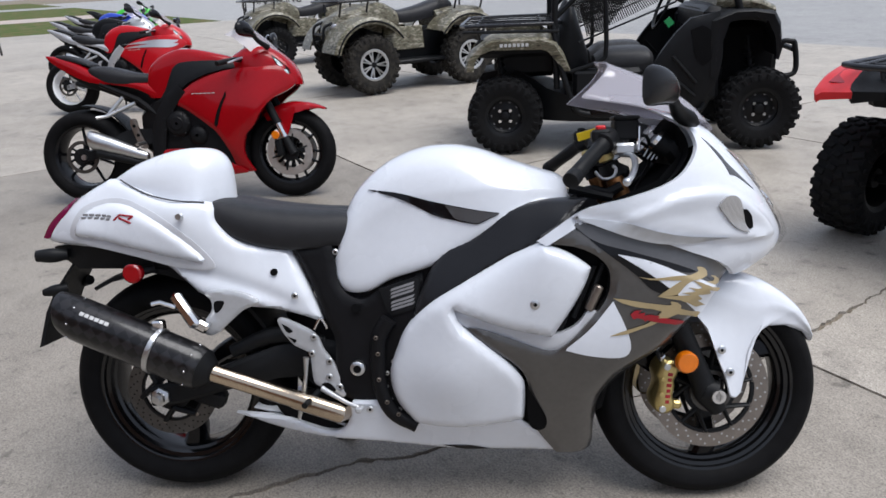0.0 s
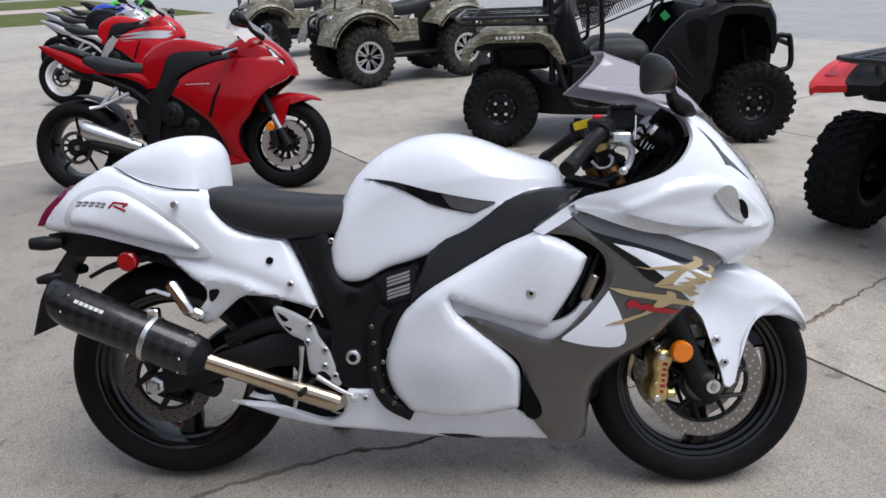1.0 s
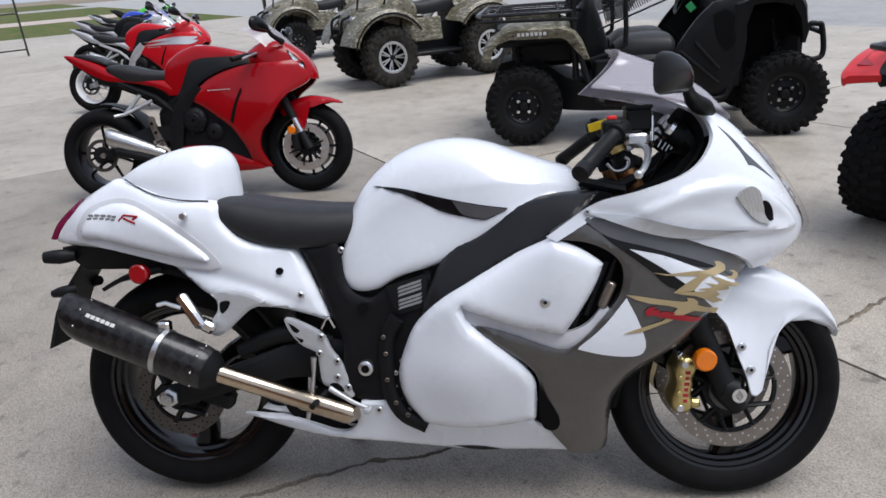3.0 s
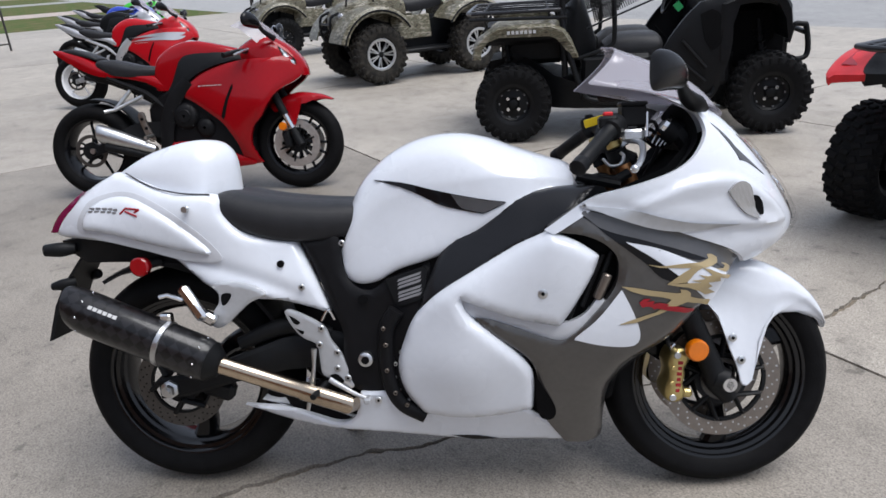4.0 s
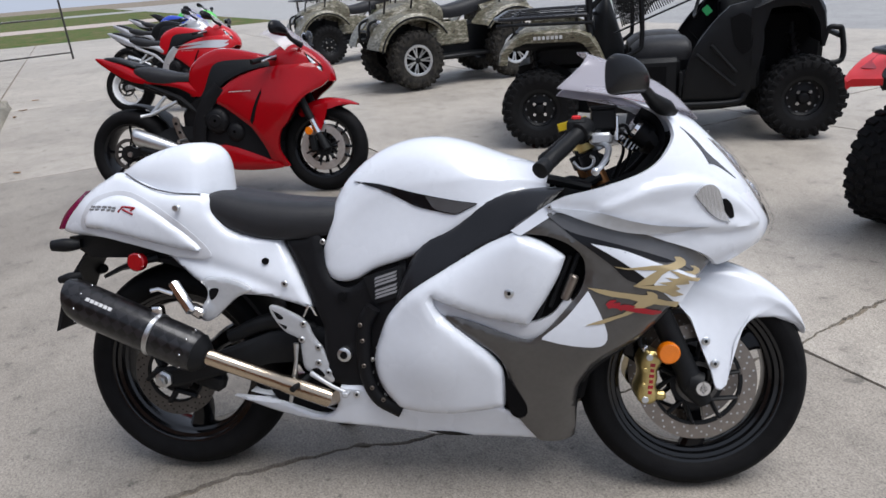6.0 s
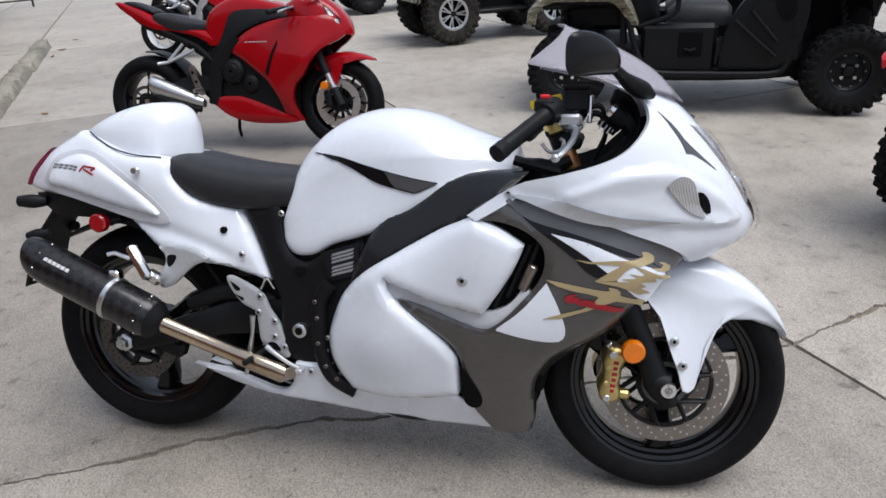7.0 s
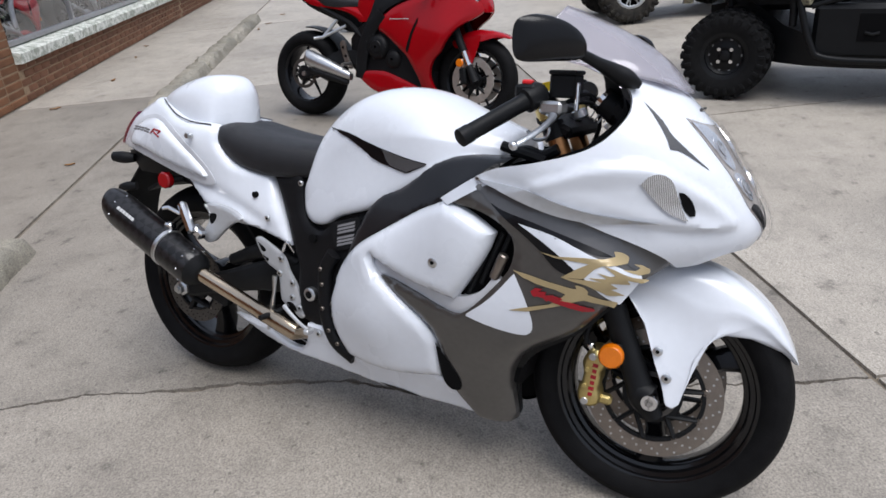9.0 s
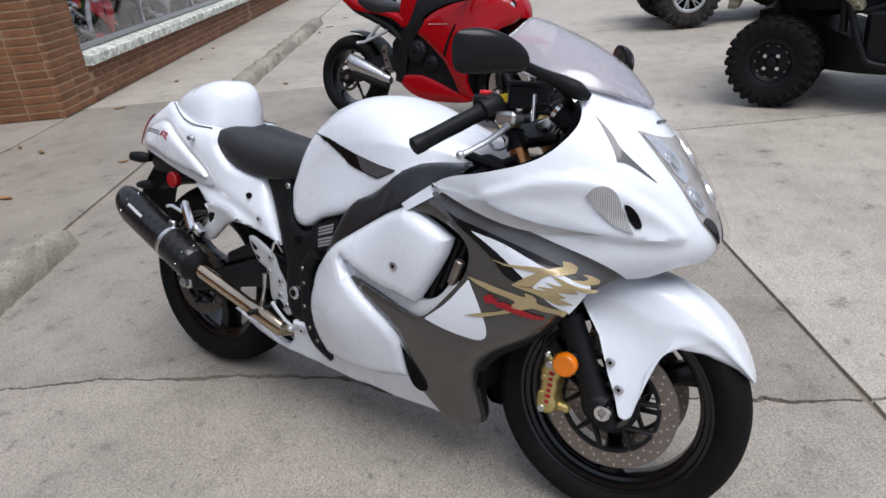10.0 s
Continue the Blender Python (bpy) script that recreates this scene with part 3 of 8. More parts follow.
for r in range(rows, 39):
    for c in range(2):
        high.box((FU + 0.172 + c * 0.338, FV - 0.03, 0.038 + r * 0.076), (0.328, 0.05, 0.064), bevel=0.006)
    for c in range(14):
        high.box((FU + 0.03, FV - 0.205 - c * 0.304, 0.038 + r * 0.076), (0.05, 0.292, 0.064), bevel=0.006)
for r in range(rows):
    for c in range(8, 14):
        high.box((FU + 0.03, FV - 0.205 - c * 0.304, 0.038 + r * 0.076), (0.05, 0.292, 0.064), bevel=0.006)
tagged(part("upper_bricks", high, BRICK, wall_pillar, "tan bricks higher up"), kind="stuff")


def lay_bricks():
    for me, wall, p in BRICKS_AT:
        ob = new("brick", me)
        ob.parent = wall
        ob.location = (p[0] + rng.uniform(-0.003, 0.003), p[1] + rng.uniform(-0.003, 0.002), p[2])


lay_bricks()


# ---- the white sports motorcycle ----
# Its own axes: x ahead from the rear axle, y to its left, z up; it leans on its side stand.
BIKE = pose(0, -0.085, 0.0, -12.5, 0, 0)
bike = thing("motorcycle", BIKE, "white sports motorcycle with grey lower fairing, parked on its side stand", "motorcycle")

side_width = thin_plate([
    (0.117, 0.804, 0.166), (0.348, 0.645, 0.149), (0.397, 0.591, 0.164), (0.452, 0.531, 0.159), (1.001, 0.586, 0.292),
    (1.098, 0.788, 0.278), (0.924, 0.793, 0.2), (1.019, 0.733, 0.29), (1.154, 0.77, 0.286), (1.179, 0.641, 0.275), (0.803, 0.561, 0.283),
    (1.069, 0.467, 0.288), (1.229, 0.471, 0.268), (1.182, 0.508, 0.278), (1.47, 0.68, 0.2), (1.359, 0.629, 0.255), (0.7, 0.52, 0.24),
    (0.579, 0.29, 0.191), (0.64, 0.39, 0.22), (1.0, 0.2, 0.19), (1.12, 0.15, 0.15), (0.8, 0.35, 0.262), (0.95, 0.36, 0.255), (1.12, 0.3, 0.22)])


def wheel(parent, name, cx, cz, radius, half, rim_r, disc_r, disc_y, spokes, label, cy=0.0):
    """A tyre on a black cast rim, with drilled brake discs."""
    w = part(name, Geo().lathe([(-half * 0.35, rim_r * 0.24), (half * 0.35, rim_r * 0.24), (half * 0.5, rim_r * 0.17), (half * 0.5, 0.012), (-half * 0.5, 0.012), (-half * 0.5, rim_r * 0.17)], (cx, cy, cz), 32), BLACK, parent, label)
    prof = []
    for a in np.linspace(-1, 1, 25):
        y = half * math.sin(a * math.pi / 2 * 0.98)
        crown = radius - (1 - math.cos(a * math.pi / 2)) * (radius - rim_r - 0.022) * 0.82
        prof.append((y, crown))
    prof += [(half * 0.93, rim_r + 0.012), (half * 0.8, rim_r - 0.002), (half * 0.74, rim_r - 0.004), (-half * 0.74, rim_r - 0.004), (-half * 0.8, rim_r - 0.002), (-half * 0.93, rim_r + 0.012)]
    part("tyre", Geo().lathe(prof, (cx, cy, cz), 96), RUBBER, w, "worn black road tyre")
    hw = half * 0.8
    inner = [(1.0, -0.002), (0.95, -0.009), (0.84, -0.012), (0.8, -0.022), (0.62, -0.026), (0.56, -0.034), (0.42, -0.037)]
    rim = [(-hw, rim_r + 0.006), (-hw * 0.93, rim_r + 0.009), (-hw * 0.86, rim_r - 0.004), (hw * 0.86, rim_r - 0.004), (hw * 0.93, rim_r + 0.009), (hw, rim_r + 0.006)]
    rim += [(hw * a, rim_r + q) for a, q in inner] + [(-hw * a, rim_r + q) for a, q in inner[::-1]]
    part("rim", Geo().lathe(rim, (cx, cy, cz), 72), RIM_BLACK, w, "gloss black cast rim")
    for k in range(spokes):
        a = 2 * math.pi * k / spokes + 0.5
        g = Geo()
        rr = np.linspace(rim_r * 0.14, rim_r - 0.024, 8)
        rings = []
        for i, r in enumerate(rr):
            b = a + 0.12 * math.sin(i / 7 * math.pi)
            d, s = np.array([math.cos(b), 0, math.sin(b)]), np.array([-math.sin(b), 0, math.cos(b)])
            wid, dep = np.interp(i, [0, 3, 7], [0.03, 0.021, 0.034]), np.interp(i, [0, 7], [half * 0.42, half * 0.34])
            c = np.array([cx, cy, cz]) + d * r
            rings.append([c + s * wid * q + np.array([0, dep * e, 0]) for q, e in ((-1, -0.5), (-0.6, -1), (0.6, -1), (1, -0.5), (1, 0.5), (0.6, 1), (-0.6, 1), (-1, 0.5))])
        g.skin(rings)
        part("spoke", g, BLACK, w)
    for dy in disc_y:
        brake_disc(w, cx, dy, cz, disc_r)
    return w


def brake_disc(parent, cx, y, cz, r):
    """A drilled steel ring on a black carrier, with round drive pins."""
    inner = r * (0.76 if r > 0.14 else 0.7)
    d = part("brake_disc", Geo().lathe([(y - 0.0025, inner), (y - 0.0025, r), (y + 0.0025, r), (y + 0.0025, inner)], (cx, 0, cz), 72), STEEL if r > 0.14 else DISC_DARK, parent, "drilled steel brake disc")
    # Solid studs; on large discs their brightness stands for light ground seen through.
    holes = Geo()
    for k in range(24):
        for q, rr in enumerate((0.81, 0.88, 0.95)):
            a = 2 * math.pi * (k + q * 0.34) / 24
            c = np.array([cx + math.cos(a) * r * rr, y, cz + math.sin(a) * r * rr])
            holes.cyl(c - (0, 0.0031, 0), c + (0, 0.0031, 0), 0.0028 if r > 0.14 else 0.0024, 7)
    tagged(part("drill_hole", holes, ALU if r > 0.14 else DARK, d), kind="stuff")
    arms = 10 if r > 0.14 else 6
    for k in range(arms):
        a = 2 * math.pi * (k // 2 * 2 + 0.5) / arms
        b = 2 * math.pi * k / arms + 0.22
        part("carrier_arm", Geo().tube([(cx + math.cos(a) * r * 0.38, y, cz + math.sin(a) * r * 0.38), (cx + math.cos(b) * r * 0.73, y, cz + math.sin(b) * r * 0.73)], [0.011 if r > 0.14 else 0.016, 0.009 if r > 0.14 else 0.013], 8, flat=0.6), SATIN, d)
    g = Geo()
    g.lathe([(y - 0.006, r * 0.28), (y - 0.006, r * 0.44), (y + 0.006, r * 0.44), (y + 0.006, r * 0.28)], (cx, 0, cz), 32)
    part("disc_carrier", g, SATIN, d)
    part("carrier_ring", Geo().lathe([(y - 0.005, inner * 0.92), (y - 0.005, inner * 0.995), (y + 0.005, inner * 0.995), (y + 0.005, inner * 0.92)], (cx, 0, cz), 48), SATIN, d)
    for k in range(arms):
        b = 2 * math.pi * k / arms + 0.22
        c = np.array([cx + math.cos(b) * r * 0.745, y, cz + math.sin(b) * r * 0.745])
        part("drive_pin", Geo().cyl(c - (0, 0.005, 0), c + (0, 0.005, 0), 0.0085 if r > 0.14 else 0.006, 12, bevel=0.001), STEEL, d)
    return d


FX, FZ = 1.475, 0.297
wheel(bike, "front_wheel", FX, FZ, 0.299, 0.06, 0.23, 0.155, (-0.06, 0.06), 3, "black three-spoke front wheel")
wheel(bike, "rear_wheel", 0.016, 0.317, 0.314, 0.09, 0.232, 0.125, (-0.085,), 3, "black three-spoke rear wheel", 0.03)


def bolt(parent, p, r=0.009, out=(0, -1, 0), material=None):
    """A domed socket screw with a dark hexagon."""
    p, o = np.array(p, float), np.array(out, float)
    b = part("screw", Geo().tube([p, p + o * 0.003, p + o * 0.005], [r, r, r * 0.75], 14), material or ALU, parent)
    part("socket", Geo().cyl(p + o * 0.0048, p + o * 0.0056, r * 0.42, 6), DARK, b)
    return b


# -- shape of the nose --
NOSE_Z = [0.6, 0.64, 0.66, 0.7, 0.74, 0.816, 0.9, 0.96, 1.0, 1.05, 1.1, 1.15, 1.2]
NOSE_X = [1.55, 1.605, 1.632, 1.65, 1.638, 1.592, 1.53, 1.474, 1.427, 1.356, 1.27, 1.172, 1.07]
NOSE_W = [0.283, 0.286, 0.287, 0.286, 0.284, 0.28, 0.255, 0.238, 0.228, 0.215, 0.195, 0.165, 0.12]
XR = 1.08
zz = np.linspace(0.6, 1.2, 61)
nose_x_fine = np.interp(zz, NOSE_Z, NOSE_X)
nose_w_fine = np.interp(zz, NOSE_Z, NOSE_W)
for _ in range(6):
    nose_x_fine[1:-1] = (nose_x_fine[:-2] + 2 * nose_x_fine[1:-1] + nose_x_fine[2:]) / 4
    nose_w_fine[1:-1] = (nose_w_fine[:-2] + 2 * nose_w_fine[1:-1] + nose_w_fine[2:]) / 4
BULGE_LINE = [(1.19, 0.777, 1), (1.277, 0.81), (1.34, 0.832), (1.426, 0.841), (1.482, 0.822), (1.549, 0.78), (1.597, 0.731), (1.602, 0.711, 1), (1.551, 0.706), (1.449, 0.712), (1.336, 0.725), (1.26, 0.746)]
BULGE = outline(BULGE_LINE, 0.01)


def blunt(z):
    """How square the nose is in plan: pointed at the chin, squarer at the brow."""
    return between(z, [0.6, 0.69, 0.73, 0.77, 0.82, 0.88, 0.94, 1.02, 1.1], [1.3, 1.35, 1.15, 0.9, 0.72, 0.68, 0.68, 0.78, 0.88])


def nose_at(q, z, lift=0.0, relief=True):
    """A point of the nose: q = 0 at the side, 1 on the centre line."""
    a = q * math.pi / 2
    xn, w = between(z, zz, nose_x_fine), between(z, zz, nose_w_fine)
    x = XR + (xn - XR) * math.sin(a) ** blunt(z)
    y = w * math.cos(a)
    n = np.array([math.sin(a) / max(0.1, xn - XR), math.cos(a) / w])
    n /= np.linalg.norm(n)
    if relief:
        d = edge_distance(np.array([x]), np.array([z]), BULGE)[0]
        if inside(np.array([x]), np.array([z]), BULGE)[0]:
            lift += 0.013 * min(1, d / 0.009) ** 0.7 - 0.012 * min(1, d / 0.05)
        crease = abs(z - between(x, [1.08, 1.2, 1.35, 1.5, 1.6], [0.79, 0.775, 0.735, 0.7, 0.69]))
        lift -= 0.005 * math.exp(-((crease / 0.012) ** 2)) * min(1, max(0, (1.6 - x) / 0.2))
    return x + n[0] * lift, -(y + n[1] * lift), z


def nose_q(x, z):
    xn = between(z, zz, nose_x_fine)
    s = min(1.0, max(0.0, (x - XR) / (xn - XR))) ** (1 / blunt(z))
    return math.asin(s) / (math.pi / 2)


def nose_half(x, z):
    """Half-width of the nose at (x, z)."""
    return between(z, zz, nose_w_fine) * math.cos(nose_q(x, z) * math.pi / 2)


# -- side fairing --
SIDE_LINE = [(1.02, 0.73, 1), (1.08, 0.705), (1.134, 0.668, 1), (1.117, 0.622), (1.084, 0.564), (1.041, 0.5, 1), (0.938, 0.523), (0.872, 0.546), (0.81, 0.568, 1),
             (0.821, 0.537), (0.871, 0.493), (0.937, 0.433), (0.972, 0.385), (0.978, 0.33), (0.975, 0.265, 1), (0.88, 0.25), (0.791, 0.247), (0.7, 0.255, 1), (0.655, 0.314), (0.639, 0.39), (0.662, 0.466), (0.691, 0.522), (0.75, 0.58), (0.834, 0.633), (0.929, 0.69)]


def side_relief(x, z):
    """The upper panel bulges; a hollow runs below it."""
    bulge = 0.016 * math.exp(-((x - 1.0) / 0.13) ** 2 - ((z - 0.62) / 0.09) ** 2)
    lower = 0.02 * math.exp(-((x - 0.8) / 0.12) ** 2 - ((z - 0.4) / 0.1) ** 2)
    return bulge + lower


sf = both("side_fairing", panel(SIDE_LINE, side_width, 0.03, 0.03, 0.012, 0.01, side_relief), WHITE, bike, "pearl white side fairing panel")
bolt(sf[0], (1.001, -side_width(1.001, 0.588) - 0.022, 0.588), 0.012)

LOW_LINE = [(0.842, 0.525, 1), (0.884, 0.481), (0.957, 0.425), (0.985, 0.37), (1.0, 0.25), (1.058, 0.152, 1), (1.1, 0.148), (1.14, 0.153), (1.153, 0.175), (1.154, 0.262), (1.167, 0.332), (1.211, 0.391), (1.306, 0.451), (1.367, 0.511), (1.415, 0.571), (1.49, 0.622, 1),
            (1.387, 0.69), (1.264, 0.738), (1.148, 0.771), (1.079, 0.782, 1), (1.013, 0.735), (1.096, 0.718), (1.149, 0.692), (1.178, 0.652), (1.171, 0.592), (1.123, 0.528), (1.07, 0.475), (1.03, 0.464), (0.938, 0.499), (0.88, 0.52)]


def low_relief(x, z):
    """The front edge turns in towards the wheel; the top edge tucks in under the cowl."""
    front = between(z, [0.1, 0.26, 0.33, 0.39, 0.45, 0.51, 0.57, 0.62], [1.155, 1.155, 1.167, 1.211, 1.306, 1.367, 1.415, 1.49])
    d = max(0.0, 1 - max(0.0, front - x) / 0.07)
    line = between(x, [1.0, 1.08, 1.148, 1.264, 1.387, 1.5], [0.79, 0.782, 0.765, 0.732, 0.685, 0.618])
    k = min(1.0, max(0.0, (z - line + 0.06) / 0.05)) if x > 1.1 else 0.0
    tuck = max(0.0, side_width(x, z) - nose_half(x, z) + 0.006) * k if k else 0.0
    return -0.022 * d * d - tuck


lf = both("lower_fairing", panel(LOW_LINE, side_width, 0.035, 0.01, 0.013, 0.0, low_relief), GREY, bike, "dark grey metallic lower fairing")


def decal(name, pts, material, parent, lift=0.002, width=side_width, relief=low_relief, label="", step=0.012):
    return both(name, panel(pts, width, 0.0018, 0.0, step, lift, relief), material, parent[0] if isinstance(parent, tuple) else parent, label)


decal("white_edge", [(1.008, 0.734, 1), (1.08, 0.783, 1), (1.115, 0.773, 1), (1.03, 0.722, 1)], WHITE, lf, 0.0035)
decal("white_wedge", [(1.185, 0.584, 1), (1.211, 0.53), (1.229, 0.476), (1.222, 0.447), (1.19, 0.441), (1.13, 0.45), (1.07, 0.468, 1), (1.13, 0.518)], WHITE, lf)
decal("black_wedge", [(1.13, 0.735, 1), (1.242, 0.7), (1.392, 0.644, 1), (1.357, 0.646), (1.269, 0.674), (1.192, 0.697, 1), (1.27, 0.645), (1.345, 0.588, 1), (1.28, 0.606), (1.235, 0.648), (1.16, 0.708)], BLACK, lf)
decal("white_stripe", [(1.192, 0.698, 1), (1.269, 0.678), (1.346, 0.645), (1.39, 0.628), (1.447, 0.602, 1), (1.405, 0.536, 1), (1.383, 0.55), (1.338, 0.593), (1.27, 0.647)], WHITE, lf, 0.0026)
decal("upper_stripe", [(1.08, 0.78, 1), (1.149, 0.763), (1.202, 0.75), (1.309, 0.716), (1.408, 0.679), (1.488, 0.632, 1), (1.452, 0.604, 1), (1.393, 0.641), (1.323, 0.67), (1.229, 0.701), (1.14, 0.731)], STRIPE, lf, 0.003)
KANJI = [
    [(1.243, 0.641), (1.277, 0.636), (1.335, 0.64), (1.371, 0.639), (1.392, 0.644), (1.387, 0.655), (1.403, 0.652), (1.416, 0.643), (1.415, 0.631), (1.397, 0.627), (1.372, 0.626), (1.356, 0.617), (1.336, 0.594), (1.289, 0.592), (1.305, 0.603), (1.324, 0.616), (1.346, 0.628), (1.303, 0.631), (1.272, 0.633)],
    [(1.289, 0.592), (1.338, 0.592), (1.373, 0.59), (1.346, 0.598), (1.383, 0.598), (1.364, 0.61), (1.388, 0.604), (1.399, 0.606), (1.374, 0.626), (1.393, 0.62), (1.428, 0.603), (1.457, 0.593), (1.445, 0.588), (1.419, 0.597), (1.425, 0.586), (1.387, 0.589), (1.403, 0.576), (1.389, 0.574), (1.413, 0.558), (1.385, 0.558), (1.367, 0.57), (1.341, 0.581), (1.314, 0.586)],
    [(1.41, 0.619), (1.433, 0.615), (1.438, 0.621), (1.426, 0.629), (1.44, 0.626), (1.454, 0.616), (1.455, 0.607), (1.438, 0.606)],
    [(1.184, 0.592), (1.216, 0.587), (1.26, 0.578), (1.314, 0.569), (1.324, 0.57), (1.319, 0.579), (1.337, 0.575), (1.347, 0.567), (1.345, 0.559), (1.375, 0.548), (1.402, 0.541), (1.394, 0.528), (1.371, 0.537), (1.338, 0.546), (1.315, 0.538), (1.28, 0.523), (1.249, 0.513), (1.217, 0.502), (1.177, 0.499), (1.203, 0.508), (1.231, 0.516), (1.266, 0.526), (1.29, 0.544), (1.301, 0.555), (1.279, 0.562), (1.238, 0.569), (1.207, 0.579)]]
for stroke in KANJI:
    decal("gold_stroke", [(*p, 1) for p in stroke], GOLD_INK, lf, 0.0042, step=0.005)
decal("red_script", [(1.225, 0.551, 1), (1.235, 0.56, 1), (1.252, 0.56, 1), (1.242, 0.553, 1), (1.261, 0.554, 1), (1.256, 0.546, 1), (1.272, 0.549, 1), (1.297, 0.543, 1), (1.288, 0.539, 1), (1.315, 0.537, 1), (1.359, 0.525, 1), (1.359, 0.519, 1), (1.336, 0.518, 1), (1.323, 0.522, 1), (1.28, 0.531, 1), (1.262, 0.537, 1), (1.264, 0.531, 1), (1.252, 0.54, 1), (1.239, 0.542, 1), (1.232, 0.538, 1), (1.229, 0.545, 1)], RED_INK, lf, 0.0058, step=0.006)

# The dark openings: air intake beside the white panel and the slot low down.
g = panel([(1.01, 0.735), (1.12, 0.72), (1.19, 0.66), (1.18, 0.58), (1.12, 0.52), (1.05, 0.46), (0.98, 0.5), (1.03, 0.6)], lambda x, z: side_width(x, z) - 0.05, 0.01, 0, 0.03)
both("intake_liner", g, DARK, bike, "black inner duct")
for k in range(3):
    part("duct_bar", Geo().tube([(1.06 + k * 0.035, -0.25, 0.5 + k * 0.04), (1.125 + k * 0.02, -0.245, 0.66 + k * 0.005)], 0.006, 8), SATIN, bike)
part("duct_fitting", Geo().cyl((1.13, -0.26, 0.56), (1.155, -0.262, 0.62), 0.012, 14, bevel=0.003), STEEL, bike)
g = panel([(0.79, 0.572, 1), (0.9, 0.54), (1.0, 0.515), (1.05, 0.505), (1.1, 0.525), (1.135, 0.57, 1), (1.155, 0.55, 1), (1.1, 0.478), (1.05, 0.455), (1.0, 0.46), (0.93, 0.485), (0.86, 0.515), (0.81, 0.54)], lambda x, z: side_width(x, z) - 0.016, 0.02, 0.006, 0.014)
both("slit_liner", g, PALE_SILVER, bike, "silver return edge under the side panel")
g = panel([(1.06, 0.15), (1.145, 0.15), (1.16, 0.26), (1.178, 0.325), (1.222, 0.38), (1.315, 0.445), (1.375, 0.51), (1.42, 0.57), (1.36, 0.56), (1.2, 0.46), (1.1, 0.3)], lambda x, z: side_width(x, z) - 0.055, 0.02, 0, 0.03)
both("chin_liner", g, SATIN, bike, "black inner panel behind the fairing edge")
g = panel([(0.968, 0.38), (1.0, 0.36), (1.035, 0.28), (1.03, 0.21), (0.99, 0.2), (0.965, 0.25)], lambda x, z: side_width(x, z) - 0.025, 0.02, 0, 0.03)
both("slot_liner", g, DARK, bike)
decal("slot", [(0.981, 0.372, 1), (1.0, 0.335), (1.03, 0.272), (1.026, 0.238), (1.0, 0.236), (0.984, 0.27)], DARK, lf, 0.004)

# -- belly pan --
belly_width = thin_plate([(0.2, 0.27, 0.12), (0.45, 0.22, 0.165), (0.45, 0.25, 0.172), (0.58, 0.3, 0.19), (0.7, 0.25, 0.2), (0.7, 0.18, 0.16), (0.95, 0.25, 0.205), (0.95, 0.17, 0.15), (1.05, 0.16, 0.14)])
BELLY_LINE = [(0.19, 0.252, 1), (0.333, 0.215), (0.485, 0.192), (0.65, 0.177), (0.786, 0.163), (0.93, 0.155), (1.075, 0.148, 1), (1.02, 0.215), (0.96, 0.268, 1), (0.88, 0.262), (0.788, 0.26), (0.692, 0.262, 1), (0.64, 0.272), (0.618, 0.296), (0.6, 0.312, 1), (0.53, 0.308, 1), (0.521, 0.28), (0.512, 0.24), (0.486, 0.218), (0.448, 0.218), (0.395, 0.235), (0.332, 0.253), (0.25, 0.252)]
bp = both("belly_pan", panel(BELLY_LINE, belly_width, 0.02, 0.012, 0.008), WHITE, bike, "white belly pan with a dark flash")
decal("dark_flash", [(0.762, 0.178, 1), (0.83, 0.176), (0.885, 0.163, 1), (0.82, 0.163)], BLACK, bp, 0.002, belly_width, None)
bolt(bp[0], (0.579, -0.196, 0.29), 0.0095)
g = Geo()
rings = [[(x, y, z) for y, z in ((-w, zt), (-w * 0.9, zb + 0.012), (-w * 0.6, zb), (w * 0.6, zb), (w * 0.9, zb + 0.012), (w, zt))] for x, w, zb, zt in ((0.24, 0.1, 0.25, 0.265), (0.5, 0.14, 0.19, 0.23), (0.8, 0.14, 0.16, 0.22), (1.06, 0.11, 0.148, 0.2))]
g.skin(rings)
part("belly_floor", g, WHITE, bike)

# -- nose panels --
def nose_panel(pts, lift=0.0, thick=0.012, step=0.02, by_q=False, whole=False, relief=True):
    """A piece of the nose inside a line of (x, z) points, or (q, z) points with by_q; whole: both halves in one."""
    if not by_q:
        pts = [(nose_q(p[0], p[1]), p[1], *p[2:]) for p in pts]
    k = 0.55
    ring = outline([(p[0] * k, p[1], *p[2:]) for p in pts], step)
    v, f = flat_mesh(ring, step)
    g = Geo()
    top = [nose_at(min(1.0, max(0, a / k)), b, lift, relief) for a, b in v]
    inner = [nose_at(min(1.0, max(0, a / k)), b, lift - thick, relief) for a, b in v]
    for p in (top, inner):
        for i, q in enumerate(p):
            if v[i][0] / k > 0.9995:
                p[i] = (q[0], 0.0, q[2])
    g.add(top, f).add(inner, [t[::-1] for t in f])
    n, count = len(top), {}
    for t in f:
        for i in range(3):
            e = frozenset((t[i], t[(i + 1) % 3]))
            count[e] = count.get(e, 0) + 1
    for t in f:
        for i in range(3):
            a, b = t[i], t[(i + 1) % 3]
            if count[frozenset((a, b))] == 1 and not (v[a][0] / k > 0.9995 and v[b][0] / k > 0.9995):
                g.f.append((a, a + n, b + n, b))
    if whole:
        m = g.mirrored()
        g.add(m.v, m.f)
    return g


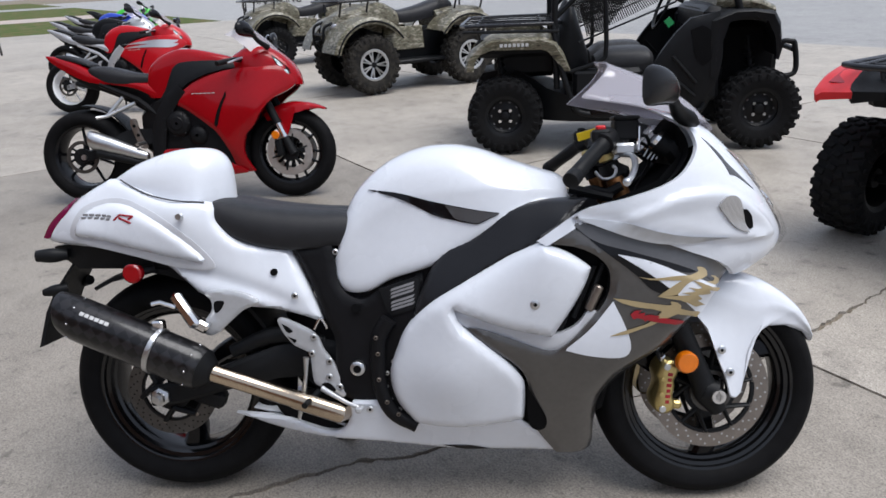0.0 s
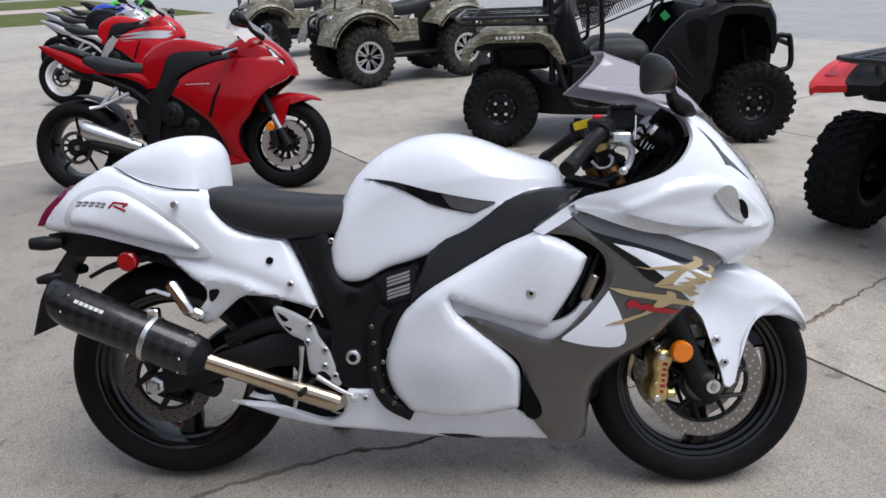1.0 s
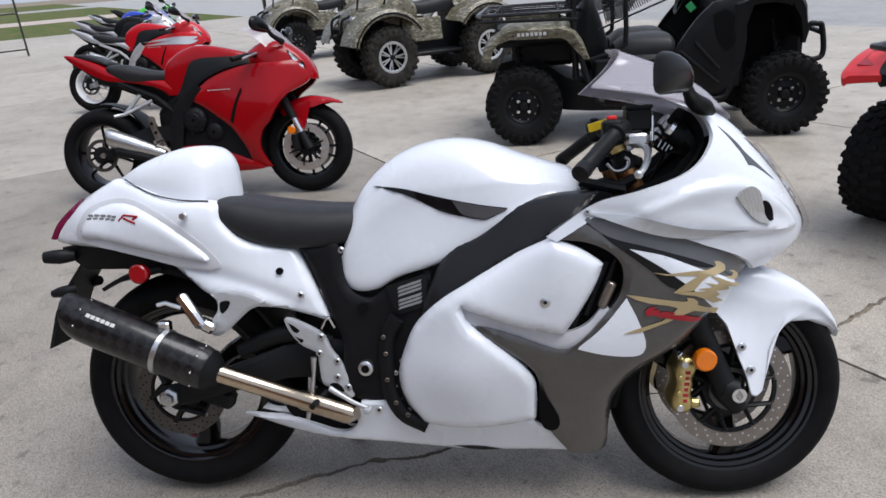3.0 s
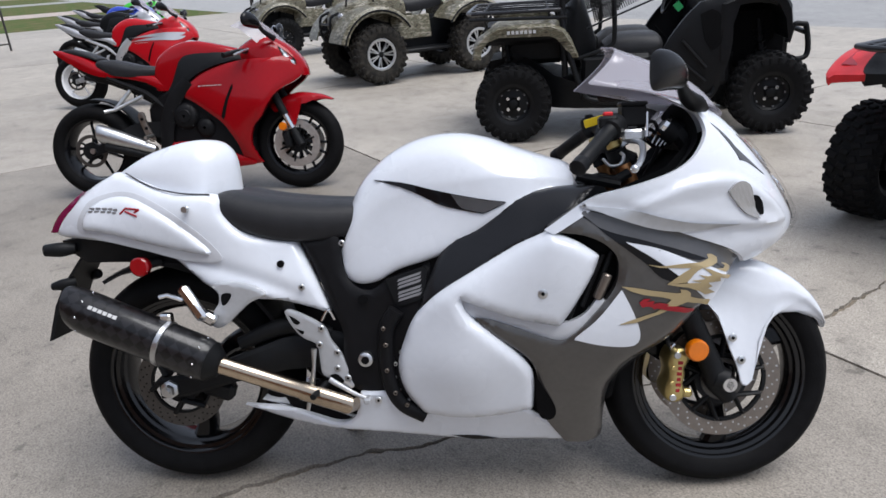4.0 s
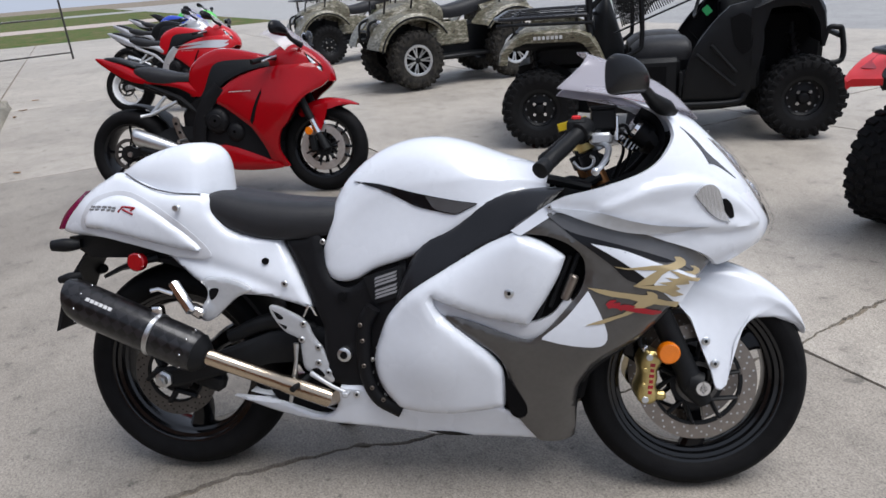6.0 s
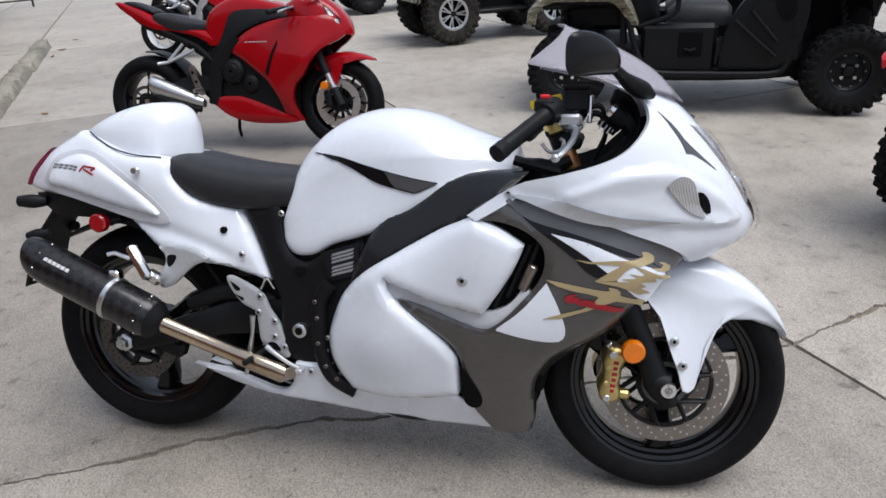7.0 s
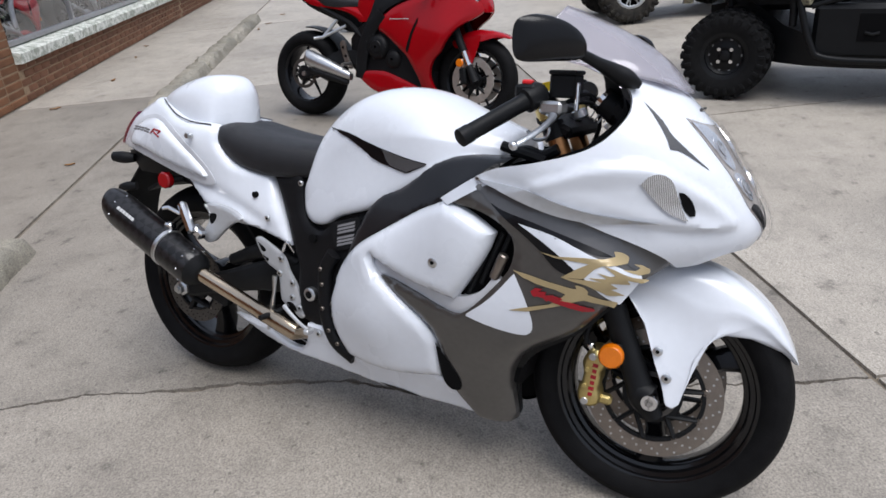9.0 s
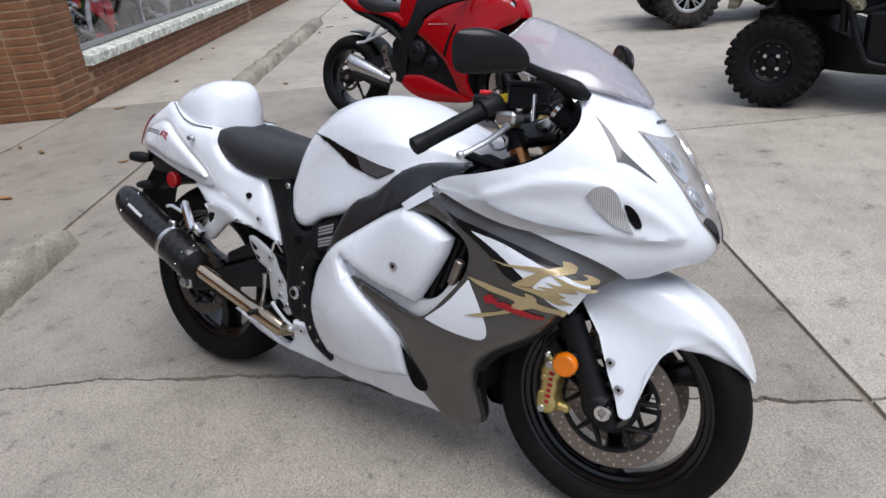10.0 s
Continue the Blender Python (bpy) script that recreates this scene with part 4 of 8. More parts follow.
def weld(ob, dist=0.0006):
    bm = bmesh.new()
    bm.from_mesh(ob.data)
    bmesh.ops.remove_doubles(bm, verts=bm.verts, dist=dist)
    bmesh.ops.recalc_face_normals(bm, faces=bm.faces)
    bm.to_mesh(ob.data)
    bm.free()
    return ob


NOSE_LINE = [(1.08, 0.782, 1), (1.11, 0.8), (1.148, 0.813), (1.227, 0.83), (1.319, 0.86), (1.37, 0.903), (1.388, 0.942), (1.374, 0.98), (1.33, 1.004), (1.272, 1.03, 1), (1.32, 1.018), (1.38, 1.006), (1.44, 0.985)]
nose_pts = [(nose_q(a, b), b, *c) for a, b, *c in NOSE_LINE]
nose_pts += [(1.0, 0.968, 1), (1.0, 0.85), (1.0, 0.75), (1.0, 0.66, 1), (nose_q(1.592, 0.655), 0.652), (nose_q(1.54, 0.628), 0.626), (nose_q(1.5, 0.62), 0.618, 1)]
nose_pts += [(nose_q(a, b), b) for a, b in ((1.387, 0.685), (1.264, 0.732), (1.148, 0.765))]
nose = weld(part("front_cowl", nose_panel(nose_pts, 0.003, 0.012, 0.011, True, True), WHITE, bike, "rounded pearl white front cowl", 50))


def nose_pair(name, pts, material, lift=0.006, thick=0.004, step=0.014, label="", relief=True):
    g = nose_panel(pts, lift, thick, step, relief=relief)
    return both(name, g, material, nose, label)


nose_pair("turn_signal", [(1.428, 0.8, 1), (1.44, 0.817), (1.459, 0.822), (1.476, 0.812), (1.485, 0.797, 1), (1.494, 0.773), (1.508, 0.735), (1.513, 0.727, 1), (1.478, 0.743), (1.453, 0.77)], RIBBED, 0.009, 0.006, 0.008, "clear ribbed turn signal lens")
nose_pair("air_hole", [(1.494, 0.786), (1.506, 0.782), (1.521, 0.76), (1.526, 0.742), (1.52, 0.737), (1.513, 0.74), (1.501, 0.763)], DARK, 0.006, 0.004, 0.008)
nose_pair("silver_fade", [(1.09, 0.786, 1), (1.21, 0.77), (1.28, 0.748), (1.355, 0.731), (1.465, 0.72, 1), (1.357, 0.712), (1.284, 0.718), (1.214, 0.738), (1.148, 0.764)], SILVER_PAINT, 0.008, 0.004, 0.012)
nose_pair("cowl_flash", [(1.405, 0.957, 1), (1.446, 0.92), (1.472, 0.889), (1.541, 0.827, 1), (1.49, 0.862), (1.468, 0.868, 1), (1.456, 0.893)], STRIPE, 0.0048, 0.002, 0.01)
bolt(nose, (1.099, -0.288, 0.787), 0.006)

# Headlight: a bowl coloured beige for ground reflections in its clear cover, with bright reflectors and projector
# lamps.
HL = [(0.73, 0.927, 1), (0.85, 0.915), (1.0, 0.91, 1), (1.0, 0.8), (1.0, 0.672, 1), (0.95, 0.7), (0.855, 0.747), (0.83, 0.783), (0.8, 0.827), (0.765, 0.873)]
bowl = weld(part("headlight", nose_panel(HL, 0.005, 0.004, 0.012, True, True, False), mat("headlight_bowl", (0.4, 0.37, 0.35), 0.25, 0.3, 0.5, 0.2, 40), nose, "tall central headlight under a clear cover"))
BRIGHT = mat("bright_reflector", (0.8, 0.8, 0.82), 0.16, 0.85, 0.3, 0.1, 60, 0.25, 120)
LAMP_DARK = mat("dark_lamp_housing", (0.02, 0.02, 0.022), 0.25, 0.2, 0.4, 0.2, 40)
both("reflector", nose_panel([(0.745, 0.92, 1), (0.85, 0.909), (0.9, 0.88), (0.9, 0.85), (0.86, 0.825), (0.815, 0.84), (0.785, 0.873)], 0.008, 0.004, 0.01, True, False, False), BRIGHT, bowl, "bright moulded reflector")
both("lower_reflector", nose_panel([(0.825, 0.812), (0.86, 0.82), (0.905, 0.81), (0.925, 0.785), (0.9, 0.765), (0.86, 0.77), (0.835, 0.79)], 0.008, 0.004, 0.01, True, False, False), BRIGHT, bowl, "bright moulded reflector")
both("lamp_shroud", nose_panel([(0.862, 0.748, 1), (0.9, 0.757), (0.95, 0.74), (0.97, 0.7), (0.955, 0.703), (0.9, 0.727)], 0.007, 0.003, 0.01, True, False, False), LAMP_DARK, bowl, "dark lower shroud")
for q, z in ((0.84, 0.868), (0.875, 0.793)):
    round_line = [(q + 0.034 * math.cos(a), z + 0.021 * math.sin(a)) for a in np.linspace(0, 2 * math.pi, 12, endpoint=False)]
    rim_pair = both("lamp_ring", nose_panel(round_line, 0.0105, 0.004, 0.006, True, False, False), CHROME, bowl)
    lens_line = [(q + 0.024 * math.cos(a), z + 0.015 * math.sin(a)) for a in np.linspace(0, 2 * math.pi, 12, endpoint=False)]
    both("projector_lens", nose_panel(lens_line, 0.0125, 0.004, 0.005, True, False, False), LENS, rim_pair[0])
cover = weld(part("lens_cover", nose_panel(HL, 0.02, 0.002, 0.012, True, True, False), CLEAR, bowl, "clear moulded headlight cover"))
part("badge", Geo().box((nose_at(1, 0.94)[0] + 0.004, 0, 0.94), (0.006, 0.05, 0.012), pose(0, 0, 0, 0, 35, 0), 0.002), STRIPE, nose)

# Windscreen: a raised middle and two wings, with a thickened trailing edge.
SCREEN_ROWS = (((1.275, 0.2, 1.03), (1.415, 0.115, 1.0), (1.462, 0.05, 0.983), (1.476, 0, 0.974)),
               ((1.235, 0.198, 1.04), (1.36, 0.125, 1.04), (1.395, 0.07, 1.047), (1.404, 0, 1.05)),
               ((1.185, 0.188, 1.05), (1.275, 0.13, 1.078), (1.3, 0.085, 1.102), (1.305, 0, 1.108)),
               ((1.125, 0.17, 1.062), (1.18, 0.115, 1.112), (1.2, 0.075, 1.145), (1.178, 0, 1.157)))


def screen_grid(drop):
    rows = []
    for r in SCREEN_ROWS:
        half = curve(r, 14)
        full = np.vstack([half * (1, -1, 1), half[::-1][1:]])
        rows.append(full - (0, 0, drop))
    a = np.array(rows)
    return curve(a.reshape(len(a), -1), 18).reshape(18, -1, 3)


g = Geo()
upper, lower = screen_grid(0.0), screen_grid(0.0035)
g.skin([np.vstack([u, l[::-1]]) for u, l in zip(upper, lower)])
wsn = part("windscreen", g, SCREEN, bike, "smoked double-bubble windscreen", 60)
part("screen_edge", Geo().tube(upper[-1] - (0, 0, 0.002), 0.003, 8), SCREEN, wsn)

# -- cockpit --
g = Geo()
rings = []
for x, w, zl, zh in ((1.1, 0.2, 0.72, 0.79), (1.2, 0.2, 0.74, 0.82), (1.3, 0.185, 0.76, 0.86), (1.37, 0.15, 0.8, 0.93), (1.43, 0.1, 0.85, 0.95)):
    rings.append([(x, -w, zh), (x, -w * 0.9, zl), (x, 0, zl - 0.02), (x, w * 0.9, zl), (x, w, zh), (x - 0.004, w * 0.85, zl + 0.015), (x - 0.004, 0, zl), (x - 0.004, -w * 0.85, zl + 0.015)])
g.skin(rings)
part("inner_cowl", g, SATIN, bike, "black inner cowl round the instruments")
rim_line = [(1.12, 0.806), (1.2, 0.824), (1.3, 0.852), (1.362, 0.905), (1.376, 0.945), (1.36, 0.985), (1.325, 1.006)]
rim_pts = [nose_at(nose_q(a, b), b, -0.012) for a, b in rim_line]
g = Geo()
dense = curve(rim_pts, 40)
g.skin([[p, p + np.array((-0.005, 0.035, -0.012)), p + np.array((-0.012, 0.07, -0.03)), p + np.array((-0.01, 0.072, -0.036)), p + np.array((0.0, 0.036, -0.018))] for p in dense])
both("inner_trim", g, SATIN, bike, "black trim lining the cowl opening")
g = Geo()
g.box((1.355, 0, 0.925), (0.05, 0.27, 0.075), pose(0, 0, 0, 0, -35, 0), 0.015)
dash = part("instrument_panel", g, SATIN, bike)
for y, r in ((-0.105, 0.03), (-0.045, 0.044), (0.045, 0.044), (0.105, 0.03)):
    m = pose(1.335, y, 0.937, 0, -52, 0)
    cup = part("gauge", Geo().tube([m @ Vector((0, 0, z)) for z in (-0.01, 0.03, 0.03)], [r, r, r * 0.9], 28), SATIN, dash, "round black-cased gauge")
    part("bezel", Geo().lathe([(0.026, r * 0.9), (0.026, r * 1.04), (0.036, r * 1.04), (0.036, r * 0.9)], (0, 0, 0), 32, "z").turned(m), CHROME, cup, "bright bezel")
    part("dial", Geo().tube([m @ Vector((0, 0, z)) for z in (0.028, 0.031)], r * 0.9, 28), PALE_INK, cup, "pale dial")
g = Geo()
g.box((1.205, 0, 0.895), (0.09, 0.25, 0.028), pose(0, 0, 0, 0, 24, 0), 0.008)
yoke = part("top_yoke", g, FRAME, bike)
for s in (-1, 1):
    part("fork_cap", Geo().cyl((1.19, s * 0.105, 0.905), (1.178, s * 0.105, 0.935), 0.026, 20, bevel=0.004), GOLD, yoke)
part("ignition_lock", Geo().cyl((1.23, 0, 0.905), (1.22, 0, 0.925), 0.02, 18, bevel=0.003), ALU, yoke)

for s in (-1, 1):
    root, tip = np.array([1.178, s * 0.19, 0.957]), np.array([1.078, s * 0.341, 0.872])
    d = (tip - root) / np.linalg.norm(tip - root)
    bar = part("handlebar", Geo().tube([(1.19, s * 0.105, 0.93), (1.19, s * 0.14, 0.955), root + d * 0.03], [0.02, 0.014, 0.0115], 14, 12), SATIN, bike)
    grip = Geo()
    prof = [(0.02, 0.021), (0.024, 0.019), (0.05, 0.0178), (0.08, 0.0185), (0.12, 0.0178), (0.168, 0.0182), (0.172, 0.016)]
    grip.tube([root + d * a for a, _ in prof], [r for _, r in prof], 18)
    part("grip", grip, SATIN, bar, "ribbed black rubber grip")
    part("bar_end", Geo().tube([tip - d * 0.036, tip - d * 0.03, tip - d * 0.004, tip], [0.0165, 0.0195, 0.0195, 0.013], 18), SATIN, bar)
    sw = Geo()
    sw.tube([root - d * 0.03, root - d * 0.02, root + d * 0.018, root + d * 0.022], [0.02, 0.027, 0.027, 0.02], 16)
    sw.box(root + np.array([-0.012, 0, 0.012]), (0.045, 0.04, 0.03), bevel=0.006)
    part("switch_housing", sw, SATIN, bar)
    part("switch", Geo().box(root + np.array([-0.012, -s * 0.004, 0.031]), (0.022, 0.022, 0.011), bevel=0.003), RED_PLASTIC if s < 0 else SATIN, bar, "red stop switch" if s < 0 else "")
    lev = Geo()
    lp = np.array([[1.215, s * 0.185, 0.925], [1.236, s * 0.215, 0.92], [1.232, s * 0.27, 0.9], [1.216, s * 0.32, 0.88], [1.201, s * 0.344, 0.868]])
    lev.tube(lp, [0.009, 0.0085, 0.0075, 0.007, 0.0075], 12, 24, flat=0.7)
    lev.ball(lp[-1], 0.0095, 14)
    part("lever", lev, ALU, bar, "polished alloy lever")
    mc = Geo()
    mc.box((1.222, s * 0.178, 0.937), (0.05, 0.05, 0.028), bevel=0.006)
    mc.cyl((1.225, s * 0.15, 0.937), (1.235, s * 0.115, 0.937), 0.014, 14)
    part("master_cylinder", mc, ALU if s < 0 else SATIN, bar)
    for k in range(2):
        cab = Geo()
        cab.tube([(1.23, s * (0.14 - k * 0.02), 0.945), (1.285, s * (0.12 - k * 0.02), 0.965 - 0.02 * k), (1.3, s * 0.09, 0.9), (1.27, s * 0.07, 0.83)], 0.0045, 8, 30)
        part("cable", cab, SATIN, bar)
    part("hose_fitting", Geo().cyl((1.262, s * 0.145, 0.93), (1.262, s * 0.145, 0.99), 0.006, 10, bevel=0.002), CHROME, bar)
reservoir = part("fluid_reservoir", Geo().box((1.232, -0.128, 0.982), (0.058, 0.062, 0.05), bevel=0.005), SATIN, bike, "black square brake fluid reservoir")
part("reservoir_cap", Geo().box((1.232, -0.128, 1.01), (0.062, 0.066, 0.01), bevel=0.003), SATIN, reservoir)
part("paper_tag", Geo().box((1.16, -0.075, 0.976), (0.075, 0.006, 0.02), pose(0, 0, 0, 0, -14, 10), 0.001), YELLOW, bike, "yellow tag on the bars")

# Bright tubes drawn for the reflections on the instrument glass, and the hoses in front of the fork.
for arc in [[(1.283, -0.13, 0.915), (1.3, -0.129, 0.945), (1.324, -0.129, 0.97)], [(1.292, -0.13, 0.909), (1.311, -0.13, 0.938), (1.331, -0.129, 0.968)], [(1.301, -0.13, 0.906), (1.321, -0.13, 0.936), (1.339, -0.129, 0.966)], [(1.312, -0.13, 0.908), (1.331, -0.13, 0.935), (1.346, -0.129, 0.961)]]:
    part("glass_edge", Geo().tube([(x, y + 0.022, z) for x, y, z in arc], 0.0018, 6, 12), ALU, dash)
part("brake_line", Geo().tube([(1.158, -0.157, 0.884), (1.176, -0.158, 0.866), (1.201, -0.158, 0.87), (1.208, -0.157, 0.888), (1.199, -0.157, 0.897)], 0.004, 8, 20), ALU, bike, "braided brake hose")
for run in ([(1.115, -0.138, 0.825), (1.152, -0.137, 0.838), (1.188, -0.138, 0.83), (1.225, -0.137, 0.847)], [(1.095, -0.148, 0.845), (1.146, -0.148, 0.832), (1.2, -0.148, 0.819)]):
    part("wiring", Geo().tube(run, 0.012, 8, 16), SATIN, bike, "black taped wiring")

# -- mirrors --
for s in (-1, 1):
    g = Geo()
    rings = []
    for cx, cy, cz, a, b in ((1.222, 0.398, 1.066, 0.008, 0.022), (1.225, 0.395, 1.066, 0.02, 0.034), (1.235, 0.382, 1.068, 0.03, 0.0405), (1.252, 0.358, 1.07, 0.037, 0.042), (1.272, 0.332, 1.068, 0.036, 0.038), (1.29, 0.31, 1.062, 0.029, 0.031), (1.303, 0.295, 1.055, 0.019, 0.021), (1.309, 0.288, 1.052, 0.009, 0.011)):
        ring = []
        for q in np.linspace(0, 2 * math.pi, 24, endpoint=False):
            e = math.cos(q)
            ring.append((cx + (a * e if e > 0 else a * e * 0.35), s * (cy - 0.35 * a * e), cz + b * math.copysign(abs(math.sin(q)) ** 0.8, math.sin(q))))
        rings.append(ring)
    g.skin([r for r in curve(np.array(rings).reshape(len(rings), -1), 26).reshape(26, 24, 3)])
    mir = part("mirror", g, MIRROR_BLACK, bike, "black teardrop mirror housing")
    g = Geo()
    g.tube([(1.3, s * 0.292, 1.052), (1.315, s * 0.262, 1.04), (1.33, s * 0.225, 1.028), (1.348, s * 0.192, 1.015), (1.372, s * 0.172, 1.001), (1.395, s * 0.158, 0.989)], [0.0125, 0.013, 0.015, 0.021, 0.023, 0.01], 16, 24, flat=0.8)
    part("mirror_stem", g, SATIN, mir)
    part("screw", Geo().ball((1.3, s * 0.275, 1.037), 0.006, 10), CHROME, mir)

# -- fuel tank --
g = Geo()
TANK = [  # x, top, half-width, lower edge, lower half-width
    (0.494, 0.72, 0.12, 0.625, 0.12), (0.508, 0.765, 0.135, 0.602, 0.135), (0.54, 0.838, 0.142, 0.59, 0.15), (0.59, 0.893, 0.147, 0.598, 0.165), (0.65, 0.932, 0.157, 0.63, 0.178), (0.72, 0.956, 0.17, 0.652, 0.19),
    (0.8, 0.962, 0.184, 0.682, 0.195), (0.88, 0.947, 0.193, 0.73, 0.2), (0.96, 0.916, 0.19, 0.77, 0.2), (1.03, 0.892, 0.17, 0.8, 0.18), (1.085, 0.872, 0.14, 0.8, 0.15), (1.1, 0.848, 0.12, 0.8, 0.13)]
rings = []
for x, zt, w, zb, wb in TANK:
    h = zt - zb
    half = [(0, zt), (0.3 * w, zt - 0.004), (0.6 * w, zt - 0.018), (0.84 * w, zt - 0.052), (0.96 * w, zt - 0.3 * h - 0.02), (0.985 * w, zt - 0.5 * h), (w * 0.5 + wb * 0.5, zt - 0.75 * h), (wb, zb + 0.02), (wb - 0.012, zb), (wb - 0.05, zb)]
    line = curve(half, 26)
    rings.append([(x, -a, b) for a, b in line[::-1]] + [(x, a, b) for a, b in line[1:]])
grid = np.array(rings)
dense = curve(grid.reshape(len(rings), -1), 44).reshape(44, -1, 3)
g.skin([r for r in dense], closed=True)
tank = part("fuel_tank", g, WHITE, bike, "rounded pearl white fuel tank", 60)
TANK_Y = dense


def tank_side(x, z):
    """Half-width of the tank at (x, z)."""
    k = int(np.argmin(abs(TANK_Y[:, 0, 0] - x)))
    r = TANK_Y[k][:26]
    return float(np.interp(z, r[:, 2], -r[:, 1]))


both("tank_flash", panel([(0.592, 0.855, 1), (0.672, 0.846), (0.76, 0.824), (0.861, 0.803), (0.928, 0.793, 1), (0.87, 0.766, 1), (0.81, 0.778), (0.76, 0.792), (0.68, 0.83)], tank_side, 0.003, 0, 0.012, 0.0035), BLACK, tank, "black tapering flash")
both("tank_flash_fade", panel([(0.79, 0.816, 1), (0.861, 0.801), (0.924, 0.792, 1), (0.87, 0.769, 1), (0.815, 0.78, 1)], tank_side, 0.003, 0, 0.012, 0.0055), STRIPE, tank)
# -- knee cover, frame, engine --
cover_width = thin_plate([(0.7, 0.54, 0.235), (0.75, 0.64, 0.215), (0.85, 0.71, 0.215), (0.95, 0.79, 0.208), (1.1, 0.82, 0.2), (0.8, 0.59, 0.262), (0.9, 0.665, 0.268), (1.01, 0.725, 0.272), (1.08, 0.775, 0.268)])
both("knee_cover", panel([(1.135, 0.822, 1), (1.03, 0.822), (0.946, 0.8), (0.89, 0.755), (0.848, 0.728), (0.792, 0.707), (0.752, 0.66), (0.72, 0.59), (0.703, 0.537, 1), (0.773, 0.58), (0.85, 0.635), (0.94, 0.69), (1.013, 0.728), (1.085, 0.778, 1)], cover_width, 0.06, 0.014, 0.008), COVER, bike, "dark grey plastic knee cover")
frame_width = thin_plate([(0.39, 0.71, 0.13), (0.48, 0.71, 0.135), (0.47, 0.53, 0.155), (0.62, 0.6, 0.17), (0.72, 0.62, 0.18), (0.62, 0.51, 0.176), (0.55, 0.4, 0.178), (0.62, 0.3, 0.185), (0.7, 0.5, 0.2)])
fr = both("frame", panel([(0.389, 0.71, 1), (0.49, 0.725, 1), (0.51, 0.61), (0.565, 0.575), (0.625, 0.607), (0.73, 0.65, 1), (0.72, 0.55), (0.7, 0.48), (0.66, 0.4), (0.65, 0.31), (0.7, 0.235, 1), (0.622, 0.259), (0.549, 0.3), (0.5, 0.324), (0.49, 0.4), (0.49, 0.47), (0.465, 0.527), (0.425, 0.633)], frame_width, 0.06, 0.014, 0.014), FRAME, bike, "black cast aluminium frame")
part("pivot_bolt", Geo().lathe([(-0.2, 0.008), (-0.2, 0.014), (-0.196, 0.019), (-0.17, 0.019), (-0.17, 0.008)], (0.552, 0, 0.4), 24), ALU, fr[0])
part("pivot_hole", Geo().cyl((0.552, -0.198, 0.4), (0.552, -0.2012, 0.4), 0.0105, 16), DARK, fr[0])
bolt(fr[0], (0.619, -0.181, 0.51), 0.011)
bolt(fr[0], (0.505, -0.15, 0.7), 0.008)
part("frame_hole", Geo().cyl((0.552, -0.166, 0.555), (0.552, -0.172, 0.555), 0.012, 16), DARK, fr[0])
g = panel([(0.615, 0.606, 1), (0.722, 0.64, 1), (0.715, 0.56, 1), (0.64, 0.535, 1)], lambda x, z: frame_width(x, z) + 0.008, 0.01, 0.002, 0.02)
plate = part("warning_plate", g, SATIN, bike, "black plate with two pale labels")
for k in range(2):
    for j in range(3):
        z = 0.6 - k * 0.032 - j * 0.009
        lab = panel([(0.645, z, 1), (0.708, z + 0.02, 1), (0.708, z + 0.026, 1), (0.645, z + 0.006, 1)], lambda x, q: frame_width(x, q) + 0.0095, 0.001, 0, 0.01)
        part("label_line", lab, GREY_INK, plate)
g = Geo()
rings = []
for x, w, zl, zh in ((0.36, 0.08, 0.36, 0.5), (0.5, 0.12, 0.24, 0.62), (0.65, 0.155, 0.2, 0.68), (0.85, 0.17, 0.19, 0.7), (1.0, 0.17, 0.18, 0.68), (1.1, 0.14, 0.2, 0.62), (1.16, 0.1, 0.26, 0.52)):
    rings.append([(x, -w, zl + 0.03), (x, -w, zh - 0.03), (x, -w * 0.8, zh), (x, w * 0.8, zh), (x, w, zh - 0.03), (x, w, zl + 0.03), (x, w * 0.8, zl), (x, -w * 0.8, zl)])
g.skin(rings)
engine = part("engine", g, FRAME, bike, "black engine block behind the fairing")
g = Geo()
g.lathe([(-0.205, 0.02), (-0.205, 0.075), (-0.198, 0.09), (-0.15, 0.098), (-0.15, 0.02)], (0.72, 0, 0.36), 36)
clutch = part("clutch_cover", g, FRAME, engine)
for k in range(9):
    a = 1.7 + k * 0.38
    bolt(clutch, (0.72 + 0.095 * math.cos(a), -0.196, 0.36 + 0.095 * math.sin(a)), 0.006)
arc = Geo()
arc.tube([(0.64, -0.195, 0.53), (0.612, -0.195, 0.48), (0.607, -0.195, 0.4), (0.612, -0.195, 0.34), (0.64, -0.195, 0.28), (0.7, -0.195, 0.245)], 0.021, 10, 24)
part("cover_rim", arc, FRAME, engine)
for x, z in ((0.607, 0.487), (0.61, 0.444), (0.609, 0.376), (0.627, 0.315), (0.655, 0.282)):
    bolt(engine, (x, -0.214, z), 0.006, material=STEEL)

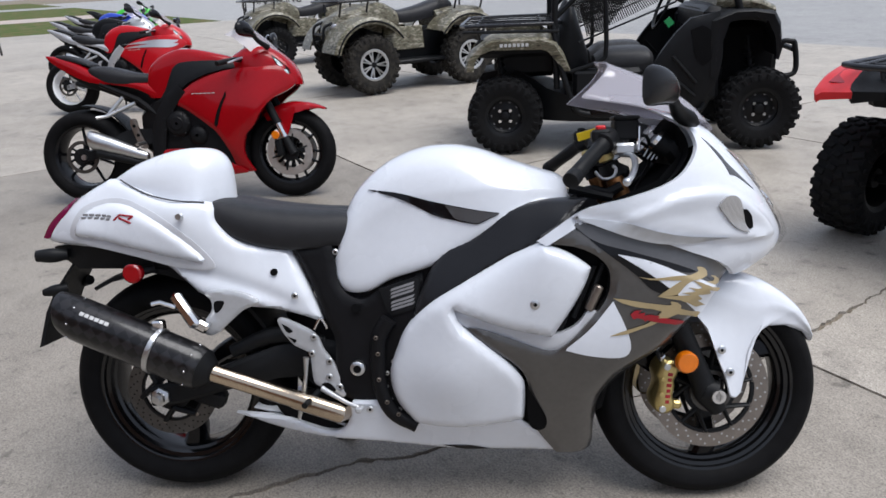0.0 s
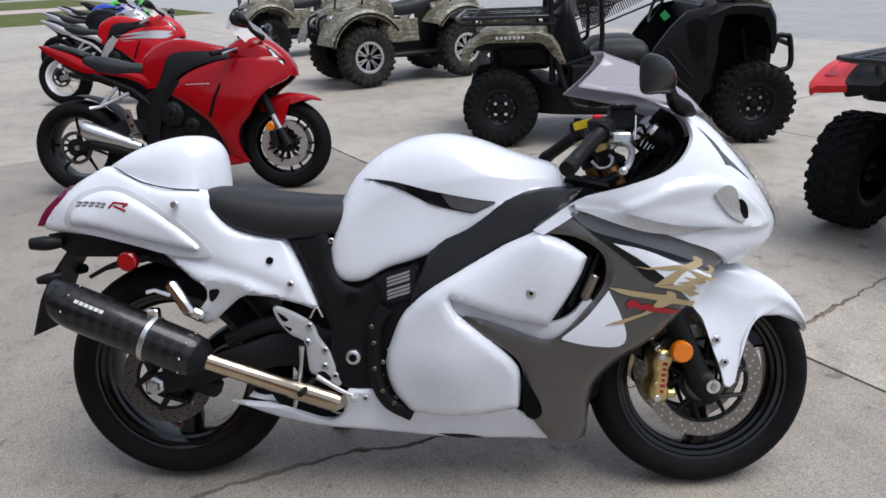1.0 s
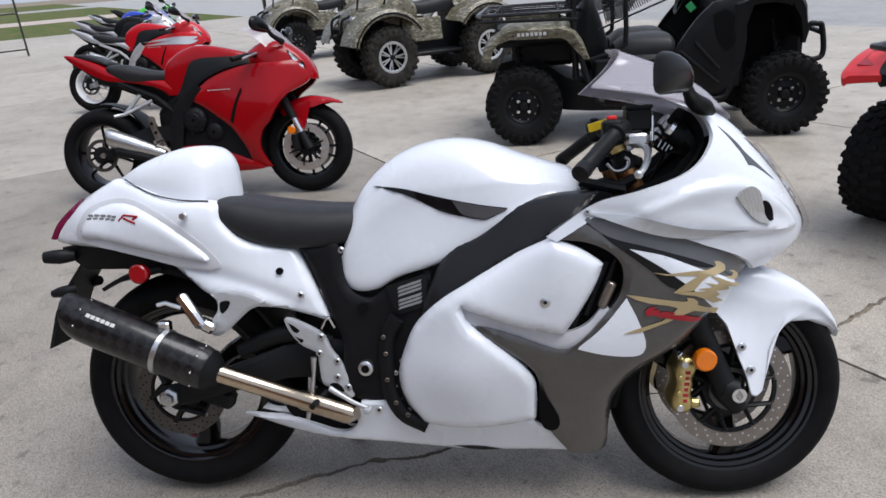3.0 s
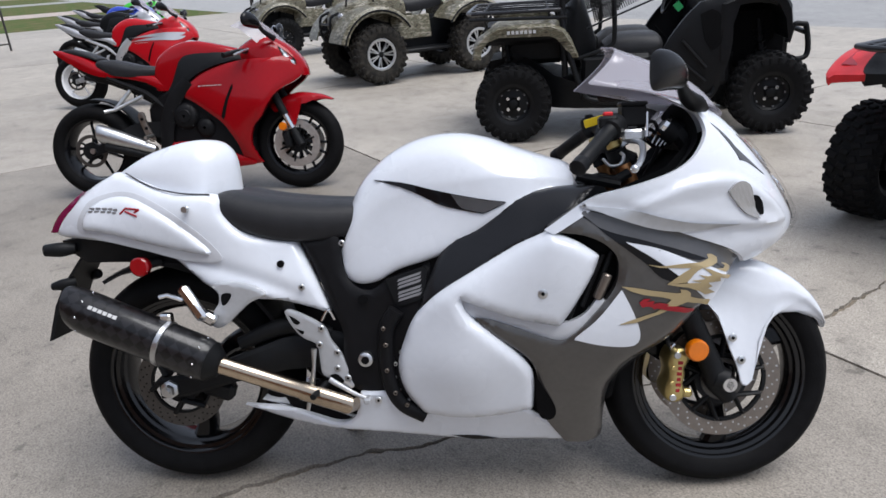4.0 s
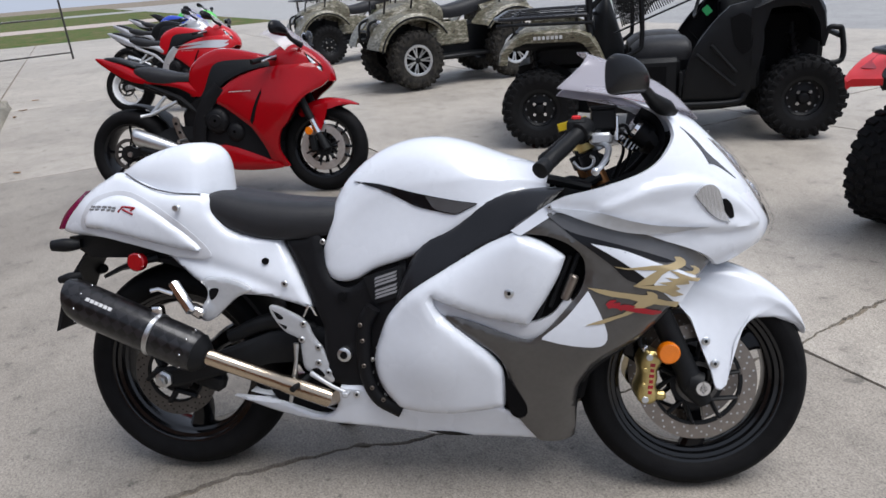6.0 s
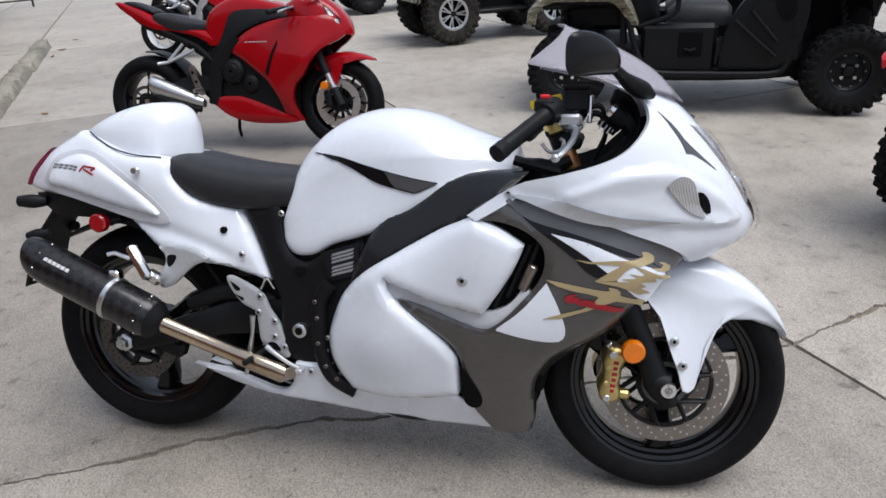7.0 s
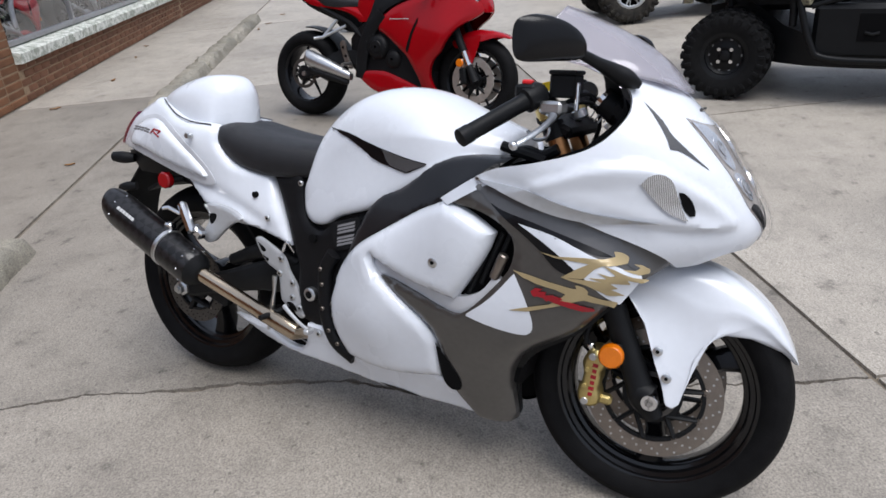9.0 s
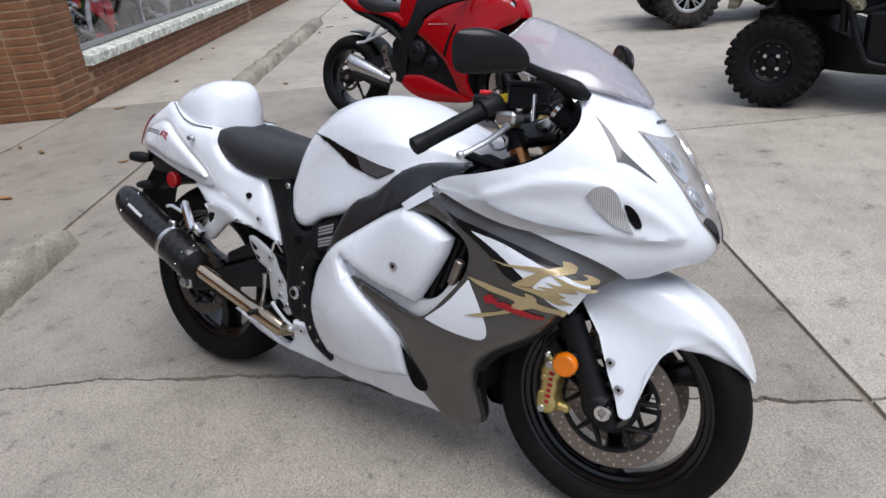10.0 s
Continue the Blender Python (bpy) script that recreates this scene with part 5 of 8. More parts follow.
# -- tail, seat, hump --
tail_width = thin_plate([(-0.27, 0.75, 0.06), (-0.23, 0.8, 0.075), (-0.1, 0.89, 0.09), (-0.17, 0.78, 0.12), (-0.1, 0.75, 0.14), (0.0, 0.8, 0.158), (0.0, 0.86, 0.13), (0.117, 0.804, 0.166), (0.17, 0.83, 0.145), (0.1, 0.68, 0.155), (0.25, 0.73, 0.15), (0.348, 0.645, 0.155), (0.397, 0.591, 0.164), (0.452, 0.531, 0.159), (0.25, 0.6, 0.168), (0.15, 0.56, 0.165), (0.37, 0.7, 0.135)])
TAIL_LINE = [(-0.272, 0.748, 1), (-0.248, 0.79), (-0.177, 0.853), (-0.11, 0.9, 1), (-0.05, 0.885), (0.06, 0.845), (0.177, 0.832), (0.2, 0.78), (0.257, 0.728), (0.376, 0.708, 1), (0.415, 0.629), (0.456, 0.53), (0.452, 0.519), (0.408, 0.535), (0.34, 0.555), (0.25, 0.565), (0.19, 0.58), (0.138, 0.6), (0.096, 0.636), (0.026, 0.688), (-0.125, 0.722), (-0.248, 0.733)]


def scoop(x, z):
    """A hollow sweeps down and forward under the raised tail panel."""
    d = z - between(x, [-0.2, 0.0, 0.17, 0.3, 0.43], [0.728, 0.7, 0.648, 0.603, 0.548])
    return -0.008 * math.exp(-((d / 0.022) ** 2)) * min(1, max(0, (x + 0.1) / 0.15)) * min(1, max(0, (0.45 - x) / 0.1))


tl = both("tail_cowl", panel(TAIL_LINE, tail_width, 0.03, 0.022, 0.009, 0.0, scoop), WHITE, bike, "pearl white tail cowl")
g = Geo()
rings = []
for x, zt, w in ((-0.282, 0.75, 0.035), (-0.268, 0.77, 0.052), (-0.22, 0.82, 0.07), (-0.16, 0.872, 0.088), (-0.1, 0.9, 0.088), (0.0, 0.885, 0.1), (0.12, 0.85, 0.12), (0.2, 0.8, 0.12), (0.38, 0.7, 0.11)):
    zb = 0.72 if x > -0.25 else 0.735
    rings.append([(x, -w, zb), (x, -w, zt - 0.02), (x, -w * 0.6, zt - 0.002), (x, 0, zt + 0.004), (x, w * 0.6, zt - 0.002), (x, w, zt - 0.02), (x, w, zb), (x, 0, zb - 0.01)])
part("tail_core", g.skin([r for r in curve(np.array(rings).reshape(len(rings), -1), 30).reshape(30, 8, 3)]), WHITE, bike)
both("tail_light", panel([(-0.276, 0.745, 1), (-0.25, 0.79), (-0.18, 0.854, 1), (-0.198, 0.82), (-0.235, 0.775), (-0.256, 0.742, 1)], tail_width, 0.02, 0.004, 0.012, 0.002), TAIL_LENS, bike, "dark red tail light")
both("tail_border", panel([(-0.187, 0.752), (-0.178, 0.8), (-0.15, 0.835), (-0.09, 0.852), (-0.02, 0.842), (0.07, 0.798), (0.15, 0.728), (0.19, 0.668), (0.1, 0.668), (-0.013, 0.7), (-0.133, 0.728)], tail_width, 0.004, 0.002, 0.008, 0.003), PALE_SILVER, tl[0], "silver border line")
tp = both("tail_panel", panel([(-0.174, 0.757), (-0.165, 0.8), (-0.14, 0.826), (-0.09, 0.841), (-0.025, 0.831), (0.058, 0.789), (0.135, 0.725), (0.168, 0.683), (0.105, 0.69), (-0.013, 0.72), (-0.133, 0.748)], tail_width, 0.012, 0.024, 0.008, 0.018), WHITE, tl[0], "raised white tail panel")
for k, (x0, z0) in enumerate(((-0.14, 0.812), (-0.125, 0.812), (-0.11, 0.811), (-0.095, 0.81), (-0.08, 0.808))):
    for r in range(2):
        part("badge_bar", Geo().box((x0 - 0.004 * r, -tail_width(x0, z0) - 0.0205, z0 - r * 0.008), (0.011, 0.002, 0.006), pose(0, 0, 0, 0, 4, 0), 0.0006), GREY_INK, tp[0])
for p, q in (((-0.066, 0.797), (-0.05, 0.811)), ((-0.05, 0.811), (-0.008, 0.807)), ((-0.008, 0.807), (-0.022, 0.8)), ((-0.05, 0.803), (-0.014, 0.79))):
    a, b = [np.array([x, -tail_width(x, z) - 0.018, z]) for x, z in (p, q)]
    part("badge_stroke", Geo().tube([a, b], 0.003, 6), RED_INK, tp[0])
bolt(tl[0], (0.117, -0.172, 0.804), 0.008)
part("strap_hook", Geo().tube([(0.117, -0.166, 0.804), (0.117, -0.18, 0.804), (0.117, -0.182, 0.804), (0.117, -0.188, 0.804)], [0.005, 0.005, 0.009, 0.008], 12), ALU, tl[0])
part("side_hole", Geo().tube([(0.343, -0.152, 0.652), (0.343, -0.162, 0.652)], 0.009, 12), DARK, tl[0])
bolt(tl[0], (0.397, -0.172, 0.592), 0.009)

g = Geo()
HUMP = [(-0.13, 0.888, 0.03, 0.88), (-0.1, 0.911, 0.062, 0.872), (-0.04, 0.942, 0.092, 0.853), (0.04, 0.966, 0.106, 0.838), (0.1, 0.975, 0.112, 0.826), (0.145, 0.972, 0.113, 0.82), (0.175, 0.957, 0.111, 0.815), (0.195, 0.928, 0.108, 0.812), (0.203, 0.88, 0.104, 0.81), (0.206, 0.815, 0.1, 0.805)]
rings = []
for x, zt, w, zb in HUMP:
    half = [(0, zt), (0.45 * w, zt - 0.004), (0.8 * w, zt - 0.22 * (zt - zb)), (0.97 * w, zt - 0.55 * (zt - zb)), (1.02 * w, zb)]
    line = curve(half, 14)
    bow = 0.06 * min(1, max(0, (x + 0.05) / 0.24)) ** 1.5
    rings.append([(x - bow * (a / w) ** 2, -a, b) for a, b in line[::-1]] + [(x - bow * (a / w) ** 2, a, b) for a, b in line[1:]])
g.skin([r for r in curve(np.array(rings).reshape(len(rings), -1), 36).reshape(36, -1, 3)])
hump = part("seat_hump", g, WHITE, bike, "white single-seat hump", 60)
SEAM = [(-0.074, 0.896), (-0.036, 0.878), (0.012, 0.859), (0.06, 0.847), (0.108, 0.839), (0.168, 0.834)]
for s in (-1, 1):
    line = [(x, s * (tail_width(x, z) - 0.009), z + 0.002) for x, z in SEAM]
    part("seam", Geo().tube(line, 0.0022, 6, 40), STRIPE, hump)
g = Geo()
SEAT = [(0.138, 0.814, 0.09, 0.805), (0.152, 0.832, 0.12, 0.792), (0.2, 0.842, 0.137, 0.756), (0.27, 0.828, 0.147, 0.726), (0.35, 0.815, 0.15, 0.708), (0.44, 0.806, 0.145, 0.706), (0.5, 0.803, 0.134, 0.712), (0.545, 0.798, 0.12, 0.722), (0.563, 0.785, 0.104, 0.735), (0.568, 0.77, 0.09, 0.748)]
rings = []
for x, zt, w, zb in SEAT:
    h = zt - zb
    half = [(0, zt - 0.005), (0.4 * w, zt - 0.002), (0.72 * w, zt - 0.007), (0.92 * w, zt - 0.22 * h), (1.01 * w, zt - 0.52 * h), (0.99 * w, zt - 0.82 * h), (0.9 * w, zb), (0.6 * w, zb)]
    line = curve(half, 18)
    rings.append([(x, -a, b) for a, b in line[::-1]] + [(x, a, b) for a, b in line[1:]])
g.skin([r for r in curve(np.array(rings).reshape(len(rings), -1), 40).reshape(40, -1, 3)])
part("seat", g, VINYL, bike, "black vinyl rider seat", 60)

# -- under the tail --
g = Geo()
rings = [[(x, -w, zt), (x, -w * 0.9, zb), (x, w * 0.9, zb), (x, w, zt)] for x, w, zt, zb in ((-0.3, 0.05, 0.72, 0.7), (-0.22, 0.085, 0.728, 0.66), (-0.1, 0.1, 0.72, 0.66), (0.02, 0.1, 0.69, 0.64), (0.2, 0.1, 0.66, 0.58))]
g.skin(rings)
under = part("under_tail", g, SATIN, bike, "black plastic under-tail")
part("plate_holder", Geo().skin([[(x, -w, z), (x, w, z), (x + 0.012, w, z + 0.004), (x + 0.012, -w, z + 0.004)] for x, w, z in ((-0.235, 0.06, 0.69), (-0.3, 0.075, 0.6), (-0.33, 0.08, 0.54), (-0.36, 0.085, 0.44))]), SATIN, under)
for s in (-1, 1):
    part("rear_signal", Geo().tube([(-0.25, s * 0.075, 0.7), (-0.285, s * 0.09, 0.7), (-0.325, s * 0.098, 0.7)], [0.014, 0.02, 0.016], 12, 8), SATIN, under)
    part("lamp_stub", Geo().tube([(-0.27, s * 0.06, 0.605), (-0.3, s * 0.075, 0.6), (-0.33, s * 0.08, 0.595)], [0.014, 0.016, 0.01], 12, 8), SATIN, under)
    part("side_reflector", Geo().tube([(-0.04, s * 0.13, 0.654), (-0.04, s * 0.148, 0.654), (-0.04, s * 0.152, 0.654)], [0.026, 0.026, 0.022], 24), RED_LENS, under, "round red side reflector")
    part("reflector_stay", Geo().tube([(-0.04, s * 0.13, 0.654), (0.0, s * 0.1, 0.66)], 0.012, 10), SATIN, under)

# -- swing arm, hugger, chain --
for s in (-1, 1):
    g = Geo()
    rings = []
    for x, z, h, y, d in ((-0.03, 0.31, 0.028, 0.125, 0.016), (0.05, 0.32, 0.03, 0.125, 0.018), (0.18, 0.36, 0.035, 0.12, 0.02), (0.32, 0.4, 0.045, 0.11, 0.022), (0.45, 0.41, 0.05, 0.1, 0.025), (0.54, 0.405, 0.045, 0.1, 0.025)):
        rings.append([(x, s * (y + d), z - h * 0.7), (x, s * (y + d), z + h * 0.7), (x, s * (y + d * 0.5), z + h), (x, s * (y - d * 0.5), z + h), (x, s * (y - d), z + h * 0.7), (x, s * (y - d), z - h * 0.7), (x, s * (y - d * 0.5), z - h), (x, s * (y + d * 0.5), z - h)])
    arm = part("swing_arm", g.skin(rings), SATIN, bike, "black swing arm")
    g = Geo()
    g.tube([(0.2, s * 0.115, 0.43), (0.33, s * 0.11, 0.475), (0.45, s * 0.1, 0.45)], [0.018, 0.024, 0.02], 10, 12)
    part("brace", g, SATIN, arm)
    g = Geo()
    g.tube([(-0.0, s * 0.14, 0.312), (0, s * 0.15, 0.312), (0, s * 0.156, 0.312), (0, s * 0.17, 0.312)], [0.026, 0.026, 0.018, 0.017], 6 if s < 0 else 16)
    g.cyl((0, s * 0.165, 0.312), (0, s * 0.178, 0.312), 0.009, 14)
    part("axle_nut", g, ALU, arm)
g = Geo()
g.lathe([(-0.1, 0.345), (-0.06, 0.35), (0, 0.352), (0.06, 0.35), (0.1, 0.345), (0.1, 0.335), (0, 0.342), (-0.1, 0.335)], (0, 0, 0.312), 26, arc=(0.35, 2.1))
part("hugger", g, SATIN, bike, "black rear tyre hugger")
g = Geo()
g.box((0.12, -0.095, 0.3), (0.09, 0.05, 0.05), pose(0, 0, 0, 0, 20, 0), 0.01)
part("rear_caliper", g, SATIN, bike)
g = Geo()
for k in range(34):
    x = 0.04 + 0.46 * k / 33
    g.box((x, 0.075, 0.27 + 0.05 * k / 33), (0.011, 0.012, 0.012), bevel=0.002)
    g.box((x, 0.075, 0.36 + 0.02 * k / 33), (0.011, 0.012, 0.012), bevel=0.002)
part("drive_chain", g, STEEL, bike)
g = Geo()
g.tube([(0.24, 0.0, 0.33), (0.3, 0, 0.5)], 0.028, 14)
part("shock_absorber", g, SATIN, bike)

# -- exhaust --
def along(a, b, t):
    return np.array(a) + (np.array(b) - np.array(a)) * t


MR, MF = (-0.205, -0.213, 0.568), (0.178, -0.245, 0.411)
prof = [(0.0, 0.045), (0.004, 0.05), (0.03, 0.054), (0.1, 0.058), (0.16, 0.0585), (0.9, 0.0585), (0.96, 0.053), (1.0, 0.04), (1.02, 0.026)]
SLANT = [0.4, 0.4, 0.36, 0.2, 0.08, 0, 0, 0, 0]
axis_x = (np.array(MF) - np.array(MR)) / np.linalg.norm(np.array(MF) - np.array(MR))
side_y = np.cross(axis_x, (0, 0, 1))
side_y /= np.linalg.norm(side_y)
up_z = np.cross(side_y, axis_x)
rings = []
for (t, r), k in zip(prof, SLANT):
    ring = []
    for a in np.linspace(0, 2 * math.pi, 32, endpoint=False):
        p = along(MR, MF, t) + r * (math.cos(a) * up_z + math.sin(a) * side_y)
        ring.append(p - axis_x * k * r * math.cos(a))
    rings.append(ring)
muf = part("muffler", Geo().skin(rings), CARBON, bike, "carbon fibre exhaust muffler", 30)
d = along((0, 0, 0), np.array(MF) - np.array(MR), 1 / np.linalg.norm(np.array(MF) - np.array(MR)))
part("muffler_tip", Geo().tube([along(MR, MF, -0.012), along(MR, MF, 0.03)], [0.024, 0.026], 20), DARK, muf)
part("front_band", Geo().tube([along(MR, MF, t) for t in (0.955, 0.96, 1.02, 1.03)], [0.052, 0.055, 0.034, 0.026], 28), SATIN, muf)
for k in range(8):
    a = 2 * math.pi * k / 8
    n1 = np.cross(d, (0, 1, 0))
    n1 /= np.linalg.norm(n1)
    n2 = np.cross(d, n1)
    o = math.cos(a) * n1 + math.sin(a) * n2
    part("rivet", Geo().ball(along(MR, MF, 0.12) + o * 0.0585, 0.003, 8), CHROME, muf)
    part("rivet", Geo().ball(along(MR, MF, 0.9) + o * 0.0585, 0.003, 8), CHROME, muf)
part("clamp", Geo().tube([along(MR, MF, t) for t in (0.628, 0.632, 0.66, 0.664)], [0.0585, 0.0615, 0.0615, 0.0585], 28), ALU, muf, "polished muffler clamp")
part("clamp_lug", Geo().box(along(MR, MF, 0.64) + np.array([0.012, 0.01, 0.062]), (0.03, 0.03, 0.03), bevel=0.005), CHROME, muf)
for r in range(2):
    for k in range(6):
        p = along(MR, MF, 0.2 + 0.033 * k) + np.array([0.004, -0.0462, 0.037 - 0.013 * r])
        part("brand_bar", Geo().box(p, (0.011, 0.002, 0.01 if r == 0 else 0.003), pose(0, 0, 0, -38, 21, 0), 0.0008), PALE_INK, muf)
pipe_a, pipe_b = np.array([0.165, -0.244, 0.416]), np.array([0.5, -0.215, 0.285])
part("exhaust_pipe", Geo().tube([pipe_a, along(pipe_a, pipe_b, 0.3), along(pipe_a, pipe_b, 0.66), along(pipe_a, pipe_b, 0.67), along(pipe_a, pipe_b, 1.0), (0.515, -0.1, 0.26)], [0.023, 0.023, 0.023, 0.025, 0.025, 0.024], 20), TITAN, bike, "bronze-tinted steel link pipe")
# Near-black sheet set in as the shade behind the link pipe.
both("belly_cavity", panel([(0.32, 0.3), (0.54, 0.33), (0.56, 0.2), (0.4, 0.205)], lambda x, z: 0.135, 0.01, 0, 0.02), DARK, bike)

# -- foot rests --
rs = part("rear_set", panel([(0.345, 0.527), (0.361, 0.531), (0.397, 0.515), (0.432, 0.495), (0.449, 0.477), (0.461, 0.446), (0.486, 0.407), (0.504, 0.353), (0.513, 0.322), (0.494, 0.314), (0.466, 0.338), (0.444, 0.346), (0.43, 0.361), (0.426, 0.416), (0.421, 0.439), (0.385, 0.459), (0.358, 0.493)], lambda x, z: 0.172, 0.012, 0.004, 0.007), SILVER_PAINT, bike, "cast alloy foot rest bracket with heel guard")
for pts in ([(0.355, 0.519, 1), (0.374, 0.508), (0.387, 0.496, 1), (0.37, 0.493)], [(0.37, 0.483, 1), (0.395, 0.473, 1), (0.387, 0.464, 1)], [(0.45, 0.352), (0.47, 0.356), (0.487, 0.338), (0.484, 0.33), (0.466, 0.34)]):
    part("cut_out", panel(pts, lambda x, z: 0.1725, 0.003, 0, 0.008), DARK, rs)
for x, z in ((0.439, 0.481), (0.431, 0.437), (0.476, 0.415), (0.473, 0.372), (0.499, 0.345)):
    bolt(rs, (x, -0.172, z), 0.009)
part("foot_peg", Geo().tube([(0.44, -0.17, 0.33), (0.435, -0.2, 0.328), (0.425, -0.27, 0.325)], [0.009, 0.008, 0.008], 12), SATIN, rs)
g = Geo()
g.tube([(0.455, -0.19, 0.346), (0.48, -0.2, 0.334), (0.52, -0.208, 0.313), (0.552, -0.21, 0.299)], [0.008, 0.0065, 0.0055, 0.006], 10, 14)
g.box((0.553, -0.21, 0.296), (0.018, 0.036, 0.016), None, 0.004)
part("brake_pedal", g, SILVER_PAINT, rs)
g = Geo()
g.tube([(0.416, -0.178, 0.428), (0.412, -0.18, 0.38), (0.404, -0.185, 0.327), (0.388, -0.188, 0.262)], [0.008, 0.005, 0.009, 0.005], 10)
part("push_rod", g, ALU, rs)
part("hose", Geo().tube([(0.44, -0.165, 0.5), (0.46, -0.168, 0.53), (0.47, -0.15, 0.5)], 0.004, 8, 12), CHROME, rs)
ps = part("passenger_bracket", panel([(0.165, 0.606), (0.2, 0.613), (0.245, 0.608), (0.285, 0.593), (0.302, 0.575), (0.262, 0.558), (0.225, 0.528), (0.192, 0.5), (0.165, 0.493), (0.142, 0.515), (0.165, 0.54), (0.18, 0.562), (0.18, 0.585)], lambda x, z: 0.19 - 0.05 * max(0, x - 0.2), 0.016, 0.007, 0.007), SILVER_PAINT, bike, "silver-grey passenger foot rest arm")
part("arm_hole", panel([(0.19, 0.582), (0.216, 0.584), (0.206, 0.562), (0.19, 0.553)], lambda x, z: 0.1905, 0.003, 0, 0.006), DARK, ps)
g = Geo()
g.box((0.125, -0.222, 0.568), (0.03, 0.026, 0.105), pose(0, 0, 0, 0, -38, 0) @ pose(0, 0, 0, -15, 0, 0), 0.008)
g.box((0.158, -0.212, 0.528), (0.045, 0.032, 0.03), pose(0, 0, 0, 0, 30, 0), 0.006)
g.tube([(0.1, -0.225, 0.578), (0.068, -0.238, 0.594), (0.048, -0.242, 0.59)], 0.006, 8)
part("passenger_peg", g, CHROME, ps, "folded polished passenger peg")
g = Geo()
g.tube([(0.5, 0.13, 0.24), (0.46, 0.2, 0.12), (0.43, 0.262, 0.058)], [0.013, 0.012, 0.011], 12)
g.box((0.43, 0.262, 0.055), (0.06, 0.035, 0.008), pose(0, 0, 0, 10, 0, 0), 0.002)
part("side_stand", g, SATIN, bike)

# -- fork, caliper, mudguard --
for s in (-1, 1):
    def fork_at(z):
        return np.array([1.445 - (z - 0.299) * 0.43 + 0.012, s * 0.105, z])
    fk = part("fork_leg", Geo().tube([fork_at(0.25) + (0.01, 0, 0), fork_at(0.3), fork_at(0.33), fork_at(0.4), fork_at(0.5)], [0.02, 0.034, 0.03, 0.029, 0.029], 20, 16), SATIN, bike, "black fork slider")
    part("fork_tube", Geo().cyl(fork_at(0.5), fork_at(0.54), 0.021, 20), SATIN, fk)
    part("fork_upper", Geo().cyl(fork_at(0.525), fork_at(0.83), 0.022, 22), COPPER, fk, "bronze upper fork tube")
    part("fork_top", Geo().cyl(fork_at(0.83), fork_at(0.865), 0.022, 20), COPPER, fk)
    part("fork_clamp", Geo().cyl(fork_at(0.865), fork_at(0.9), 0.026, 20), SATIN, fk)
    lug = Geo()
    lug.tube([(FX - 0.03, s * 0.108, 0.31), (FX, s * 0.112, 0.299)], [0.032, 0.034], 16)
    part("axle_clamp", lug, SATIN, fk)
    part("axle_bolt", Geo().tube([(FX, s * 0.12, FZ), (FX, s * 0.14, FZ), (FX, s * 0.146, FZ), (FX, s * 0.146, FZ), (FX, s * 0.138, FZ)], [0.02, 0.02, 0.018, 0.01, 0.009], 20), CHROME, fk)
    part("sensor_ring", Geo().lathe([(s * 0.078, 0.045), (s * 0.078, 0.056), (s * 0.084, 0.056), (s * 0.084, 0.045)], (FX, 0, FZ), 30), DISC_DARK, fk)
    cm = pose(1.342, s * 0.105, 0.325, 0, 6, 0)
    shape = [(-0.016, 0.066), (0.01, 0.07), (0.027, 0.058), (0.026, 0.036), (0.019, 0.02), (0.022, 0.0), (0.019, -0.02), (0.027, -0.04), (0.022, -0.062), (0.0, -0.07), (-0.02, -0.062), (-0.027, -0.035), (-0.021, -0.01), (-0.021, 0.012), (-0.028, 0.036)]
    cal = panel(shape, lambda x, z: 0.036 - 5.0 * (x - 0.002) ** 2, 0.07, 0.014, 0.008)
    cal.box((0.03, 0.004, 0.05), (0.045, 0.03, 0.022), None, 0.006)
    cal.box((0.03, 0.004, -0.05), (0.045, 0.03, 0.022), None, 0.006)
    cal = cal.mirrored() if s > 0 else cal
    cal.turned(cm)
    calp = part("brake_caliper", cal, GOLD, fk, "gold four-piston brake caliper")
    for z in (-0.056, -0.018, 0.022, 0.056):
        p = cm @ Vector((-0.006 if abs(z) > 0.04 else -0.013, s * 0.034, z))
        part("caliper_bolt", Geo().cyl(p, p + Vector((0, s * 0.006, 0)), 0.009 if abs(z) > 0.04 else 0.006, 10, bevel=0.001), ALU if abs(z) > 0.04 else GOLD, calp)
    for k in range(6):
        p = cm @ Vector((0.004, s * 0.0362, -0.036 + 0.0145 * k))
        part("brand_bar", Geo().box(p, (0.013 if k % 2 else 0.01, 0.0015, 0.009), pose(0, 0, 0, 0, 6, 0), 0.0005), RED_INK, calp)
    part("fork_reflector", Geo().tube([(1.385, s * 0.15, 0.397), (1.385, s * 0.168, 0.397), (1.385, s * 0.173, 0.397)], [0.028, 0.028, 0.024], 28), ORANGE, fk, "round amber reflector")
    part("reflector_stay", Geo().tube([(1.385, s * 0.155, 0.397), (1.405, s * 0.11, 0.42)], 0.012, 8), SATIN, fk)
    hose = Geo()
    hose.tube([(1.335, s * 0.11, 0.395), (1.32, s * 0.125, 0.42), (1.33, s * 0.12, 0.46), (1.36, s * 0.11, 0.52)], 0.006, 8, 20)
    part("brake_hose", hose, SATIN, fk)
    part("hose_union", Geo().cyl((1.34, s * 0.115, 0.385), (1.33, s * 0.13, 0.41), 0.009, 10, bevel=0.002), CHROME, fk)

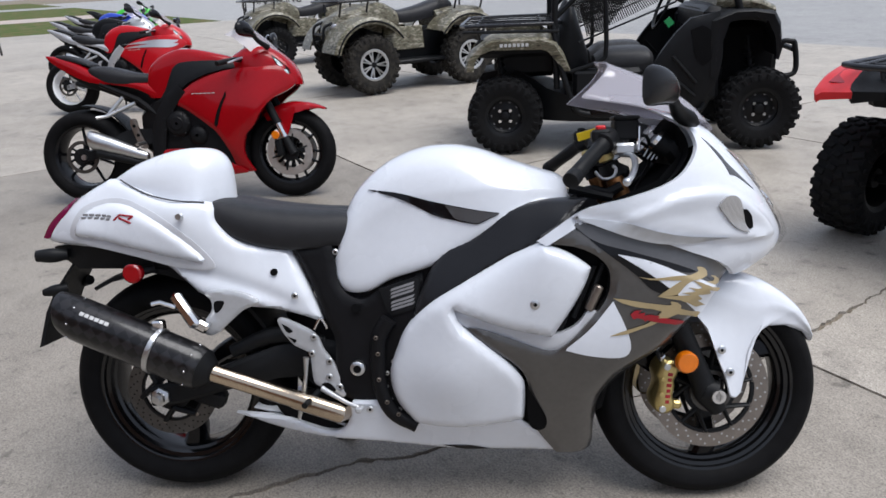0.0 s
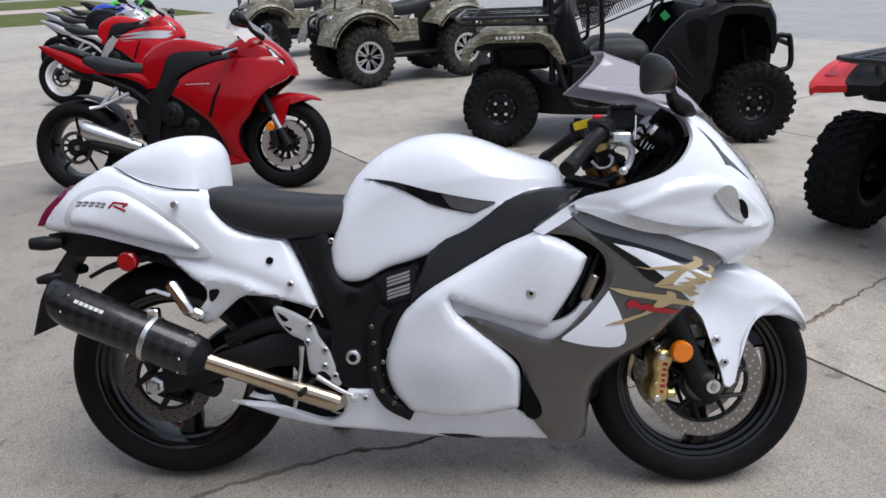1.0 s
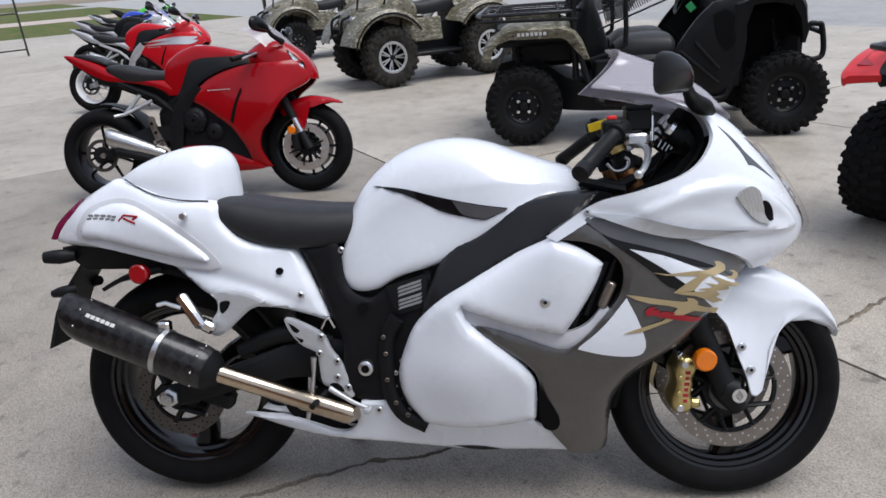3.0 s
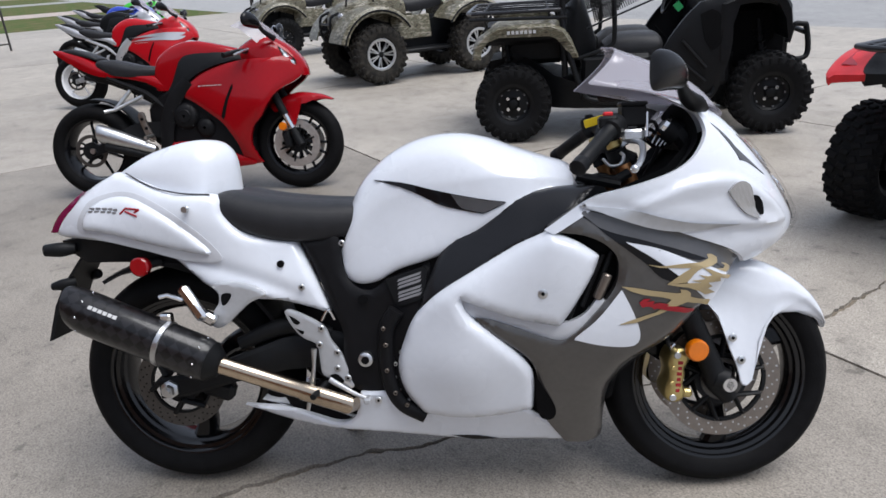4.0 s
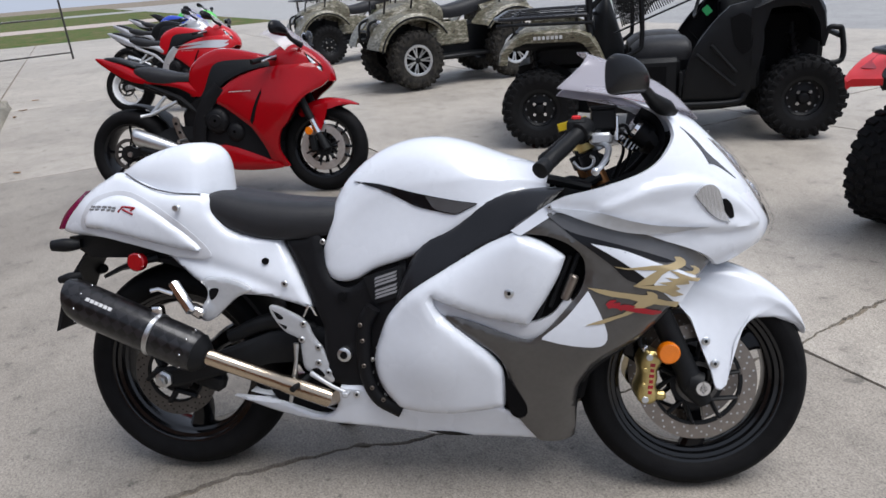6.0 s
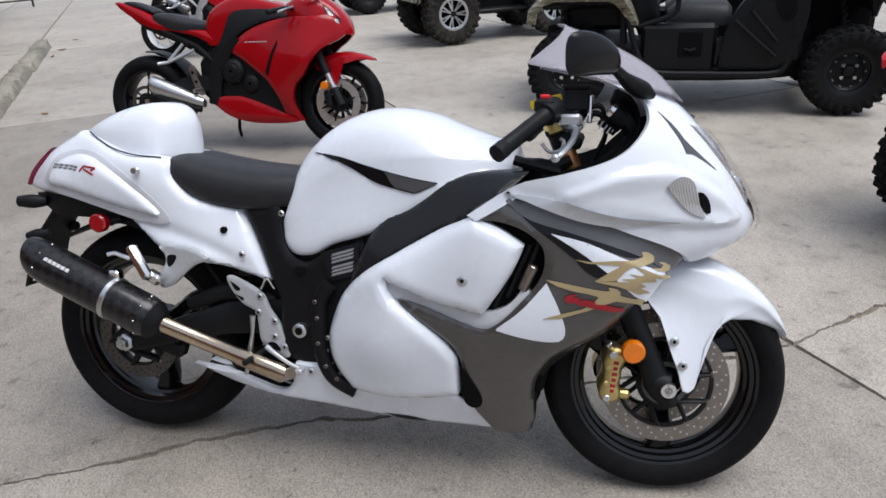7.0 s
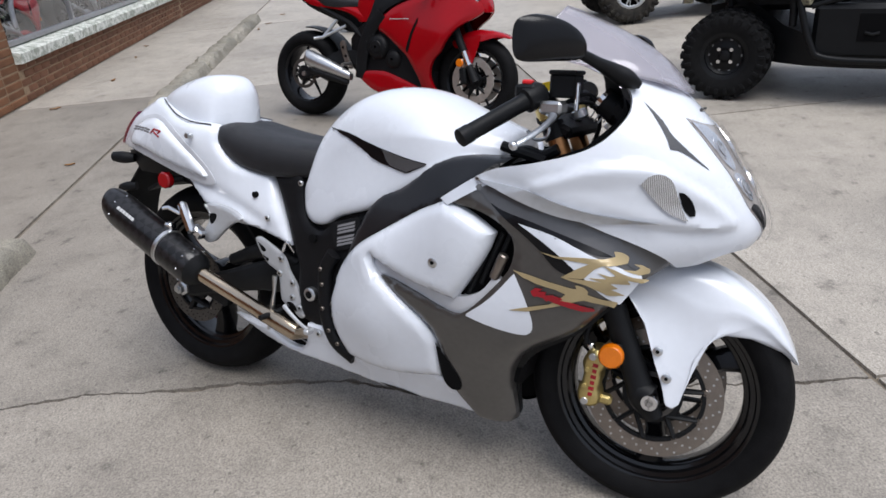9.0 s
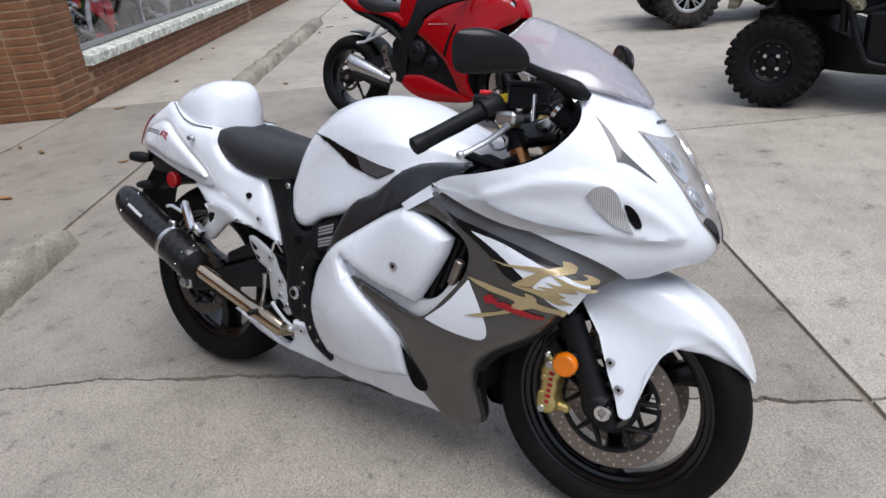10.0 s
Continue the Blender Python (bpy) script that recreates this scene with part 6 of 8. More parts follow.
g = Geo()
rings = []
EDGE = [(20, 1.766, 0.406, 0.015), (25, 1.735, 0.44, 0.05), (32, 1.669, 0.469, 0.085), (42, 1.612, 0.472, 0.1), (50, 1.576, 0.447, 0.112), (57, 1.556, 0.405, 0.12), (63, 1.546, 0.34, 0.124), (67, 1.537, 0.302, 0.126), (71, 1.524, 0.29, 0.128), (76, 1.509, 0.297, 0.132), (83, 1.496, 0.345, 0.133), (92, 1.477, 0.39, 0.134), (112, 1.447, 0.477, 0.13)]
GUARD_WIDTH = [(20, 0.012), (24, 0.045), (31, 0.072), (43, 0.092), (60, 0.1), (112, 0.1)]
for phi in np.linspace(20.5, 112, 56):
    a = radians(phi)
    rt = 0.313 + 0.008 * math.sin((phi - 20) / 92 * math.pi)
    w = between(phi, [q[0] for q in GUARD_WIDTH], [q[1] for q in GUARD_WIDTH])
    ex, ez, ey = [between(phi, [q[0] for q in EDGE], [q[k] for q in EDGE]) for k in (1, 2, 3)]
    tx, tz = FX + rt * math.cos(a), FZ + rt * math.sin(a)
    half = [(0, 0.0), (0.35 * w, 0.0), (0.7 * w, 0.03), (0.9 * w, 0.1), (0.985 * w, 0.2), (w * 0.9 + ey * 0.1, 0.27), (w * 0.75 + ey * 0.25 - 0.002, 0.45), (w * 0.3 + ey * 0.7, 0.75), (ey, 1.0)]
    line = curve(half, 20)
    outer = [(tx + (ex - tx) * d, y, tz + (ez - tz) * d) for y, d in line]
    inner = [(p[0] - 0.004 * math.cos(a), max(0, p[1] - 0.004), p[2] - 0.004 * math.sin(a)) for p in outer]
    rings.append([(x, -y, z) for x, y, z in outer[::-1]] + outer[1:] + inner[::-1] + [(x, -y, z) for x, y, z in inner[1:]])
g.skin(rings)
mg = part("front_mudguard", g, WHITE, bike, "pearl white front mudguard")
for s in (-1, 1):
    bolt(mg, (1.481, s * 0.137, 0.42), 0.011, (0, s, 0))
    bolt(mg, (1.505, s * 0.134, 0.36), 0.011, (0, s, 0))
g = Geo()
g.box((1.19, 0, 0.42), (0.04, 0.34, 0.3), pose(0, 0, 0, 0, 14, 0), 0.01)
part("radiator", g, DARK, bike, "black radiator behind the front wheel")
g = Geo()
g.box((1.3, 0, 0.7), (0.1, 0.3, 0.1), pose(0, 0, 0, 0, 24, 0), 0.02)
part("lower_yoke", g, SATIN, bike)


def stretch_tail(ob):
    """The tail end reaches further back."""
    for v in ob.data.vertices:
        v.co.x -= 0.28 * max(0.0, -0.1 - v.co.x)
    for child in ob.children:
        stretch_tail(child)


for ob in bike.children:
    if ob.name.split(".")[0] in ("tail_cowl", "tail_light"):
        stretch_tail(ob)


# The bodywork tapers slightly towards the ground.
def taper(ob):
    me = ob.data
    co = np.empty(len(me.vertices) * 3, np.float32)
    me.vertices.foreach_get("co", co)
    co = co.reshape(-1, 3)
    co[:, 1] *= np.clip(0.8 + 0.175 * co[:, 2], 0.8, 1.0)
    me.vertices.foreach_set("co", co.ravel())
    me.update()
    for child in ob.children:
        taper(child)


for ob in bike.children:
    if ob.name.split(".")[0] not in ("front_wheel", "rear_wheel"):
        taper(ob)


# The front wheel, fork and mudguard are turned to the left, as the bars are.
STEER = 5.5
axis = Vector((-0.395, 0, 0.919)).normalized()
pivot = Vector((1.17, 0, 0.9))
TURN = Matrix.Translation(Vector((-0.012, -0.006, -0.003))) @ Matrix.Translation(pivot) @ Matrix.Rotation(radians(STEER), 4, axis) @ Matrix.Translation(-pivot)


def steer(ob):
    ob.data.transform(TURN)
    for child in ob.children:
        steer(child)


for ob in bike.children:
    if ob.name.split(".")[0] in ("front_wheel", "fork_leg", "front_mudguard"):
        steer(ob)


# ---- other vehicles ----
BRIGHT_STEEL = mat("bright_disc_steel", (0.55, 0.53, 0.5), 0.36, 0.9, 0, 0.1, 40, 0.1, 300)
RED = mat("red_paint", (0.27, 0.0012, 0.005), 0.2, 0, 0.3, 0.06, 6, spec=0.2)
RED_BRIGHT = mat("bright_red_paint", (0.42, 0.004, 0.01), 0.28, 0, 0.35, 0.06, 6)
BLUE = mat("blue_paint", (0.02, 0.06, 0.45), 0.3, 0, 0.8, 0.06, 6)
GREEN = mat("lime_green_paint", (0.05, 0.5, 0.04), 0.3, 0, 0.8, 0.06, 6)
SILVER = mat("silver_paint", (0.5, 0.5, 0.52), 0.3, 0.5, 0.6, 0.06, 8)
WHITE_RIM = mat("white_rim_paint", (0.75, 0.75, 0.76), 0.35, 0, 0.5, 0.05, 10)
KNOB = mat("knobbly_tyre_rubber", (0.007, 0.007, 0.0075), 0.8, 0, 0, 0.25, 30, 0.3, 200, spec=0.2)
KNOB_DUSTY = mat("dusty_tyre_rubber", (0.015, 0.014, 0.0135), 0.85, 0, 0, 0.3, 18, 0.3, 200, two=(0.035, 0.032, 0.027), spec=0.2)
PLASTIC = mat("matt_black_plastic", (0.0055, 0.006, 0.007), 0.42, 0, 0, 0.15, 20, 0.15, 500, spec=0.24)


RACK = mat("black_enamel_tube", (0.012, 0.012, 0.014), 0.28, 0, 0.3, 0.2, 30)


def camo():
    """Woodland print: leaves and bark in tan, grey-green and dark brown."""
    m = mat("camouflage_print", (0.3, 0.26, 0.2), 0.45, 0, 0.3)
    n, l = m.node_tree.nodes, m.node_tree.links
    tc, a, v, mp = n.new("ShaderNodeTexCoord"), n.new("ShaderNodeTexNoise"), n.new("ShaderNodeTexVoronoi"), n.new("ShaderNodeMapping")
    mp.inputs["Scale"].default_value = (1, 1, 2.6)
    a.inputs["Scale"].default_value, a.inputs["Detail"].default_value, a.inputs["Distortion"].default_value = 9, 8, 1.6
    v.inputs["Scale"].default_value = 26
    mix = n.new("ShaderNodeMath")
    mix.operation, mix.inputs[1].default_value = "MULTIPLY_ADD", 0.25
    r = n.new("ShaderNodeValToRGB")
    e = r.color_ramp.elements
    e[0].position, e[0].color, e[1].position, e[1].color = 0.36, (0.014, 0.012, 0.009, 1), 0.86, (0.3, 0.27, 0.22, 1)
    for p, c in ((0.47, (0.05, 0.044, 0.028)), (0.56, (0.14, 0.12, 0.08)), (0.64, (0.07, 0.072, 0.045)), (0.72, (0.21, 0.19, 0.14))):
        e.new(p).color = (*c, 1)
    l.new(tc.outputs["Object"], mp.inputs[0]), l.new(mp.outputs[0], a.inputs["Vector"]), l.new(mp.outputs[0], v.inputs["Vector"])
    l.new(v.outputs["Distance"], mix.inputs[0]), l.new(a.outputs["Fac"], mix.inputs[2])
    l.new(mix.outputs[0], r.inputs["Fac"]), l.new(r.outputs["Color"], n["Principled BSDF"].inputs["Base Color"])
    return m


CAMO = camo()


def loft(rows, dense=24):
    """Rows of rings with equal counts, smoothed lengthwise."""
    a = np.array(rows, float)
    return Geo().skin([r for r in curve(a.reshape(len(a), -1), dense).reshape(dense, -1, 3)])


def saddle(rows, half, n=12, dense=26):
    """A body lying along x: rows of (x, top, half-width, bottom); half: its profile as (share of width, share of depth)."""
    rings = []
    for x, zt, w, zb in rows:
        line = curve([(a * w, zt - d * (zt - zb)) for a, d in half], n)
        rings.append([(x, -a, b) for a, b in line[::-1]] + [(x, a, b) for a, b in line[1:]])
    return loft(rings, dense)


ROUND = [(0, 0), (0.5, 0.02), (0.85, 0.2), (1, 0.55), (0.98, 1.0)]


def road_wheel(parent, name, cx, cz, radius, half, rim_mat, discs, disc_r=0.15, spokes=6):
    w = part(name, Geo().lathe([(-half * 0.5, 0.012), (-half * 0.5, 0.045), (half * 0.5, 0.045), (half * 0.5, 0.012)], (cx, 0, cz), 20), SATIN, parent)
    rim_r = 0.216
    prof = [(half * math.sin(a * 1.54), radius - (1 - math.cos(a * math.pi / 2)) * (radius - rim_r - 0.02) * 0.82) for a in np.linspace(-1, 1, 13)]
    prof += [(half * 0.9, rim_r + 0.01), (half * 0.76, rim_r - 0.003), (-half * 0.76, rim_r - 0.003), (-half * 0.9, rim_r + 0.01)]
    part("tyre", Geo().lathe(prof, (cx, 0, cz), 56), RUBBER, w)
    hw = half * 0.8
    part("rim", Geo().lathe([(-hw, rim_r + 0.006), (-hw * 0.8, rim_r - 0.006), (0, rim_r - 0.022), (hw * 0.8, rim_r - 0.006), (hw, rim_r + 0.006), (hw * 0.8, rim_r - 0.018), (0, rim_r - 0.034), (-hw * 0.8, rim_r - 0.018)], (cx, 0, cz), 56), rim_mat, w)
    for k in range(spokes):
        a = 2 * math.pi * (k // 2 * 2 + (0.35 if k % 2 else -0.35)) / spokes + 0.3
        b = 2 * math.pi * (k // 2 * 2 + (0.62 if k % 2 else -0.62)) / spokes + 0.3
        part("spoke", Geo().tube([(cx + 0.035 * math.cos(a), 0, cz + 0.035 * math.sin(a)), (cx + (rim_r - 0.025) * math.cos(b), 0, cz + (rim_r - 0.025) * math.sin(b))], [0.013, 0.009], 8), rim_mat, w)
    for y in discs:
        d = part("brake_disc", Geo().lathe([(y - 0.003, disc_r * (0.68 if disc_r > 0.13 else 0.79)), (y - 0.003, disc_r), (y + 0.003, disc_r), (y + 0.003, disc_r * (0.68 if disc_r > 0.13 else 0.79))], (cx, 0, cz), 48), BRIGHT_STEEL if disc_r > 0.13 else DISC_DARK, w)
        g = Geo()
        for k in range(6):
            a = 2 * math.pi * k / 6
            part("carrier_arm", Geo().tube([(cx + 0.03 * math.cos(a), y, cz + 0.03 * math.sin(a)), (cx + disc_r * 0.8 * math.cos(a + 0.3), y, cz + disc_r * 0.8 * math.sin(a + 0.3))], 0.008, 6), SATIN, d)
        g.lathe([(y - 0.005, 0.02), (y - 0.005, 0.06), (y + 0.005, 0.06), (y + 0.005, 0.02)], (cx, 0, cz), 24)
        part("disc_carrier", g, SATIN, d)
    return w


def sport_bike(m, label, paint, tank_paint, tail_paint, rim_rear, rim_front, swing, accent=None):
    """A road sports motorcycle on its side stand: x ahead from the rear axle, y to its left."""
    spar = SILVER if accent else FRAME
    b = thing("motorcycle", m, label, "motorcycle", "motorcycles parked in a row")
    wf = thin_plate([(0.64, 0.6, 0.17), (0.9, 0.72, 0.19), (1.05, 0.8, 0.18), (1.2, 0.6, 0.225), (1.0, 0.45, 0.215), (1.05, 0.3, 0.19), (1.12, 0.17, 0.11), (1.38, 0.8, 0.135), (1.5, 0.74, 0.07), (1.3, 0.66, 0.19)])
    road_wheel(b, "rear_wheel", 0.0, 0.317, 0.317, 0.094, rim_rear, (-0.1,), 0.11)
    road_wheel(b, "front_wheel", 1.41, 0.3, 0.3, 0.06, rim_front, (-0.066, 0.066), 0.155, 12)
    fair = both("side_fairing", panel([(0.647, 0.651, 1), (0.7, 0.703), (0.78, 0.757), (0.88, 0.803), (1.068, 0.848), (1.27, 0.855), (1.36, 0.862, 1), (1.42, 0.815), (1.462, 0.752, 1), (1.41, 0.705), (1.31, 0.648), (1.24, 0.57), (1.19, 0.489), (1.128, 0.42), (1.1, 0.32), (1.118, 0.24), (1.143, 0.182, 1), (1.038, 0.182, 1), (1.03, 0.25), (1.01, 0.33), (0.943, 0.444), (0.892, 0.492), (0.754, 0.594)], wf, 0.03, 0.014, 0.026), paint, b, "glossy side fairing")
    both("belly_pan", panel([(0.478, 0.332, 1), (0.6, 0.352), (0.725, 0.351, 1), (0.8, 0.328), (0.94, 0.275), (1.08, 0.215, 1), (1.12, 0.18, 1), (0.98, 0.17), (0.778, 0.178), (0.62, 0.225)], lambda x, z: 0.17 - 0.25 * max(0, 0.22 - z), 0.03, 0.012, 0.03), paint, b)
    both("fairing_slit", panel([(1.022, 0.705, 1), (1.034, 0.697, 1), (0.99, 0.6), (0.95, 0.478, 1), (0.928, 0.49, 1), (0.968, 0.6)], wf, 0.004, 0, 0.03, 0.004), DARK, fair[0])
    for k in range(6):
        x = 0.8 + 0.028 * k
        part("brand_bar", Geo().box((x, -wf(x, 0.7) - 0.003, 0.7), (0.02, 0.002, 0.005), None, 0.0008), PALE_INK, fair[0])
    if accent is not None:
        for z0 in (0.74, 0.7):
            both("accent_stripe", panel([(0.72, z0 + 0.02, 1), (1.1, z0 + 0.06), (1.4, z0 + 0.055, 1), (1.3, z0 + 0.01), (1.05, z0 + 0.02)], wf, 0.004, 0, 0.03, 0.005), accent, fair[0])
    COWL = [(1.06, 0.95, 0.13, 0.82), (1.14, 0.99, 0.155, 0.8), (1.24, 1.0, 0.15, 0.78), (1.34, 0.955, 0.13, 0.76), (1.42, 0.885, 0.102, 0.745), (1.462, 0.825, 0.065, 0.738), (1.482, 0.77, 0.02, 0.74)]
    nz = part("front_cowl", saddle(COWL, ROUND), paint, b)

    def cowl_side(x, z):
        zt, w, zb = [between(x, [r[0] for r in COWL], [r[q] for r in COWL]) for q in (1, 2, 3)]
        return w * between((zt - z) / (zt - zb), [0, 0.05, 0.2, 0.55, 1.0], [0.35, 0.6, 0.87, 1.0, 0.98])

    for s in (-1, 1):
        eye = panel([(1.315, 0.93, 1), (1.36, 0.895), (1.41, 0.85), (1.445, 0.8), (1.452, 0.768, 1), (1.405, 0.775), (1.37, 0.83), (1.34, 0.88)], cowl_side, 0.006, 0, 0.014, 0.004)
        hl = part("headlight", eye if s < 0 else eye.mirrored(), DARK, nz, "slanted dark headlight with bright reflectors")
        for shape in ([(1.33, 0.913, 1), (1.366, 0.88), (1.39, 0.852, 1), (1.362, 0.855, 1)], [(1.385, 0.835, 1), (1.412, 0.83), (1.425, 0.79, 1), (1.405, 0.785, 1)]):
            bright = panel(shape, cowl_side, 0.004, 0, 0.01, 0.007)
            part("reflector", bright if s < 0 else bright.mirrored(), LENS, hl)
        shell = loft([[(1.215 + dx + a * math.cos(q), s * y, 1.07 + dz + h * math.sin(q)) for q in np.linspace(0, 2 * math.pi, 14, endpoint=False)] for y, dx, dz, a, h in ((0.225, 0.03, -0.03, 0.01, 0.012), (0.25, 0.02, -0.015, 0.024, 0.032), (0.3, 0.005, 0, 0.03, 0.046), (0.35, -0.008, 0.002, 0.028, 0.045), (0.38, -0.015, 0, 0.02, 0.034), (0.392, -0.018, -0.002, 0.008, 0.014))], 16)
        mr = part("mirror", shell, MIRROR_BLACK, b)
        part("mirror_stem", Geo().tube([(1.245, s * 0.235, 1.045), (1.26, s * 0.19, 1.01), (1.3, s * 0.12, 0.975)], [0.014, 0.014, 0.02], 8, 10), SATIN, mr)
        part("mirror_glass", Geo().ball((1.182, s * 0.315, 1.07), (0.008, 0.062, 0.036), 14), CHROME, mr)
        fk = part("fork_leg", Geo().tube([(1.41, s * 0.1, 0.29), (1.39, s * 0.1, 0.33), (1.36, s * 0.1, 0.4)], [0.03, 0.028, 0.024], 12), SATIN, b)
        part("fork_slider", Geo().cyl((1.36, s * 0.1, 0.4), (1.315, s * 0.1, 0.5), 0.021, 14), CHROME, fk)
        part("fork_upper", Geo().cyl((1.318, s * 0.1, 0.49), (1.13, s * 0.1, 0.93), 0.027, 14), SATIN, fk)
        part("fork_reflector", Geo().cyl((1.306, s * 0.125, 0.416), (1.306, s * 0.14, 0.416), 0.027, 18, bevel=0.003), ORANGE, fk)
        part("brake_caliper", Geo().box((1.32, s * 0.095, 0.33), (0.05, 0.05, 0.11), pose(0, 0, 0, 0, -10, 0), 0.012), SATIN, fk)
        bar = part("handlebar", Geo().tube([(1.13, s * 0.12, 0.9), (1.1, s * 0.2, 0.9), (1.03, s * 0.33, 0.87)], [0.014, 0.016, 0.017], 10, 8), SATIN, b)
        part("lever", Geo().tube([(1.15, s * 0.2, 0.91), (1.13, s * 0.28, 0.89), (1.1, s * 0.33, 0.87)], 0.007, 8, 8), ALU, bar)
    ws = []
    for x, z, w in ((1.1, 1.13, 0.06), (1.17, 1.11, 0.1), (1.26, 1.04, 0.125), (1.34, 0.96, 0.11), (1.38, 0.91, 0.07)):
        ws.append([(x - 0.1 * abs(q) ** 2, w * 1.15 * q, z - 0.06 * q * q) for q in np.linspace(-1, 1, 11)])
    part("windscreen", Geo().skin(ws, closed=False), SCREEN, b, "clear grey windscreen")
    part("fuel_tank", saddle([(0.468, 0.79, 0.1, 0.71), (0.487, 0.88, 0.115, 0.69), (0.53, 0.93, 0.125, 0.685), (0.6, 0.972, 0.132, 0.69), (0.71, 1.0, 0.138, 0.74), (0.82, 0.988, 0.138, 0.78), (0.93, 0.962, 0.132, 0.82), (1.03, 0.935, 0.118, 0.83), (1.1, 0.903, 0.1, 0.84), (1.18, 0.87, 0.08, 0.84)], [(0, 0), (0.5, 0.008), (0.8, 0.06), (0.95, 0.22), (1, 0.5), (0.98, 1.0)]), tank_paint, b, "glossy fuel tank")
    part("tank_badge", Geo().ball((0.73, -0.09, 0.985), (0.04, 0.012, 0.012), 12), SILVER, b)
    both("side_cover", panel([(0.555, 0.66, 1), (0.605, 0.73), (0.64, 0.81, 1), (0.665, 0.87), (0.711, 0.909, 1), (0.9, 0.908), (1.063, 0.903, 1), (1.11, 0.862, 1), (0.98, 0.842), (0.868, 0.812), (0.751, 0.756), (0.64, 0.65, 1)], thin_plate([(0.6, 0.66, 0.165), (0.65, 0.83, 0.152), (0.77, 0.9, 0.146), (1.03, 0.895, 0.14), (1.17, 0.852, 0.12), (0.83, 0.79, 0.185), (1.0, 0.82, 0.178), (0.7, 0.7, 0.18)]), 0.05, 0.008, 0.022), PLASTIC, b, "black side cover")
    part("seat", saddle([(0.07, 0.895, 0.09, 0.88), (0.1, 0.91, 0.11, 0.85), (0.2, 0.905, 0.125, 0.8), (0.33, 0.87, 0.13, 0.785), (0.46, 0.85, 0.11, 0.79), (0.5, 0.84, 0.09, 0.8)], [(0, 0), (0.6, 0.03), (0.95, 0.3), (1, 0.7), (0.96, 1)]), VINYL, b, "black seat")
    part("tail_cowl", saddle([(-0.25, 0.995, 0.018, 0.982), (-0.2, 0.99, 0.042, 0.945), (-0.1, 0.968, 0.072, 0.885), (0.0, 0.935, 0.098, 0.835), (0.1, 0.885, 0.112, 0.8), (0.25, 0.835, 0.12, 0.782), (0.4, 0.81, 0.124, 0.75), (0.5, 0.79, 0.124, 0.7), (0.57, 0.74, 0.12, 0.68)], ROUND), tail_paint, b, "pointed tail cowl")
    part("pillion_pad", saddle([(-0.17, 0.994, 0.035, 0.975), (-0.08, 0.99, 0.062, 0.955), (0.04, 0.95, 0.082, 0.92), (0.08, 0.925, 0.078, 0.905)], ROUND, 8, 12), VINYL, b)
    part("under_tail", loft([[(x, -w, zt), (x, w, zt), (x, w * 0.8, zb), (x, -w * 0.8, zb)] for x, w, zt, zb in ((-0.16, 0.035, 0.935, 0.915), (0.0, 0.06, 0.85, 0.8), (0.25, 0.075, 0.79, 0.7), (0.5, 0.09, 0.72, 0.56))], 10), PLASTIC, b)
    part("engine", loft([[(x, -w, zl + 0.03), (x, -w, zh - 0.03), (x, -w * 0.7, zh), (x, w * 0.7, zh), (x, w, zh - 0.03), (x, w, zl + 0.03), (x, w * 0.7, zl), (x, -w * 0.7, zl)] for x, w, zl, zh in ((0.4, 0.09, 0.36, 0.6), (0.55, 0.14, 0.25, 0.7), (0.75, 0.15, 0.19, 0.74), (0.95, 0.15, 0.18, 0.74), (1.1, 0.12, 0.2, 0.7))], 12), FRAME, b, "black engine")
    cl = part("clutch_cover", Geo().lathe([(-0.197, 0.01), (-0.196, 0.04), (-0.19, 0.045), (-0.188, 0.062), (-0.178, 0.076), (-0.16, 0.086), (-0.14, 0.09), (-0.14, 0.01)], (0.675, 0, 0.515), 28), FRAME, b)
    part("crank_cover", Geo().lathe([(-0.183, 0.01), (-0.181, 0.03), (-0.174, 0.048), (-0.16, 0.062), (-0.14, 0.07), (-0.14, 0.01)], (0.8, 0, 0.435), 24), FRAME, b)
    for k in range(7):
        a = k * 0.9
        part("screw", Geo().ball((0.675 + 0.083 * math.cos(a), -0.19, 0.515 + 0.083 * math.sin(a)), 0.006, 8), SATIN, cl)
    part("frame_spar", Geo().tube([(0.52, -0.15, 0.3), (0.55, -0.16, 0.48), (0.62, -0.165, 0.63), (0.72, -0.17, 0.74)], [0.045, 0.05, 0.05, 0.04], 10, 14, flat=0.5, up=(0, 1, 0)), spar, b)
    for s in (-1, 1):
        part("subframe", Geo().tube([(0.56, s * 0.12, 0.55), (0.4, s * 0.11, 0.68), (0.15, s * 0.1, 0.79)], 0.018, 8), spar, b)
        part("swing_arm", loft([[(x, s * (0.12 + d), z - h) for d, h in ((0.018, 0.02), (0.018, -hh), (-0.018, -hh), (-0.018, 0.02))] for x, z, hh in ((-0.03, 0.3, 0.03), (0.1, 0.33, 0.045), (0.3, 0.4, 0.08), (0.5, 0.41, 0.08))], 12), swing, b)
        part("axle_nut", Geo().cyl((0, s * 0.135, 0.317), (0, s * 0.155, 0.317), 0.018, 8), ALU, b)
    part("hugger", Geo().lathe([(-0.09, 0.34), (0, 0.35), (0.09, 0.34), (0.09, 0.332), (0, 0.34), (-0.09, 0.332)], (0, 0, 0.317), 18, arc=(0.3, 1.6)), PLASTIC, b)
